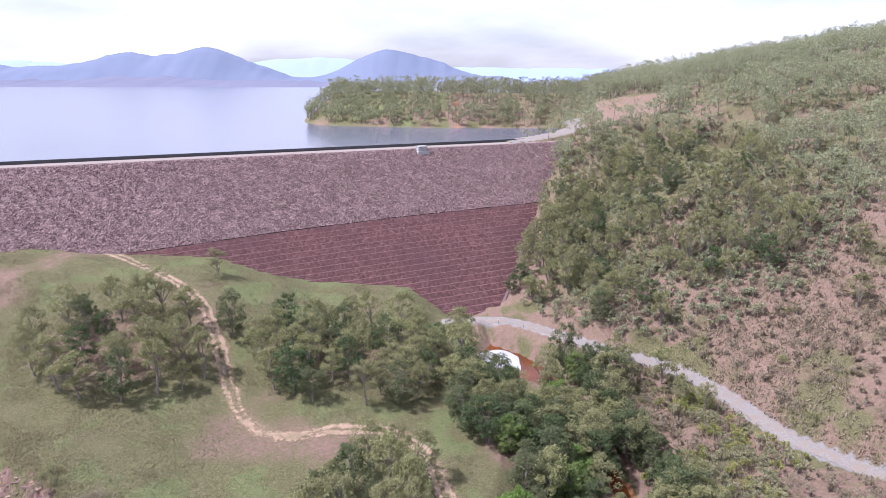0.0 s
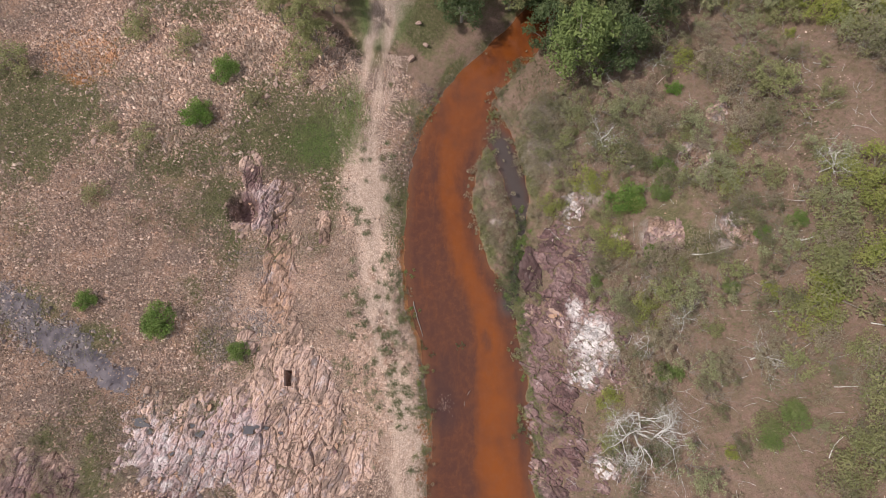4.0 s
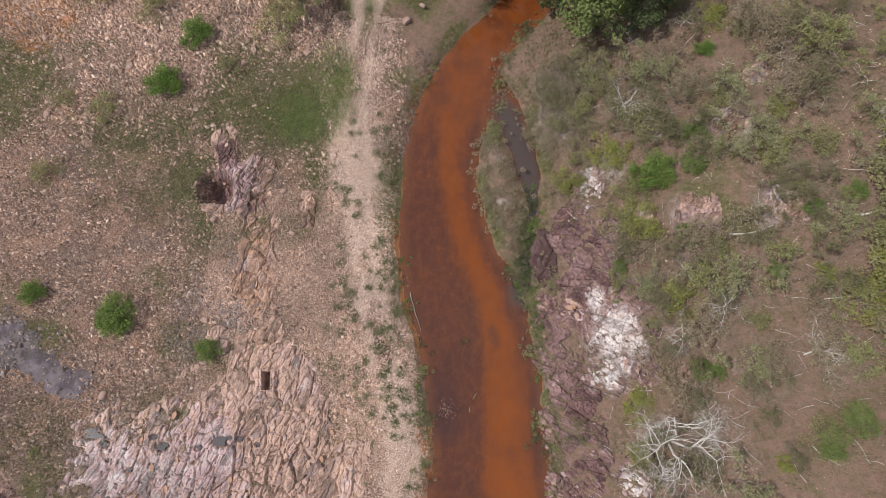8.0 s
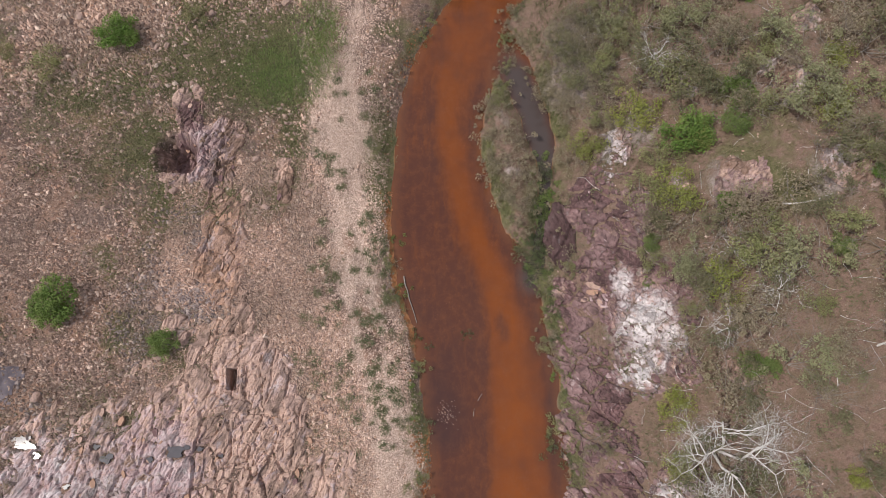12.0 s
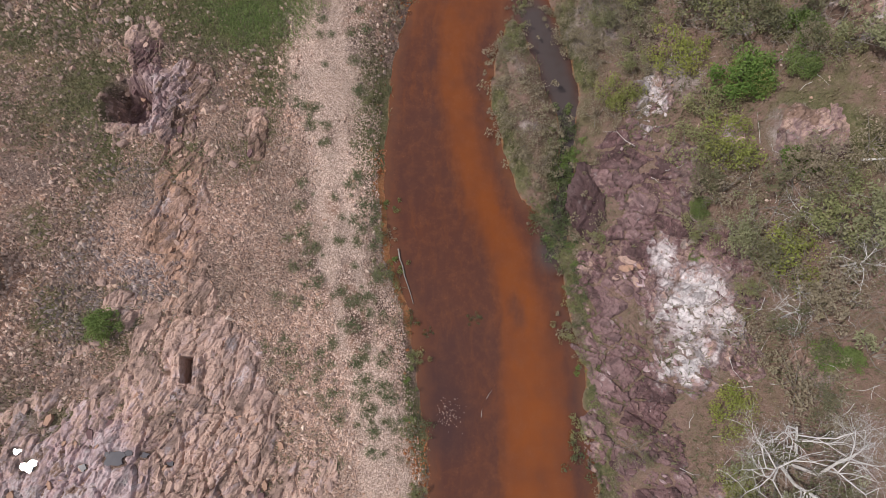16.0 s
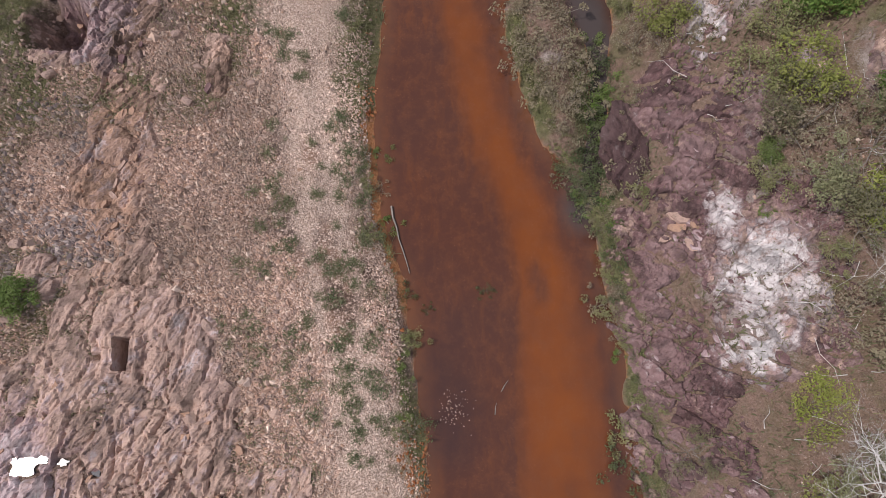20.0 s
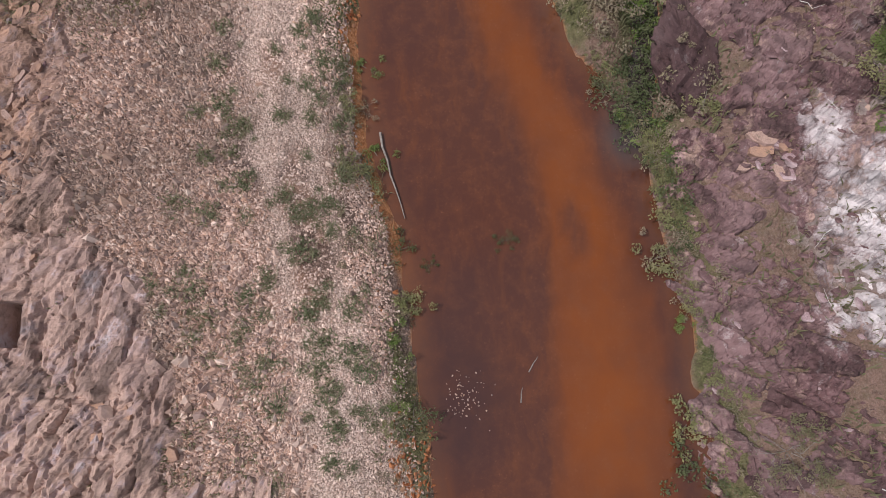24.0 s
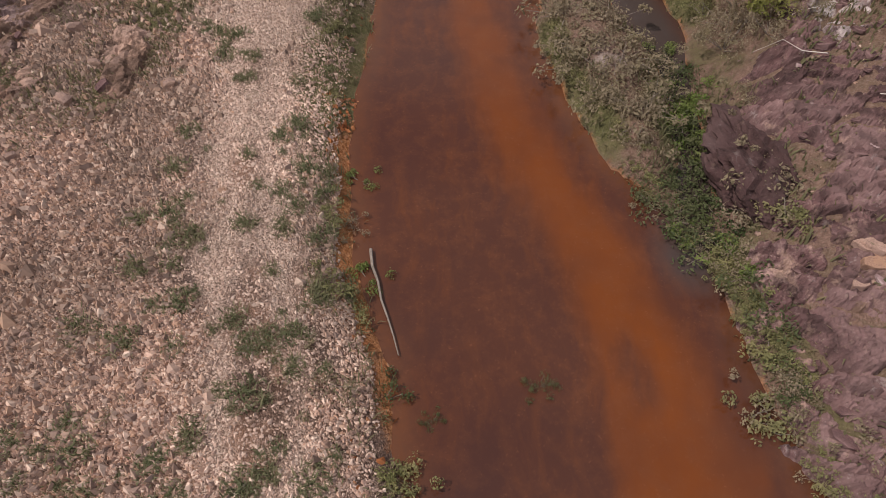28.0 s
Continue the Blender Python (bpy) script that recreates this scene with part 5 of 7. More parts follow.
def big_boulder():
    bm = bmesh.new()
    bmesh.ops.create_icosphere(bm, subdivisions=5, radius=1.0)
    for v in bm.verts:
        d = v.co.normalized()
        r = 1 + 0.22 * noise.noise(d * 1.4) + 0.10 * noise.noise(d * 3.5) + 0.04 * noise.noise(d * 9)
        crack = abs(noise.noise(Vector((d.x * 2.6, d.y * 1.1 + 4, d.z))))
        r -= 0.16 * max(0.0, 1 - crack / 0.06)
        bed = d.x * 4.2 + 0.9 * noise.noise(d * 2.2)          # split along steep beds
        r += 0.09 * noise.cell(Vector((bed, d.y * 1.3 + 0.6 * noise.noise(d * 3.1 + Vector((5, 0, 0))), 2.5)))
        r -= 0.08 * max(0.0, 1 - abs(bed - round(bed)) / 0.10)
        v.co = Vector((d.x * 1.95, d.y * 2.6, d.z * 1.1)) * r
    me = bpy.data.meshes.new("boulder")
    bm.to_mesh(me)
    bm.free()
    me.materials.append(PATCH["mixed"])
    for key, much in (("tone_purple", 1.0), ("block", 0.22)):
        me.attributes.new(key, "FLOAT", "POINT").data.foreach_set("value", np.full(len(me.vertices), much, np.float32))
    ob = new("boulder", me)
    ob.matrix_basis = pose(7.75, 6.9, 0.35, 0, 12, 8)
    tagged(ob, "big dark purple boulder at the water's edge", "boulder")


big_boulder()
right_mask = blobs((11.3, 0.6, 3.5, 5.4), (10.6, 4.8, 2.6, 3.4), (9.9, 8.0, 2.4, 3.2), (13.4, -1.2, 2.2, 2.6), (8.5, -3.2, 2.8, 4.4), (8.9, -8.5, 2.5, 5.2), (8.3, 2.2, 2.3, 2.4), (10.8, 12.2, 1.6, 3.4), (10.6, 17.0, 1.5, 2.4), (12.6, -10.5, 1.6, 1.8), (7.3, -1.0, 1.1, 4.5), (7.3, -6.5, 1.2, 4.0), (7.4, 3.6, 0.9, 1.6))
BANK = outcrop("rock_bank", "bleached and purple broken rock bank above the creek", "mixed", 5.2, 17.5, -15, 21, right_mask, cell=0.48, amp=0.42, stretch=1.8, turn=-38, seed=22, step=0.062, lift=0.08,
               tones={"orange": lambda x, y: 0.40 * blobs((8.7, 2.2, 1.4, 1.6))(x, y), "mauve": lambda x, y: 0.60 - 0.3 * blobs((8.7, 2.2, 1.4, 1.6))(x, y),
                      "purple": lambda x, y: 0.60 + 0.38 * blobs((8.2, -3.6, 2.2, 3.4), (9.4, -9, 2.4, 4.8), (9.6, 5.0, 2.2, 1.4), (8.8, 10.2, 1.8, 2.2), (9.6, 8.0, 2.0, 2.4), (13.6, 4.2, 1.2, 1.4), (7.4, 0.6, 1.0, 2.4), (9.4, 4.4, 1.8, 2.2), (9.6, 8.4, 2.4, 3.2), (8.4, -1.2, 1.5, 3.2), (9.8, -5.2, 1.8, 2.4))(x, y),
                      "white": lambda x, y: 0.82 * blobs((10.6, 3.2, 0.8, 1.4), (11.9, 0.2, 2.0, 2.6), (11.2, -2.4, 1.6, 1.9), (13.3, -0.8, 1.2, 1.5), (10.6, 12.8, 0.9, 2.6), (12.6, -10.5, 1.2, 1.4))(x, y),
                      "dirt": lambda x, y: -0.16 + 0.4 * fbm(x, y, 2.6, 3, 29) - 0.3 * blobs((11.8, 0.4, 2.4, 4), (8.2, -3.2, 1.8, 3.4))(x, y)})
for n, (bx, by, r, purple, white) in enumerate(((21.7, 16.9, 1.3, 0.1, 0.5), (15.9, 17.3, 0.8, 0.1, 0.45), (24.5, 21.8, 1.1, 0.2, 0.4), (24.5, 9.0, 1.5, 0.42, 0.4), (18.2, 9.4, 1.5, 0.55, 0.1), (14.6, 9.6, 0.7, 0.3, 0.2), (17, -3.2, 0.8, 0.2, 0.3))):
    outcrop("rock_outcrop", "weathered pale rock showing through the scrub", "mixed", bx - 3, bx + 3, by - 4, by + 4, blobs((bx, by, r, r * 1.35)), cell=0.6, amp=0.42, stretch=1.4, turn=20 + 25 * n, seed=30 + n, step=0.14,
            tones={"mauve": lambda x, y: 0.5 + 0 * x, "purple": lambda x, y, p=purple: p + 0 * x, "white": lambda x, y, w=white: w + 0 * x, "dirt": lambda x, y: 0.40 + 0.5 * fbm(x, y, 1.8, 3, 33)})


def bench_face(name, line, seed, wide):
    def mask(x, y):
        d, side = line_distance(x, y, line)
        return np.clip(1.0 - np.abs(d * side - 0.25 + 0.8 * fbm(x, y, 5, 3, seed)) / wide + 0.5 * fbm(x, y, 9, 3, seed + 4), 0, 1) * np.clip((-20 - x) / 3, 0, 1) * (x > -82)
    face = outcrop(name, "dark layered rock face of a cut bench", "mixed", -84, -19, 34, 88, mask, cell=0.9, amp=0.6, stretch=1.4, turn=60, seed=seed, step=0.26, lift=0.06,
            tones={"mauve": lambda x, y: 0.45 + 0 * x, "purple": lambda x, y: 0.74 + 0.3 * fbm(x, y, 7, 3, 48), "dirt": lambda x, y: 0.38 + 0.5 * fbm(x, y, 8, 3, 47)})
    return face, mask


BENCHES = [bench_face("bench_face", BENCH_TOP, 41, 1.7), bench_face("bench_face", BENCH_LOW, 42, 1.5)]


def slabs(parent, kinds, count, mask, x0, x1, y0, y1, strike, seed, lo=0.22, hi=0.75):
    """Loose plates of split rock lying on a ledge, each a part of it."""
    rng = np.random.default_rng(seed)
    shapes = []
    for i in range(6):
        n = int(rng.integers(5, 8))
        a = 2 * math.pi * (np.arange(n) + rng.uniform(-0.28, 0.28, n)) / n
        r = rng.uniform(0.78, 1.1, n)
        ring = [(r[j] * math.cos(a[j]), 0.55 * r[j] * math.sin(a[j])) for j in range(n)]
        top = rng.uniform(0.18, 0.42)
        v = [(x, y, top + 0.18 * x * rng.uniform(0.5, 1)) for x, y in ring] + [(x * 1.06, y * 1.06, top * 0.6) for x, y in ring] + [(x * 1.0, y * 1.0, -0.3) for x, y in ring]
        f = [list(range(n))] + [(j + n, (j + 1) % n + n, (j + 1) % n, j) for j in range(n)] + [(j + 2 * n, (j + 1) % n + 2 * n, (j + 1) % n + n, j + n) for j in range(n)]
        me = bpy.data.meshes.new("slab")
        me.from_pydata(v, [], f)
        me.materials.append(PATCH[kinds[i % len(kinds)]])
        shapes.append(me)
    made = 0
    while made < count:
        x, y = rng.uniform(x0, x1), rng.uniform(y0, y1)
        if mask(np.array([x]), np.array([y]))[0] < 0.55:
            continue
        s = lo * (hi / lo) ** (rng.uniform() ** 1.7)
        ob = new("slab", shapes[int(rng.integers(6))])
        ob.parent = parent
        ob.matrix_basis = pose(x, y, ground_z(x, y) + rng.uniform(0.0, 0.16), rng.uniform(-12, 12), rng.uniform(-12, 12), strike + rng.normal() * 22) @ Matrix.Diagonal((s, s * rng.uniform(0.7, 1.2), s * rng.uniform(0.6, 1.2), 1))
        made += 1


slabs(LEDGE, ("pink", "orange", "pink", "purple"), 240, left_mask, -34, -9, -16, 17, 70, 91, 0.14, 0.38)
slabs(BANK, ("purple", "purple", "mauve", "purple"), 200, right_mask, 6, 16, -14, 19, -38, 92, 0.14, 0.34)


slabs(BANK, ("pink", "mauve", "pink", "orange"), 26, blobs((8.9, 2.4, 1.1, 1.2)), 7.6, 10.2, 1.0, 3.8, -32, 93, 0.2, 0.42)
for n, (face, mask) in enumerate(BENCHES):
    slabs(face, ("purple", "pink", "purple", "orange"), 70, mask, -80, -22, 36, 86, 30, 96 + n, 0.3, 0.8)
slabs(LEDGE, ("orange", "pink", "pink", "orange"), 20, blobs((-12.2, -6.2, 0.9, 1.1)), -13.4, -11, -7.6, -4.8, 35, 94, 0.25, 0.6)


# ---- loose stones ----
def stone_mesh(rng, n):
    """Unit stones, each a broken wedge bedded in the ground with a short ridge on top: vertices for n of them."""
    base = np.array([(1, 0.2, -0.35), (0.1, 1, -0.35), (-1, -0.1, -0.35), (-0.1, -1, -0.35), (0.48, 0.28, 0.6), (-0.42, -0.15, 0.55)], float)
    v = base[None] * rng.uniform(0.75, 1.2, (n, 6, 1)) + rng.normal(size=(n, 6, 3)) * np.array((0.14, 0.14, 0.10))
    a = rng.uniform(0, 2 * math.pi, n)
    c, s = np.cos(a), np.sin(a)
    squash = rng.uniform(0.55, 1.0, (n, 1))
    x, y = v[..., 0], v[..., 1] * squash
    return np.stack([x * c[:, None] - y * s[:, None], x * s[:, None] + y * c[:, None], v[..., 2]], 2)


STONE_FACES = np.array([(0, 1, 4), (1, 5, 4), (1, 2, 5), (2, 3, 5), (3, 4, 5), (3, 0, 4)])


def scatter_stones(name, label, count, x0, x1, y0, y1, lo, hi, material, weight, seed, sink=0.25, height=None):
    rng = np.random.default_rng(seed)
    x, y = rng.uniform(x0, x1, count * 4), rng.uniform(y0, y1, count * 4)
    keep = rng.uniform(0, 1, len(x)) < weight(x, y)
    x, y = x[keep][:count], y[keep][:count]
    n = len(x)
    size = lo * (hi / lo) ** (rng.uniform(0, 1, n) ** 2.2)
    z = (ground_h(x, y) if height is None else height(x, y)) + size * sink
    v = stone_mesh(rng, n) * size[:, None, None] + np.stack([x, y, z], 1)[:, None, :]
    faces = (np.arange(n)[:, None, None] * 6 + STONE_FACES[None]).reshape(-1, 3)
    ob = mesh_object(name, v.reshape(-1, 3), faces, material)
    return tagged(ob, label, "stones", kind="stuff")


def stone_material(name, *tones):
    k = Nodes(name)
    r = k.island()
    c = k.ramp(r, *[(i / (len(tones) - 1), t) for i, t in enumerate(tones)])
    c = k.mix(k.ramp(k.noise(12, 4), (0.4, 0.0), (0.7, 0.25)), c, (0.17, 0.125, 0.11))
    c = k.mix(k.ramp(k.noise(0.17, 4, 0.6), (0.46, 0.0), (0.62, 0.42)), c, (0.16, 0.13, 0.105))
    return k.done(c, 0.9, spec=0.25)


STONES = stone_material("loose_stone", (0.18, 0.122, 0.10), (0.46, 0.322, 0.262), (0.62, 0.445, 0.365), (0.28, 0.205, 0.182), (0.84, 0.68, 0.58), (0.53, 0.345, 0.25), (0.38, 0.28, 0.243))
DULL_STONES = stone_material("weathered_stone", (0.14, 0.098, 0.082), (0.36, 0.258, 0.212), (0.52, 0.378, 0.312), (0.23, 0.17, 0.152), (0.76, 0.605, 0.512), (0.46, 0.295, 0.215), (0.29, 0.218, 0.192))
SLATE_STONES = stone_material("seep_stone", (0.14, 0.11, 0.11), (0.28, 0.235, 0.235), (0.44, 0.37, 0.35), (0.20, 0.16, 0.16), (0.52, 0.44, 0.41))
PALE_STONES = stone_material("track_stone", (0.38, 0.275, 0.228), (0.64, 0.49, 0.415), (0.86, 0.71, 0.62), (0.52, 0.385, 0.32))
ORANGE_STONES = stone_material("orange_stone", (0.34, 0.17, 0.09), (0.56, 0.31, 0.18), (0.66, 0.42, 0.28), (0.44, 0.25, 0.15))
RUST_STONES = stone_material("rust_stone", (0.26, 0.085, 0.03), (0.42, 0.17, 0.07), (0.36, 0.22, 0.14))


def quarry_weight(x, y):
    d, side = line_distance(x, y, BENCH_LOW)
    td, _ = line_distance(x, y, TRACK)
    w = (creek_d(x, y) > 0.4) & (d * side < -0.5) & (x < 0)
    w = w * np.clip((td - 0.9 + 0.8 * fbm(x, y, 2, 2, 62)) / 2.2, 0, 1)
    w = w * np.clip(1.25 - 1.3 * blob(x, y, -14.0, 20.5, 3.2, 4.5), 0, 1) * np.clip(1.1 - 1.1 * blob(x, y, -36, -0.5, 8, 3, -32), 0.15, 1)
    w = w * np.clip(1.2 - 1.35 * left_mask(x, y), 0.06, 1)
    return w * np.clip(0.75 + 0.5 * fbm(x, y, 5, 3, 61), 0.2, 1) * np.clip(1.2 - 1.25 * grassy(x, y), 0.12, 1)


def track_weight(x, y):
    td, _ = line_distance(x, y, TRACK)
    return np.clip((3.6 - td) / 1.8, 0, 1) * (creek_d(x, y) > 0.3) * np.clip(0.6 + 0.5 * fbm(x, y, 2, 2, 71), 0.1, 1)


scatter_stones("quarry_gravel", "loose broken pinkish stones on the quarry floor", 62000, -21, -4, -10, 13, 0.040, 0.10, STONES, quarry_weight, 1)
scatter_stones("quarry_gravel", "loose broken pinkish stones on the quarry floor", 74000, -52, -5, -17, 44, 0.07, 0.19, DULL_STONES, quarry_weight, 2)
scatter_stones("quarry_rubble", "heaps of larger broken rubble on the quarry floor", 26000, -60, -9, -14, 46, 0.10, 0.32, STONES,
               lambda x, y: quarry_weight(x, y) * np.clip(0.12 + 1.2 * fbm(x, y, 9, 3, 66) + 0.5 * blob(x, y, -36, 32, 14, 12), 0, 1), 8)
scatter_stones("quarry_gravel", "larger pale stones among the gravel", 9000, -17, -4, -13, 6, 0.045, 0.10, STONES, quarry_weight, 15)
scatter_stones("quarry_rubble", "pale broken stones strewn over the quarry floor", 9000, -60, -9, -14, 46, 0.08, 0.2, STONES, quarry_weight, 18)
scatter_stones("grey_rubble", "dark grey broken stones beside the ledges", 5200, -25, -15, -4, 10, 0.06, 0.2, SLATE_STONES, lambda x, y: np.maximum(blob(x, y, -20, 1, 3.4, 3.2), blob(x, y, -20, 6.2, 2.2, 2.2)) * np.clip(0.5 + fbm(x, y, 2.5, 3, 28), 0, 1), 16)
scatter_stones("orange_rubble", "heap of orange-stained broken stones", 2600, -46, -30, 22, 34, 0.09, 0.28, ORANGE_STONES, lambda x, y: blob(x, y, -38.7, 29.2, 3.6, 2.4), 19)
scatter_stones("seep_stones", "grey stones standing out of the seep", 9000, -50, -17, -14, 9, 0.07, 0.26, SLATE_STONES,
               lambda x, y: np.clip(1.15 - line_distance(x, y, GUTTER)[0] / 2.4, 0, 1) ** 0.7 * np.clip(0.5 + 0.9 * fbm(x, y, 2.2, 2, 27), 0.1, 1), 14, 0.5)
scatter_stones("track_gravel", "pale crushed stone on the track", 40000, -14, -2, -14, 30, 0.030, 0.085, PALE_STONES, track_weight, 3)
scatter_stones("shore_stones", "rust-stained stones along the water's edge", 5200, -8, 0, -14, 32, 0.04, 0.14, RUST_STONES,
               lambda x, y: (np.abs(creek_d(x, y) - 0.35) < 0.6) * (x < np.interp(y, _c[:, 1], _c[:, 0])) * np.clip(0.15 + 0.7 * value_noise(x, y, 4, 5) + np.exp(-((y + 8.5) / 2.6) ** 2) + np.exp(-((y - 9.6) / 1.6) ** 2), 0.05, 1), 4)
scatter_stones("rust_shingle", "orange iron-stained shingle along the waterline", 2200, -8, 0, -14, 12, 0.045, 0.12, RUST_STONES,
               lambda x, y: (np.abs(creek_d(x, y) - 0.3) < 0.45) * (sides(x, y) < 0) * np.clip(np.exp(-((y + 9.5) / 3.4) ** 4) + np.exp(-((y - 9.6) / 1.6) ** 2), 0, 1), 23)
scatter_stones("slope_stones", "scattered pale stones on the scrubby slope", 9000, 7, 48, -20, 40, 0.03, 0.12, DULL_STONES,
               lambda x, y: (creek_d(x, y) > 0.8) * np.clip(0.25 + 0.8 * fbm(x, y, 5, 3, 81), 0.02, 1), 5)
scatter_stones("creek_pebbles", "small pale pebbles breaking the shallow water", 110, -2.5, -0.3, -6.6, -4.4, 0.02, 0.05, STONES,
               lambda x, y: np.exp(-np.hypot((x + 1.4) / 0.6, (y + 5.4) / 0.6) ** 2), 6, height=lambda x, y: 0 * x + 0.005)
scatter_stones("bank_stones", "loose stones spilled along the foot of the benches", 9000, -80, -20, 33, 84, 0.07, 0.3, STONES,
               lambda x, y: np.clip(1.1 - np.abs(line_distance(x, y, BENCH_LOW)[0] - 0) / 5, 0, 1) * 0.9, 7)


def dam_stones():
    rng = np.random.default_rng(9)
    n = 60000
    run, q = rng.uniform(-60, 200, n), rng.uniform(0, 1, n)
    zb = np.interp(run, (-20, 26, 70, 105, 160, 200), (20.5, 21.4, 22.8, 23.5, 23.9, 24.2))
    z = DAM_TOP - 0.3 + (zb - DAM_TOP + 0.3) * q
    s = 1.5 + (DAM_TOP - z) * DAM_SLOPE
    p = DAM_A[None] + DAM_U[None] * run[:, None] + DAM_N[None] * s[:, None]
    size = rng.uniform(0.12, 0.25, n)
    v = stone_mesh(rng, n) * size[:, None, None] + np.stack([p[:, 0], p[:, 1], z + 0.1], 1)[:, None, :]
    faces = (np.arange(n)[:, None, None] * 6 + STONE_FACES[None]).reshape(-1, 3)
    mat = stone_material("rip_rap_stone", (0.12, 0.074, 0.076), (0.16, 0.102, 0.105), (0.19, 0.125, 0.125), (0.14, 0.088, 0.09), (0.225, 0.155, 0.152))
    tagged(mesh_object("rip_rap_stones", v.reshape(-1, 3), faces, mat), "coarse purple-grey rocks covering the dam's upper face", "rocks", kind="stuff")


dam_stones()


def boulders():
    """Single rocks big enough to pick out."""
    rng = np.random.default_rng(12)
    kinds = []
    for i in range(4):
        bm = bmesh.new()
        bmesh.ops.create_icosphere(bm, subdivisions=2, radius=1.0)
        for v in bm.verts:
            n = noise.noise(v.co * 1.3 + Vector((i * 7, 0, 0)))
            v.co *= 1 + 0.45 * n
            v.co.z *= 0.6
            v.co.x = max(-0.8, min(0.85, v.co.x))
            v.co.y = max(-0.7, min(0.75, v.co.y))
        me = bpy.data.meshes.new("rock")
        bm.to_mesh(me)
        bm.free()
        me.materials.append(ROCK_PINK)
        kinds.append(me)
    spots = [(-5.1, 29.8, 0.5), (-4.3, 33.1, 0.4), (-6.7, 28.2, 0.35), (-3.6, 31.3, 0.4), (-6.4, 26.4, 0.3), (-3.9, 3.4, 0.14), (-9.3, -0.5, 0.16), (-5.6, 3.1, 0.15), (-12.4, -5.9, 0.45), (-12.0, -6.5, 0.35), (-27, -12, 0.5)]
    for _ in range(110):
        x, y = rng.uniform(-42, -11), rng.uniform(-14, 36)
        if quarry_weight(np.array([x]), np.array([y]))[0] > 0.3:
            spots.append((x, y, rng.uniform(0.16, 0.42)))
    for n, (x, y, r) in enumerate(spots):
        ob = new("rock", kinds[int(rng.integers(4))])
        ob.matrix_basis = pose(x, y, ground_z(x, y) + r * 0.2, rng.uniform(-15, 15), rng.uniform(-15, 15), rng.uniform(0, 360)) @ Matrix.Diagonal((r, r * rng.uniform(0.6, 1), r, 1))
        tagged(ob, "single angular rock lying on the gravel", "rock", "loose rocks")


boulders()


# ---- puddles over the quarry floor ----
def puddles():
    k = Nodes("slate_puddle_water")
    c = k.mix(k.ramp(k.noise(1.2, 5), (0.4, 0.0), (0.65, 1.0)), (0.065, 0.056, 0.068), (0.15, 0.13, 0.145))
    k.bump(k.noise(5, 2), 0.03, 0.01)
    seep = k.done(c, 0.75, spec=0.15)
    k = Nodes("rain_pool_water")
    mat = k.done(k.mix(k.noise(2, 3), (0.05, 0.05, 0.06), (0.09, 0.085, 0.095)), 0.065)
    rng = np.random.default_rng(17)
    wide = np.arange(-50, -17, 0.2), np.arange(-16, 10, 0.2)
    X, Y = np.meshgrid(*wide)
    d, _ = line_distance(X, Y, GUTTER)
    m = 1.35 - d + 0.9 * fbm(X, Y, 2.4, 3, 91) + 0.75 * fbm(X, Y, 0.9, 2, 95) - np.clip((-3.5 - Y) * 0.5, 0, 1.2)
    keep = m > 0
    idx = -np.ones(X.shape, int)
    idx[keep] = np.arange(keep.sum())
    a, b, c, e = idx[:-1, :-1], idx[:-1, 1:], idx[1:, 1:], idx[1:, :-1]
    ok = (a >= 0) & (b >= 0) & (c >= 0) & (e >= 0)
    z = ground_h(X, Y) + 0.01 + 0.07 * np.clip(m, 0, 1)
    for _ in range(3):
        z[1:-1, 1:-1] = (z[1:-1, 1:-1] + z[:-2, 1:-1] + z[2:, 1:-1] + z[1:-1, :-2] + z[1:-1, 2:]) / 5
    ob = mesh_object("puddle", np.stack([X[keep], Y[keep], z[keep]], 1), np.stack([a[ok], b[ok], c[ok], e[ok]], 1), seep, smooth=True)
    tagged(ob, "shallow slate-grey seep over the stony floor", "puddle", kind="structure")
    # still pools between the ledges
    for x, y, r in POOLS + ((-57, 51, 3.4),):
        n = 22
        v = []
        for i in range(n):
            w = 2 * math.pi * i / n
            q = r * (1 + 0.6 * float(value_noise(1.6 * math.cos(w) + x, 1.6 * math.sin(w) + y, 1.0, 6)) + 0.25 * float(value_noise(5 * math.cos(w), 5 * math.sin(w) + x, 1.0, 7)))
            v.append((x + q * math.cos(w) * 1.25, y + q * math.sin(w) * 0.8, 0))
        top = max(ground_z(x, y), 0) + (0.10 if r < 3 else 0.35)
        ob = mesh_object("rock_pool", [(a, b, top) for a, b, _ in v] + [(a, b, top - 0.6) for a, b, _ in v], [list(range(n))] + [(i, i + n, (i + 1) % n + n, (i + 1) % n) for i in range(n)], mat)
        tagged(ob, "still rain pool held between rock ledges", "pool", "rock pools")


puddles()


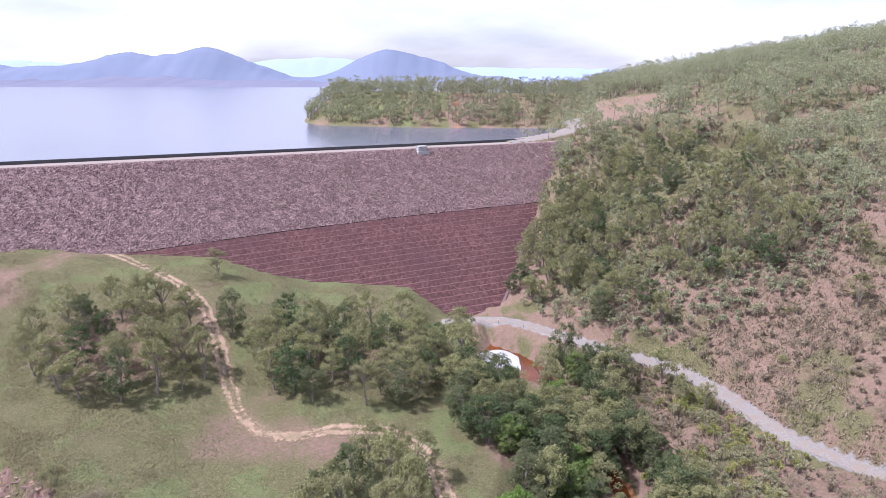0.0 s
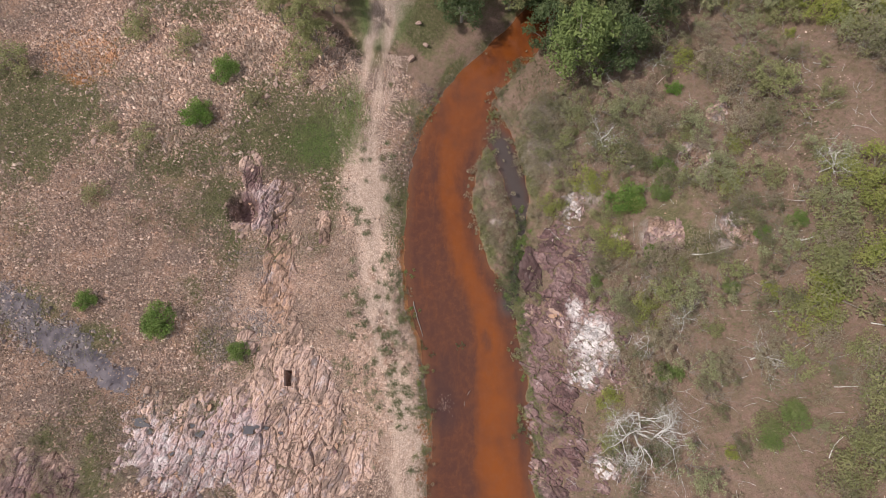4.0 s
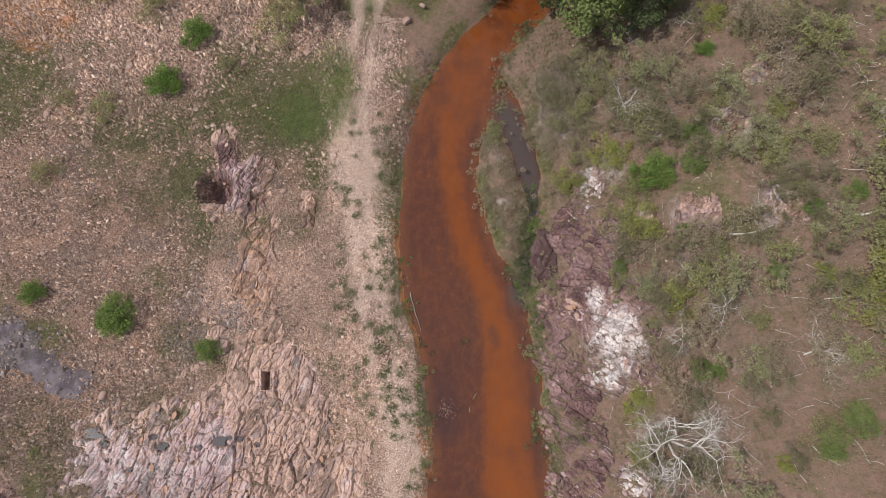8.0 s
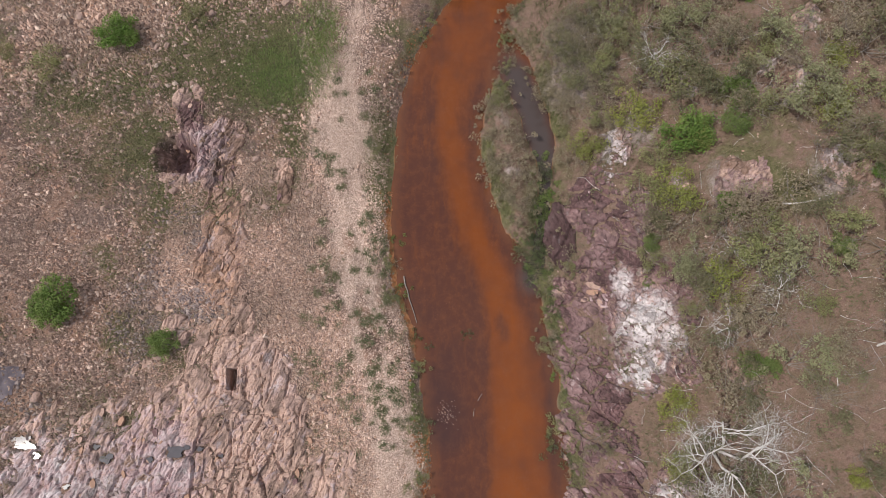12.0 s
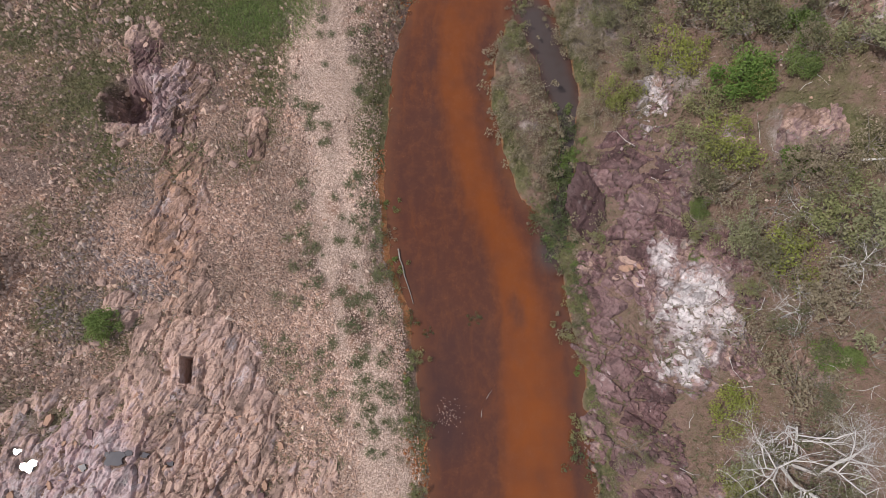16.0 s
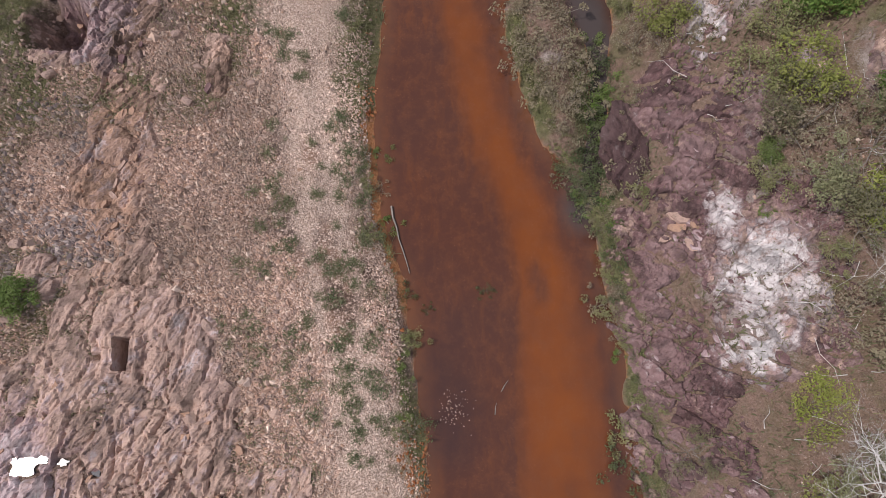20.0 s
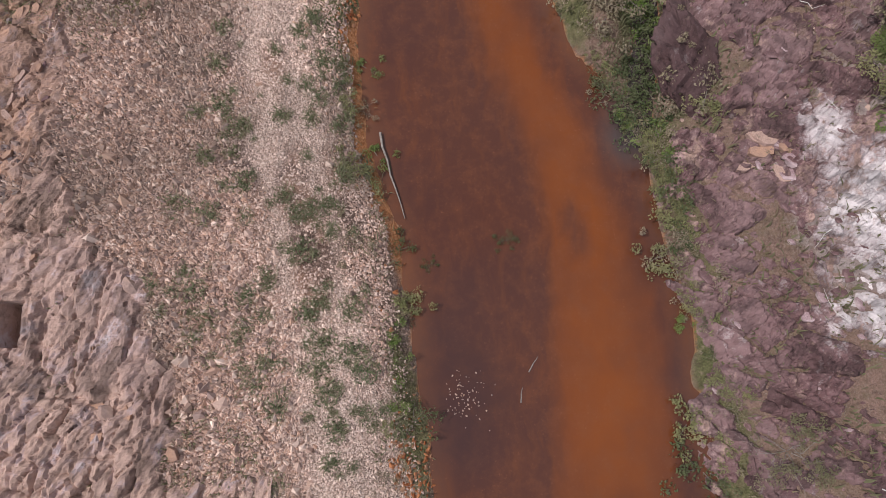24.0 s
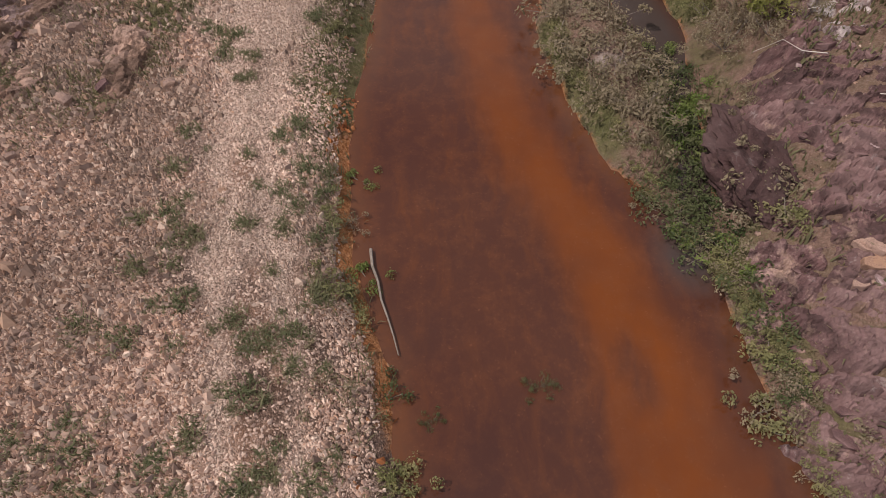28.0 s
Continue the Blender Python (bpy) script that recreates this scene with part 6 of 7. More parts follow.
# ---- grass, weeds and dead wood ----
def blade_cloud(rng, x, y, z, length, lean=0.6, width=0.018):
    """Bent grass blades, three corners each and a tip."""
    n = len(x)
    a = rng.uniform(0, 2 * math.pi, n)
    out = rng.uniform(0.1, lean, n) * length
    p = np.stack([x, y, z], 1)
    side = np.stack([-np.sin(a), np.cos(a), 0 * a], 1) * (width * rng.uniform(0.6, 1.5, n))[:, None]
    d = np.stack([np.cos(a), np.sin(a), 0 * a], 1)
    up = np.array((0, 0, 1.0))
    mid = p + d * (out * 0.4)[:, None] + up * (length * 0.6)[:, None]
    tip = p + d * out[:, None] + up * (length * rng.uniform(0.55, 0.95, n))[:, None]
    v = np.stack([p - side, p + side, mid + side * 0.8, mid - side * 0.8, tip], 1)
    b = np.arange(n)[:, None] * 5
    quads = (b + np.array((0, 1, 2, 3))).tolist()
    tris = (b + np.array((3, 2, 4))).tolist()
    return v.reshape(-1, 3), quads + tris


TUFT = []
for i in range(4):
    rng = np.random.default_rng(800 + i)
    n = 190
    q, a = rng.uniform(0, 1, n) ** 0.7 * 0.36, rng.uniform(0, 2 * math.pi, n)
    v, f = blade_cloud(rng, q * np.cos(a), q * np.sin(a) * rng.uniform(0.7, 1.2), np.zeros(n) - 0.02, rng.uniform(0.10, 0.28, n), 1.0, 0.012)
    root = new("grass_tuft")
    mesh_object("blade_clump", v, f, LEAF["tuft"], root)
    TUFT.append(tagged(root, "grey-green grass tuft growing in the gravel track", "grass", "grass tufts"))

TUFTS = ((-10.4, 6.5), (-7.1, 5.7), (-7.9, 4.4), (-9.4, 3.9), (-6.9, 4.3), (-6.0, 4.2), (-10.5, 2.7), (-9.1, 1.8), (-7.6, 1.4), (-6.3, 1.0), (-5.7, 2.1), (-10.1, 0.6), (-8.9, 0.5), (-6.9, -0.6), (-6.0, 0.1), (-10.1, 4.8), (-11.3, 1.0), (-6.6, 6.7), (-6.1, 5.7),
         (-11.7, -1.9), (-10.6, -1.4), (-10.3, -2.0), (-9.8, -2.9), (-10.2, -3.5), (-9.5, -4.3), (-8.8, -3.7), (-7.7, -4.4), (-7.4, -5.7), (-8.1, -5.0), (-6.6, -2.7), (-6.2, -2.4), (-5.2, -2.6), (-6.1, -3.7), (-5.1, -4.0), (-6.1, -4.5), (-5.8, -5.3), (-4.7, -5.9), (-5.5, -6.4), (-5.6, -7.4), (-4.6, -4.6), (-8.0, -1.6), (-7.4, 7.9), (-7.1, 8.6), (-10.1, 11.9), (-10.5, 13.2))


def tufts():
    rng = random.Random(77)
    spots = [(x, y, rng.uniform(0.75, 1.1)) for x, y in TUFTS]
    # smaller ones round the large, and a loose band along the ruts
    for x, y in TUFTS:
        for _ in range(2):
            spots.append((x + rng.gauss(0, 0.45), y + rng.gauss(0, 0.5), rng.uniform(0.3, 0.65)))
    line = np.array(TRACK)
    for _ in range(230):
        p = line[rng.randrange(len(line))]
        if -14 < p[1] < 30:
            spots.append((p[0] + rng.choice((-2.7, -1.9, 0.05, 0.05, 1.8, 2.3)) + rng.gauss(0, 0.28), p[1] + rng.gauss(0, 1.2), rng.uniform(0.45, 1.0)))
    spots = [s for s in spots if creek_d(np.array([s[0]]), np.array([s[1]]))[0] > 0.3]
    for n, (x, y, s) in enumerate(spots):
        m = pose(x, y, ground_z(x, y), 0, 0, rng.uniform(0, 360))
        ob = TUFT[n % 4]
        if n < 4:
            ob.matrix_basis = m
        else:
            ob = copy_thing(ob, m)
        ob.scale = (s * 1.25, s * 1.25, s * 0.9)


tufts()


def grass_stuff(name, label, count, x0, x1, y0, y1, weight, leaf, lo, hi, seed, per=5, width=0.016, spread=0.16):
    rng = np.random.default_rng(seed)
    x, y = rng.uniform(x0, x1, count * 5), rng.uniform(y0, y1, count * 5)
    keep = rng.uniform(0, 1, len(x)) < weight(x, y)
    x, y = np.repeat(x[keep][:count], per), np.repeat(y[keep][:count], per)
    x, y = x + rng.normal(size=len(x)) * spread, y + rng.normal(size=len(x)) * spread
    v, f = blade_cloud(rng, x, y, ground_h(x, y) - 0.02, rng.uniform(lo, hi, len(x)), 1.0, width)
    tagged(mesh_object(name, v, f, LEAF[leaf]), label, "grass", kind="stuff")


grass_stuff("shore_grass", "green grass along the creek's edge", 1700, -9, 12, -14, 34, lambda x, y: (np.abs(creek_d(x, y) - 0.5) < 0.6) * np.clip(0.4 + 0.9 * fbm(x, y, 3, 2, 55), 0, 1) * np.where(sides(x, y) < 0, 0.4, 1.0), "grass", 0.15, 0.5, 1, 7)
grass_stuff("quarry_grass", "thin grass and weeds among the stones", 18000, -48, -5, -16, 42, lambda x, y: (blob(x, y, -20.9, 13.0, 1.5, 1.9) + blob(x, y, -15.6, -3.2, 0.8, 1.2) < 0.2) * (line_distance(x, y, TRACK)[0] > 2.4) * (creek_d(x, y) > 0.6) * np.clip(-0.25 + 1.2 * grassy(x, y) + 0.4 * fbm(x, y, 4, 4, 57) + 0.4 * blob(x, y, -21, 16, 9, 7) + 0.6 * blob(x, y, -29, -6, 7, 3.5) + 0.5 * blob(x, y, -31, 19, 7, 4), 0, 1), "sage", 0.10, 0.28, 2, 5, 0.022)
grass_stuff("lush_grass", "patch of bright green grass beside the track", 2600, -20, -9, 14, 28, lambda x, y: np.maximum(blob(x, y, -14.2, 19.8, 3.2, 2.6), blob(x, y, -11.6, 23.0, 1.9, 4.2)), "lush", 0.12, 0.32, 3, 5)
grass_stuff("slope_grass", "dry tussocks over the scrubby slope", 5000, 6, 60, -22, 48, lambda x, y: (creek_d(x, y) > 1) * np.clip(0.35 + 0.9 * fbm(x, y, 6, 3, 58), 0, 1), "straw", 0.15, 0.45, 4, 5, 0.022, 0.25)
grass_stuff("slope_weeds", "olive weeds over the scrubby slope", 5000, 5.5, 60, -22, 48, lambda x, y: (creek_d(x, y) > 0.5) * np.clip(0.2 + 1.1 * fbm(x, y, 5, 3, 59), 0, 1), "grass", 0.15, 0.5, 5, 6, 0.03, 0.3)
grass_stuff("field_grass", "uneven tussocks over the field below the dam", 7000, -130, 4, 60, 152, lambda x, y: (sides(x, y) < -3) * (line_distance(x, y, TRACK)[0] > 2.0) * np.clip(0.25 + 1.2 * fbm(x, y, 10, 4, 84), 0, 1), "tuft", 0.15, 0.35, 21, 5, 0.05, 0.5)
grass_stuff("field_straw", "dry grass and leaf litter over the field", 12000, -130, 4, 60, 152, lambda x, y: (sides(x, y) < -3) * (line_distance(x, y, TRACK)[0] > 1.6) * np.clip(0.1 + 1.2 * fbm(x, y, 7, 4, 86) + 0.7 * blob(x, y, -62, 106, 20, 16) + 0.7 * blob(x, y, -15, 107, 22, 15), 0, 1), "straw", 0.12, 0.3, 22, 5, 0.06, 0.6)
grass_stuff("bench_grass", "dry grass on the cut benches", 4200, -82, -20, 36, 84, lambda x, y: np.clip(1 - np.abs(line_distance(x, y, BENCH_TOP)[0]) / 8, 0, 1) * (line_distance(x, y, BENCH_TOP)[0] > 1.2), "straw", 0.2, 0.6, 6, 5, 0.03, 0.3)


def weed_clump(seed, leaf, r):
    rng = np.random.default_rng(seed)
    spots = [(np.array((rng.normal() * r * 0.5, rng.normal() * r * 0.7, rng.uniform(0.05, 0.3) * r)), r * rng.uniform(0.2, 0.4)) for _ in range(12)]
    root = new("water_weed")
    v, f = leaf_cloud(rng, spots, 48, 0.048, 0.5)
    mesh_object("foliage", v, f, LEAF[leaf], root)
    v, f = [], []
    for c, _ in spots[:6]:
        tube(v, f, (0, 0, -0.1), tuple(c), 0.015, 0.006, 4)
    mesh_object("stem", v, f, BARK, root)
    return tagged(root, "leafy green weeds hanging over the water", "weed", "water weeds")


WEED = [weed_clump(900, "bright", 0.7), weed_clump(901, "dark", 0.8), weed_clump(902, "gum", 0.8), weed_clump(903, "scrub", 0.9)]


def weeds():
    rng = random.Random(31)
    spots = [(1, 4.4, 5.6, 1.1), (1, 5.4, 4.2, 1.3), (0, 5.9, 3.6, 1.0), (1, 6.3, 2.2, 1.2), (2, 5.9, 0.6, 1.1), (2, 5.7, -1.0, 1.2), (3, 5.9, -0.4, 0.9), (0, 6.2, -3.0, 0.6), (2, 5.9, -6.2, 1.1), (1, 6.1, -7.7, 1.2),
             (0, 7.7, -4.7, 0.4), (0, 7.6, -0.1, 0.35), (1, 5.6, 8.2, 1.4), (1, 5.3, 9.5, 1.3), (0, 5.6, 10.6, 1.2), (1, 5.0, 7.0, 1.2), (0, -5.0, 6.9, 0.7), (0, -4.5, 3.2, 0.7), (2, -4.6, 2.0, 0.7), (1, -3.8, -0.4, 0.7), (2, -3.4, -2.2, 0.9),
             (0, -3.8, -3.2, 0.55), (0, -3.8, -4.0, 0.6), (0, -3.7, -5.4, 0.7), (2, -3.2, -9.5, 0.8), (1, -2.6, -0.9, 0.32), (1, 0.05, 0.0, 0.45)]
    for x, y, s in ((3.0, 12.8, 1.5), (2.4, 15, 1.4), (3.6, 11, 1.5), (4.3, 9, 1.4), (2.6, 17.2, 1.3), (4.4, 12.4, 1.4), (3.9, 14.6, 1.4), (4.9, 10.2, 1.2), (3.2, 18.8, 1.0)):
        spots.append((3, x, y, s))
        spots.append((3, x + rng.uniform(-0.6, 0.6), y + rng.uniform(-0.7, 0.7), s * 0.8))
    for x, y, s in ((6.2, 12.6, 1.0), (5.8, 11.6, 1.1), (6.9, 10.6, 0.9), (5.6, 9.0, 1.1), (6.6, 8.4, 1.0), (5.4, 6.4, 1.0), (6.1, 5.2, 1.1), (4.9, 5.0, 0.9), (5.9, 13.6, 0.8)):
        spots.append((rng.choice((0, 1)), x, y, s))
    spots += [(0, 5.6, 10.4, 1.2), (0, 6.3, 9.4, 1.2), (0, 5.2, 9.2, 1.1), (0, 6.0, 8.2, 1.1), (0, 5.0, 11.6, 0.8)]
    for _ in range(18):
        px, py = INLET[rng.randrange(3, len(INLET))]
        spots.append((rng.choice((2, 3, 3, 3)), px + rng.uniform(1.6, 2.6), py + rng.gauss(0, 0.7), rng.uniform(0.7, 1.4)))
    for _ in range(110):
        y = rng.uniform(-14, 32)
        side = rng.choice((-1, 1, 1, 1))
        h = float(np.interp(y, CREEK_HALF[:, 0], CREEK_HALF[:, 1]))
        x = float(np.interp(y, _c[:, 1], _c[:, 0])) + side * (h + rng.uniform(0.2, 1.4))
        spots.append((rng.choice((1, 2, 2, 3, 3)), x, y, rng.uniform(0.35, 0.95)))
    y = -10.0
    while y < 6.5:
        edge = float(np.interp(y, _c[:, 1], _c[:, 0]) + np.interp(y, CREEK_HALF[:, 0], CREEK_HALF[:, 1]))
        spots.append((rng.choice((1, 2, 2, 3)), edge + rng.uniform(0.25, 0.7), y, rng.uniform(0.4, 0.7)))
        y += rng.uniform(0.3, 0.55)
    done = set()
    for i, x, y, s in spots:
        m = pose(x, y, max(ground_z(x, y), 0.02), 0, 0, rng.uniform(0, 360))
        ob = WEED[i]
        if i in done:
            ob = copy_thing(ob, m)
        else:
            done.add(i)
            ob.matrix_basis = m
        ob.scale = (s, s, s * rng.uniform(0.8, 1.2))


weeds()


def branches(v, f, p, d, length, r, depth, rng, droop=0.0):
    """A crooked branch that forks into thinner ones."""
    p, d = Vector(p), Vector(d).normalized()
    n = 3 if depth else 2
    for i in range(n):
        d = (d + Vector((rng.gauss(0, 0.45), rng.gauss(0, 0.45), rng.gauss(0, 0.16) - droop))).normalized()
        q = p + d * (length / n)
        r2 = r * (0.80 if i < n - 1 else 0.66)
        tube(v, f, p, q, r, r2, 5 if r > 0.03 else 4)
        p, r = q, r2
        if depth and (i or depth > 2):
            for _ in range(2 if i == n - 1 else 1):
                side = (d + Vector((rng.gauss(0, 0.75), rng.gauss(0, 0.75), rng.gauss(0, 0.35)))).normalized()
                branches(v, f, p, side, length * rng.uniform(0.5, 0.8), r * 0.7, depth - 1, rng, droop)


def dead_tree(x, y, height, seed, label, limbs=7, stems=1):
    """Bare crooked limbs on one or more leaning stems."""
    rng = random.Random(seed)
    root = new("dead_tree")
    root.matrix_basis = pose(x, y, ground_z(x, y))
    for n in range(stems):
        w = 2 * math.pi * (n + rng.uniform(-0.2, 0.2)) / stems
        out = height * (0.26 if stems > 1 else 0.08)
        top = Vector((out * math.cos(w), out * math.sin(w), height * rng.uniform(0.36, 0.46)))
        knee = top * 0.5 + Vector((rng.gauss(0, 0.05), rng.gauss(0, 0.05), 0.03)) * height
        v, f = [], []
        tube(v, f, (0, 0, -0.3), knee, height * 0.016, height * 0.013, 7)
        tube(v, f, knee, top, height * 0.013, height * 0.009, 7)
        trunk = mesh_object("trunk", v, f, BARK_PALE, root)
        for i in range(max(3, limbs // stems)):
            a = w + (2 * math.pi * i / max(3, limbs // stems) if stems == 1 else rng.uniform(-1.2, 1.2)) + rng.uniform(-0.3, 0.3)
            v, f = [], []
            branches(v, f, knee.lerp(top, rng.uniform(0.3, 1.0)), (math.cos(a), math.sin(a), rng.uniform(0.1, 0.7)), height * rng.uniform(0.26, 0.42), height * 0.0066, 4, rng)
            mesh_object("limb", v, f, BARK_PALE, trunk)
    return tagged(root, label, "dead tree", "dead trees")


dead_tree(15.0, -7.6, 6.0, 5, "bleached dead tree with bare spreading limbs", limbs=20, stems=4)
dead_tree(16.0, -0.6, 3.4, 6, "small bleached dead tree among the scrub", limbs=5)
dead_tree(18.9, 2.0, 3.8, 7, "small bleached dead tree among the scrub", limbs=5)
dead_tree(14.2, 27.0, 4.0, 8, "bare pale dead tree beside the bright tree", limbs=5)
dead_tree(24.2, -1.8, 4.2, 9, "small bleached dead tree among the scrub", limbs=5)
dead_tree(31, 14.2, 4.2, 17, "bare pale tree standing in yellow scrub", limbs=6)
dead_tree(16.9, 4.6, 3.2, 18, "small bleached dead tree among the scrub", limbs=5)
dead_tree(19.5, 27.5, 2.6, 10, "pale fallen branches beside the creek trees", limbs=5)
dead_tree(13.4, 19.5, 4.2, 14, "bare grey tree on the slope", limbs=6)


def fallen_log(x, y, length, r, heading, seed, label, z=None, wood=None):
    rng = random.Random(seed)
    v, f = [], []
    p = Vector((0, 0, r))
    d = Vector((1, 0, 0))
    for i in range(6):
        d = (d + Vector((0, rng.gauss(0, 0.16), 0))).normalized()
        q = p + d * length / 6
        q.z = r * (1 - i * 0.1)
        tube(v, f, p, q, r * (1 - i * 0.11), r * (1 - (i + 1) * 0.11), 6)
        if i:
            b = 12 * i
            f += [(b - 6 + j, b - 6 + (j + 1) % 6, b + (j + 1) % 6, b + j) for j in range(6)]
        p = q
    ob = mesh_object("fallen_log", v, f, wood or BARK_PALE)
    ob.matrix_basis = pose(x, y, ground_z(x, y) if z is None else z, 0, 0, heading)
    if z is None:
        far = ground_z(x + length * math.cos(radians(heading)), y + length * math.sin(radians(heading)))
        ob.matrix_basis = pose(x, y, ground_z(x, y) + 0.05, 0, -math.degrees(math.atan2(far - ground_z(x, y), length)), heading)
    return tagged(ob, label, "log", "fallen wood")


fallen_log(-4.45, 4.15, 3.5, 0.05, -82, 3, "crooked grey branch lying at the water's edge", 0.06, BARK)
for n, (x, y, ln, r, h) in enumerate(((20.5, 7.6, 4.0, 0.10, 12), (28.5, 8.2, 2.5, 0.16, 0), (26, 2.2, 2.6, 0.06, 5), (17.4, 10.2, 1.7, 0.07, 5), (27.6, -1.2, 1.8, 0.05, 35), (24, -8, 4, 0.06, -50), (29, -9.5, 4.2, 0.07, 60), (30, -4, 3.2, 0.06, 4), (33, 1, 3, 0.09, -8), (22, -4, 2.2, 0.05, 80))):
    fallen_log(x, y, ln * 0.8, r * 0.65, h, 40 + n, "weathered grey fallen branch on the slope")
for n, (x, y, ln, h) in enumerate(((-4.4, 20.8, 2.4, 85), (0.7, -4.6, 0.6, 70), (0.4, -5.6, 0.5, 80), (5.3, -0.7, 0.9, 20), (5.2, -1.0, 0.8, -10))):
    fallen_log(x, y, ln, 0.022, h, 60 + n, "thin dead stick in the shallow water", 0.0, BARK)


def fallen_twigs():
    """Thin dead sticks strewn over the scrubby slope."""
    rng = random.Random(5)
    v, f = [], []
    for _ in range(380):
        x, y = rng.uniform(9, 44), rng.uniform(-18, 34)
        if sides(x, y) < 7:
            continue
        a, ln = rng.uniform(0, 2 * math.pi), rng.uniform(0.5, 2.2)
        z = ground_z(x, y) + rng.uniform(0.05, 0.5)
        p = Vector((x, y, z))
        for i in range(3):
            a += rng.gauss(0, 0.35)
            q = p + Vector((math.cos(a), math.sin(a), 0)) * ln / 3
            q.z = ground_z(q.x, q.y) + (z - ground_z(x, y)) * (1 + 0.3 * i) * rng.uniform(0.4, 1.2)
            tube(v, f, p, q, 0.017 - 0.004 * i, 0.013 - 0.004 * i, 4)
            p = q
    tagged(mesh_object("fallen_twigs", v, f, BARK_PALE), "thin bleached twigs strewn over the slope", "twigs", kind="stuff")


fallen_twigs()


# ---- twiggy shrubs on the slope ----
def twig_shrub(seed, height, spread, leaf, per):
    """An open dome of fine leaves over thin branches, broken into a few uneven masses."""
    rng = random.Random(seed)
    g = np.random.default_rng(seed)
    root = new("twiggy_shrub")
    v, f, spots = [], [], []
    for i in range(8):
        w = 2 * math.pi * i / 8 + rng.uniform(-0.3, 0.3)
        branches(v, f, (0, 0, -0.1), (math.cos(w) * spread / height, math.sin(w) * spread / height, 0.9), height * rng.uniform(0.6, 0.95), 0.024, 2, rng)
    mesh_object("branch_work", v, f, BARK, root)
    for _ in range(5):
        w, q = rng.uniform(0, 2 * math.pi), math.sqrt(rng.random()) * 0.75
        cx, cy, r = spread * q * math.cos(w), spread * q * math.sin(w), spread * rng.uniform(0.35, 0.55)
        for _ in range(9):
            w, q = rng.uniform(0, 2 * math.pi), math.sqrt(rng.random())
            spots.append((np.array((cx + r * q * math.cos(w), cy + r * q * math.sin(w), height * (0.35 + 0.5 * math.sqrt(1 - 0.9 * q * q) * rng.uniform(0.7, 1.0)))), r * rng.uniform(0.22, 0.4)))
    lv, lf = leaf_cloud(g, spots, per, 0.06)
    mesh_object("foliage", lv, lf, LEAF[leaf], root)
    return tagged(root, "wide twiggy grey-brown shrub with thin leaves", "shrub", "twiggy shrubs")


grove(35, {"scrub": 4, "olive": 1}, 48, 8.8, 18.5, 2.6, 7.0, gap=0.9, lo=0.35, hi=0.75, keep=clear)
grove(34, {"scrub": 3, "olive": 1}, 12, -34, -10.5, 6, 3, gap=1.6, lo=0.3, hi=0.7)
grove(21, {"scrub": 3, "olive": 3, "green": 1}, 46, -42, 55, 26, 9, turn=-32, gap=2.2, lo=0.5, hi=1.3, keep=lambda x, y: clear(x, y) and line_distance(np.array([x]), np.array([y]), BENCH_TOP)[0][0] < 6)
SHRUB = [twig_shrub(950 + i, 2.4, 1.9, ("sage", "dry_gum", "sage", "scrub", "gum")[i], 36) for i in range(5)]


def shrubs():
    rng = random.Random(64)
    spots = [(8.4, -7.1, 0.62), (22.5, 21, 1.5), (27, 18, 1.5), (24, 26, 1.4), (30, 22, 1.6), (13.5, 20.5, 1.2), (11, 21.5, 1.1), (8.3, 20.5, 0.9), (7.8, 17.5, 0.8), (9.4, 15.6, 0.8), (16.5, 5.5, 1.2), (15.0, 3.6, 1.0), (19, 3.5, 1.1), (17.3, 7, 1.0), (23, 4.8, 1.2), (13.5, 7.6, 0.9), (14.2, 4.4, 1.0), (15.6, 1.8, 1.2), (17.8, 0.6, 1.4), (18.6, 4.8, 1.4), (16.6, -1.4, 1.1), (19.6, -2.6, 1.3), (12.6, 6.4, 0.8), (18.4, 7.4, 1.2), (14.4, 0.4, 0.7)]
    tries = 0
    spots += [(15.2, -7.9, 1.2), (13.8, -8.4, 0.9), (16.6, -8.4, 1.0), (17.4, -6.6, 0.8), (26.8, 24.6, 1.7), (28.4, 26.0, 1.5), (31, 15.4, 1.4), (9.2, 24.2, 1.1), (7.2, 23.0, 0.8), (10.6, 18.8, 1.0), (9.2, 18.0, 0.9), (8.0, 19.2, 0.8), (7.4, 21.4, 0.9)]
    while len(spots) < 215 and tries < 9000:
        tries += 1
        x, y = rng.uniform(9, 52), rng.uniform(-20, 46)
        if fbm(x, y, 8, 2, 13) < -0.12 + 0.3 * (x < 22) or not clear(x, y) or sides(x, y) < 8 or blob(np.array(x), np.array(y), 11.6, -0.6, 4.0, 7.5) > 0.25:
            continue
        if all((x - a) ** 2 + (y - b) ** 2 > 1.7 ** 2 for a, b, _ in spots):
            spots.append((x, y, rng.uniform(0.6, 1.5)))
    for n, (x, y, s) in enumerate(spots):
        m = pose(x, y, ground_z(x, y), 0, 0, rng.uniform(0, 360))
        ob = SHRUB[n % 5]
        if n < 5:
            ob.matrix_basis = m
        else:
            ob = copy_thing(ob, m)
        ob.scale = (s, s, s * rng.uniform(0.7, 1.0))


shrubs()


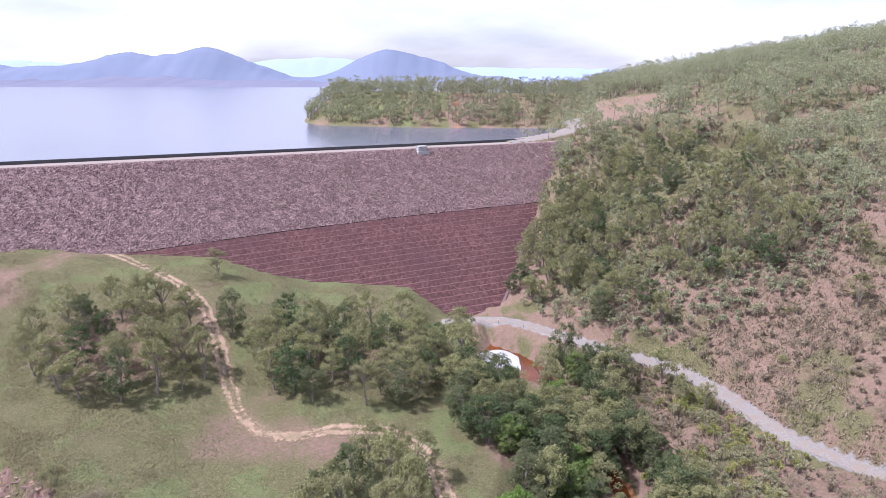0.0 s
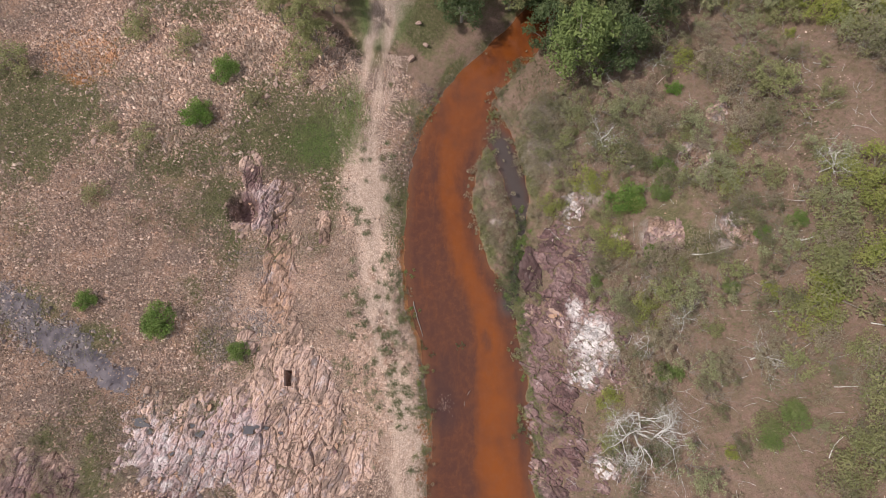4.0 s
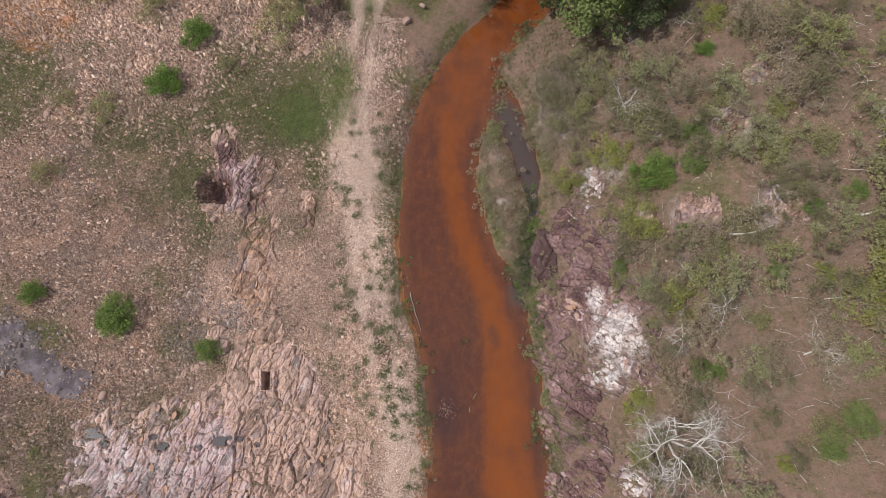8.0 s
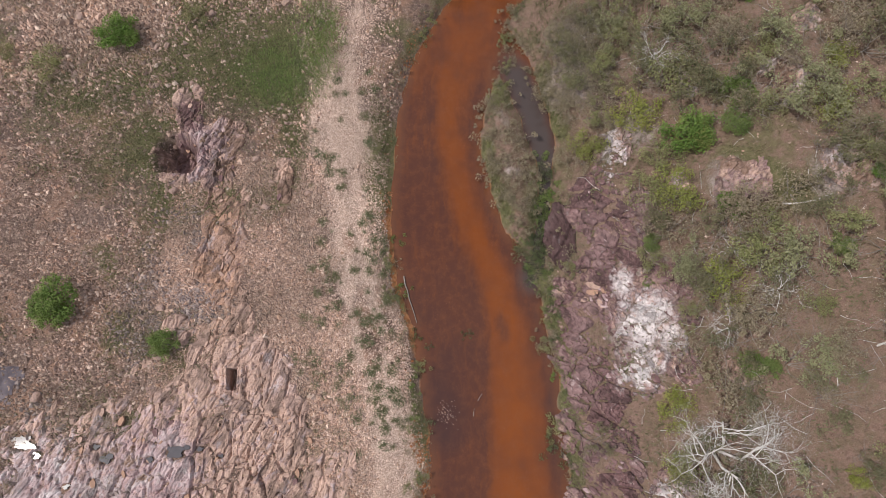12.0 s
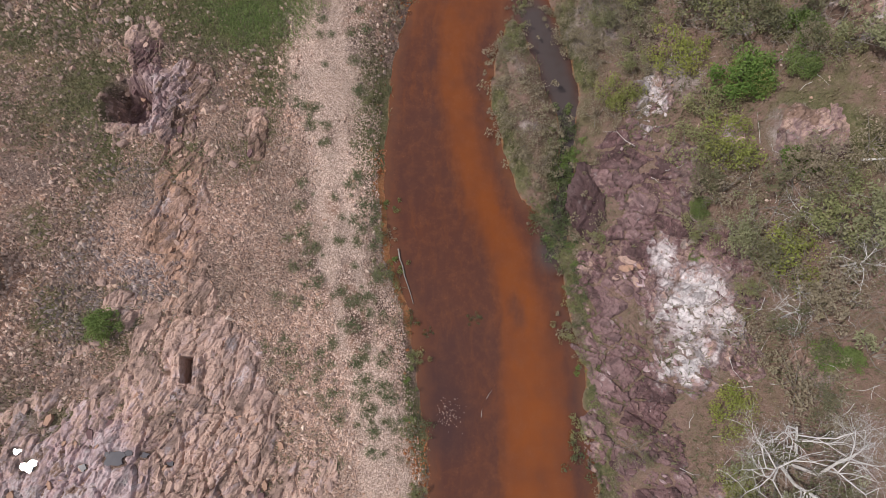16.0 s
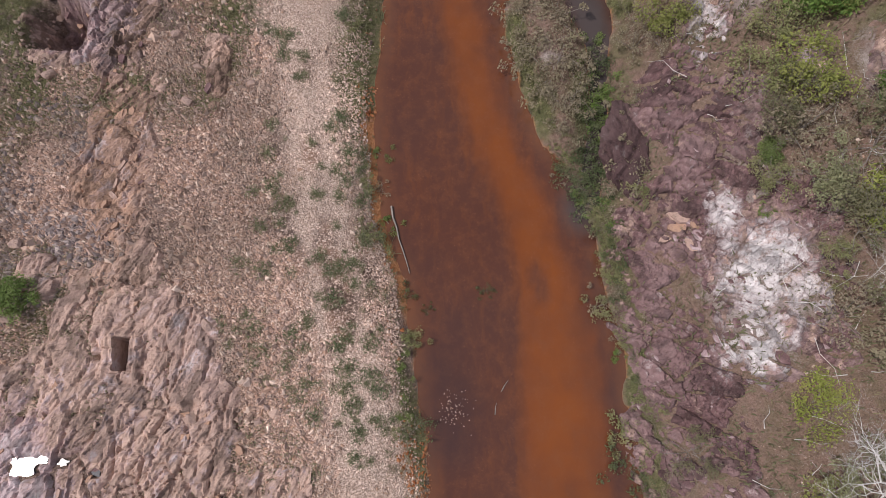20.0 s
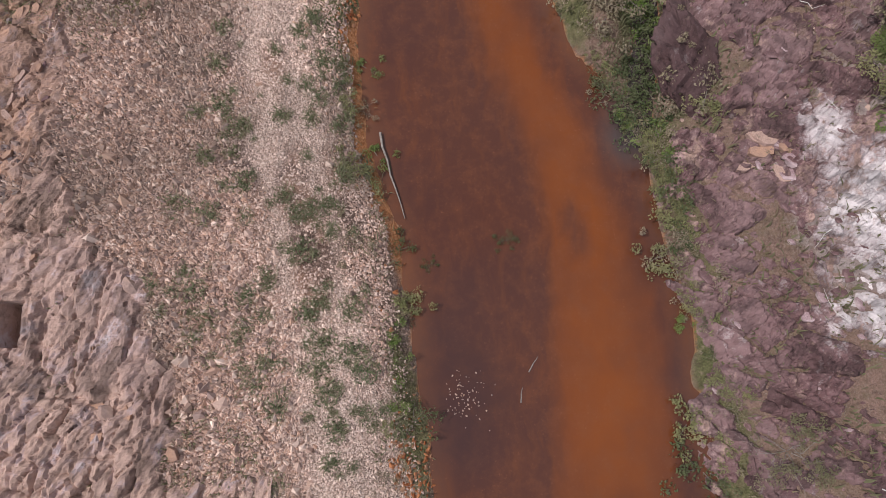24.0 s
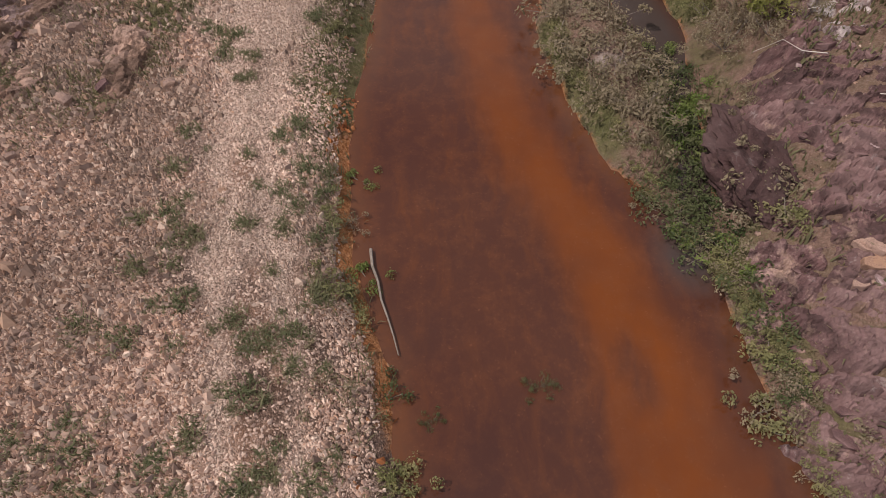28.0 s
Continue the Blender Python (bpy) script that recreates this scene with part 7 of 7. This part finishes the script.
# ---- far woods ----
def woods(name, label, spots, leaf, size, per, seed, height=8.5):
    rng = np.random.default_rng(seed)
    clumps, v, f = [], [], []
    for x, y in spots:
        z = ground_z(x, y)
        h = height * rng.uniform(0.6, 1.2)
        r = h * rng.uniform(0.30, 0.44)
        tube(v, f, (x, y, z - 0.3), (x + rng.normal() * 0.3, y + rng.normal() * 0.3, z + h * 0.8), 0.16, 0.06, 5)
        for _ in range(9):
            w, q, t = rng.uniform(0, 2 * math.pi), math.sqrt(rng.uniform(0, 1)), rng.uniform(0.42, 1.0)
            clumps.append((np.array((x + r * q * math.cos(w), y + r * q * math.sin(w), z + h * t)), r * rng.uniform(0.28, 0.5)))
    lv, lf = leaf_cloud(rng, clumps, per, size)
    ob = mesh_object(name, lv, lf, LEAF[leaf])
    tagged(ob, label, "trees", kind="stuff")
    t = mesh_object(name + "_trunks", v, f, BARK)
    tagged(t, "thin grey trunks of the wooded hillside", "tree trunks", kind="stuff")


def wood_spots(seed, count, cx, cy, rx, ry, gap, test):
    rng = random.Random(seed)
    grid, out, tries = set(), [], 0
    while len(out) < count and tries < count * 12:
        tries += 1
        a, q = rng.uniform(0, 2 * math.pi), math.sqrt(rng.random())
        x, y = cx + rx * q * math.cos(a), cy + ry * q * math.sin(a)
        key = (int(x / gap), int(y / gap))
        if key in grid or not test(x, y):
            continue
        grid.add(key)
        out.append((x, y))
    return out


def in_valley(x, y):
    """Not behind the shoulder of the hill."""
    return x < 0.80 * (y + 6) + 12


hill = [p for p in wood_spots(1, 2400, 175, 215, 150, 150, 3.7, clear) if in_valley(*p) and not (p[0] < 96 and p[1] < 200) and not (p[0] < 130 and p[1] < 130)]
# far_gum carries the air's haze in its leaf colour
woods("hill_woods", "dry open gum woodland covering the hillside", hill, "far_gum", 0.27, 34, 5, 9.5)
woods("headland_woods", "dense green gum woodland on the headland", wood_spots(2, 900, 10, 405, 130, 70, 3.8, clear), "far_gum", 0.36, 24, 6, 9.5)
grass_stuff("hill_grass", "dry brown grass over the cutting above the road", 10000, 40, 135, 45, 165, lambda x, y: (line_distance(x, y, ROAD)[0] > 2.6) * np.clip(0.45 + 0.8 * fbm(x, y, 9, 3, 52), 0.05, 1), "scrub", 0.4, 1.1, 16, 5, 0.10, 0.5)
scrubby = [p for p in wood_spots(3, 1300, 86, 108, 50, 62, 1.8, clear) if in_valley(*p) and fbm(p[0], p[1], 10, 3, 77) > -0.35 and line_distance(np.array([p[0]]), np.array([p[1]]), ROAD)[0][0] > 3.5]
woods("slope_scrub", "low dry scrub on the cutting above the road", scrubby, "scrub", 0.13, 30, 7, 1.7)
under = [p for p in wood_spots(4, 1000, 66, 166, 46, 50, 2.2, clear) + wood_spots(14, 900, 150, 250, 90, 75, 3.0, clear) if in_valley(*p)]
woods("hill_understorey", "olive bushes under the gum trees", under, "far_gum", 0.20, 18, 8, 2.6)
under = wood_spots(15, 260, 46, 190, 15, 58, 2.2, clear)
woods("abutment_bushes", "olive bushes along the edge of the dam", under, "gum", 0.20, 14, 12, 3.6)
under = wood_spots(5, 420, 22, 72, 18, 52, 2.2, lambda x, y: clear(x, y) and abs(sides(x, y)) < (5 if y < 45 else 12))
woods("creek_understorey", "dark leafy undergrowth below the creek trees", under, "dark", 0.28, 12, 9, 2.6)
under = [p for p in wood_spots(6, 1000, 46, 54, 23, 48, 1.6, clear) if fbm(p[0], p[1], 11, 3, 23) > -0.05]
woods("roadside_scrub", "mixed olive scrub between creek and road", under[::2], "dry_gum", 0.14, 26, 10, 2.8)
woods("roadside_bushes", "low yellow-green bushes between creek and road", under[1::2], "yellow", 0.14, 24, 11, 2.3)


# ---- works at the dam's foot and crest ----
METAL = bark_material("grey_metal", (0.28, 0.29, 0.30), (0.42, 0.43, 0.44))


def box_mesh(name, parent, mat, x0, x1, y0, y1, z0, z1, bevel=0.02, label=""):
    bm = bmesh.new()
    bmesh.ops.create_cube(bm, size=1.0)
    for v in bm.verts:
        v.co = Vector(((x0 + x1) / 2 + v.co.x * (x1 - x0), (y0 + y1) / 2 + v.co.y * (y1 - y0), (z0 + z1) / 2 + v.co.z * (z1 - z0)))
    bmesh.ops.bevel(bm, geom=list(bm.edges), offset=bevel, segments=1, affect="EDGES")
    me = bpy.data.meshes.new(name)
    bm.to_mesh(me)
    bm.free()
    me.materials.append(mat)
    ob = new(name, me)
    ob.parent = parent
    return tagged(ob, label) if label else ob


def crest_hut():
    root = new("valve_hut")
    p = DAM_A + DAM_U * 126.5 + DAM_N * 3.2
    root.matrix_basis = pose(p[0], p[1], DAM_TOP - 2.2, 0, 0, math.degrees(math.atan2(DAM_U[1], DAM_U[0])))
    box_mesh("plinth", root, CONCRETE, -2.2, 2.2, -1.8, 1.6, -2.5, 1.4, 0.05)
    box_mesh("housing", root, METAL, -1.8, 1.4, -1.3, 1.3, 1.4, 3.0, 0.05)
    box_mesh("roof_slab", root, CONCRETE, -2.0, 1.6, -1.5, 1.5, 3.0, 3.15, 0.03)
    for x in (-2.1, -0.7, 0.7, 2.1):
        box_mesh("rail_post", root, METAL, x - 0.03, x + 0.03, -1.75, -1.69, 1.4, 2.5, 0.005)
    box_mesh("handrail", root, METAL, -2.1, 2.1, -1.75, -1.69, 2.5, 2.56, 0.005)
    tagged(root, "small grey valve hut on the dam crest", "hut")


crest_hut()


def top_hut():
    root = new("control_building")
    root.matrix_basis = pose(50, 279, ground_z(50, 279), 0, 0, 20)
    box_mesh("wall", root, CONCRETE, -1.8, 1.8, -1.4, 1.4, -0.3, 2.4, 0.03)
    box_mesh("roof", root, METAL, -2.1, 2.1, -1.7, 1.7, 2.4, 2.6, 0.03)
    box_mesh("door", root, METAL, -0.45, 0.45, -1.46, -1.4, 0.0, 2.0, 0.01)
    tagged(root, "small pale control building beside the upper road", "building")


top_hut()


def abutment_kerb():
    """The concrete edge between the stepped face and the hillside."""
    v, f = [], []
    for q in np.linspace(0, 1, 30):
        run, z = 121.5 + q * 42, 1.5 + q * 23.5
        s = 1.5 + (DAM_TOP - z) * DAM_SLOPE
        for a, b in ((-0.5, 0.3), (-0.5, 0.9), (0.5, 0.9), (0.5, 0.3)):
            v.append(dam_point(run + a, s, z + b))
    for i in range(29):
        for j in range(3):
            f.append((i * 4 + j, i * 4 + j + 1, i * 4 + j + 5, i * 4 + j + 4))
    tagged(mesh_object("abutment_kerb", v, f, ROCK_DARK), "dark grey concrete kerb at the dam's abutment", "kerb", kind="structure")


abutment_kerb()


def stilling_pool():
    k = Nodes("pool_water")
    # pale base colour paints in sky glare on top of the mirrored sky
    mat = k.done(k.mix(k.noise(0.5, 3), (0.30, 0.31, 0.33), (0.42, 0.43, 0.45)), 0.05)
    v = []
    for i in range(26):
        w = 2 * math.pi * i / 26
        q = 1 + 0.18 * float(value_noise(2 * math.cos(w), 2 * math.sin(w), 1, 3))
        v.append((13.0 + 6.0 * q * math.cos(w), 125.0 + 7.4 * q * math.sin(w), 0.12))
    tagged(mesh_object("stilling_pool", v, [list(range(26))], mat), "bright pool mirroring the sky below the dam", "pool", kind="structure")


stilling_pool()


def road_posts():
    first = None
    for n, (x, y) in enumerate(((8.5, 139.5), (11.5, 140), (14.5, 139.6), (17.5, 138.2), (20.5, 136.0))):
        m = pose(x, y, ground_z(x, y))
        if first is None:
            first = new("guide_post")
            first.matrix_basis = m
            box_mesh("post", first, METAL, -0.06, 0.06, -0.06, 0.06, -0.2, 1.0, 0.01)
            box_mesh("cap", first, CONCRETE, -0.08, 0.08, -0.08, 0.08, 1.0, 1.06, 0.01)
            tagged(first, "short grey guide post beside the service road", "post", "guide posts")
        else:
            copy_thing(first, m)


road_posts()
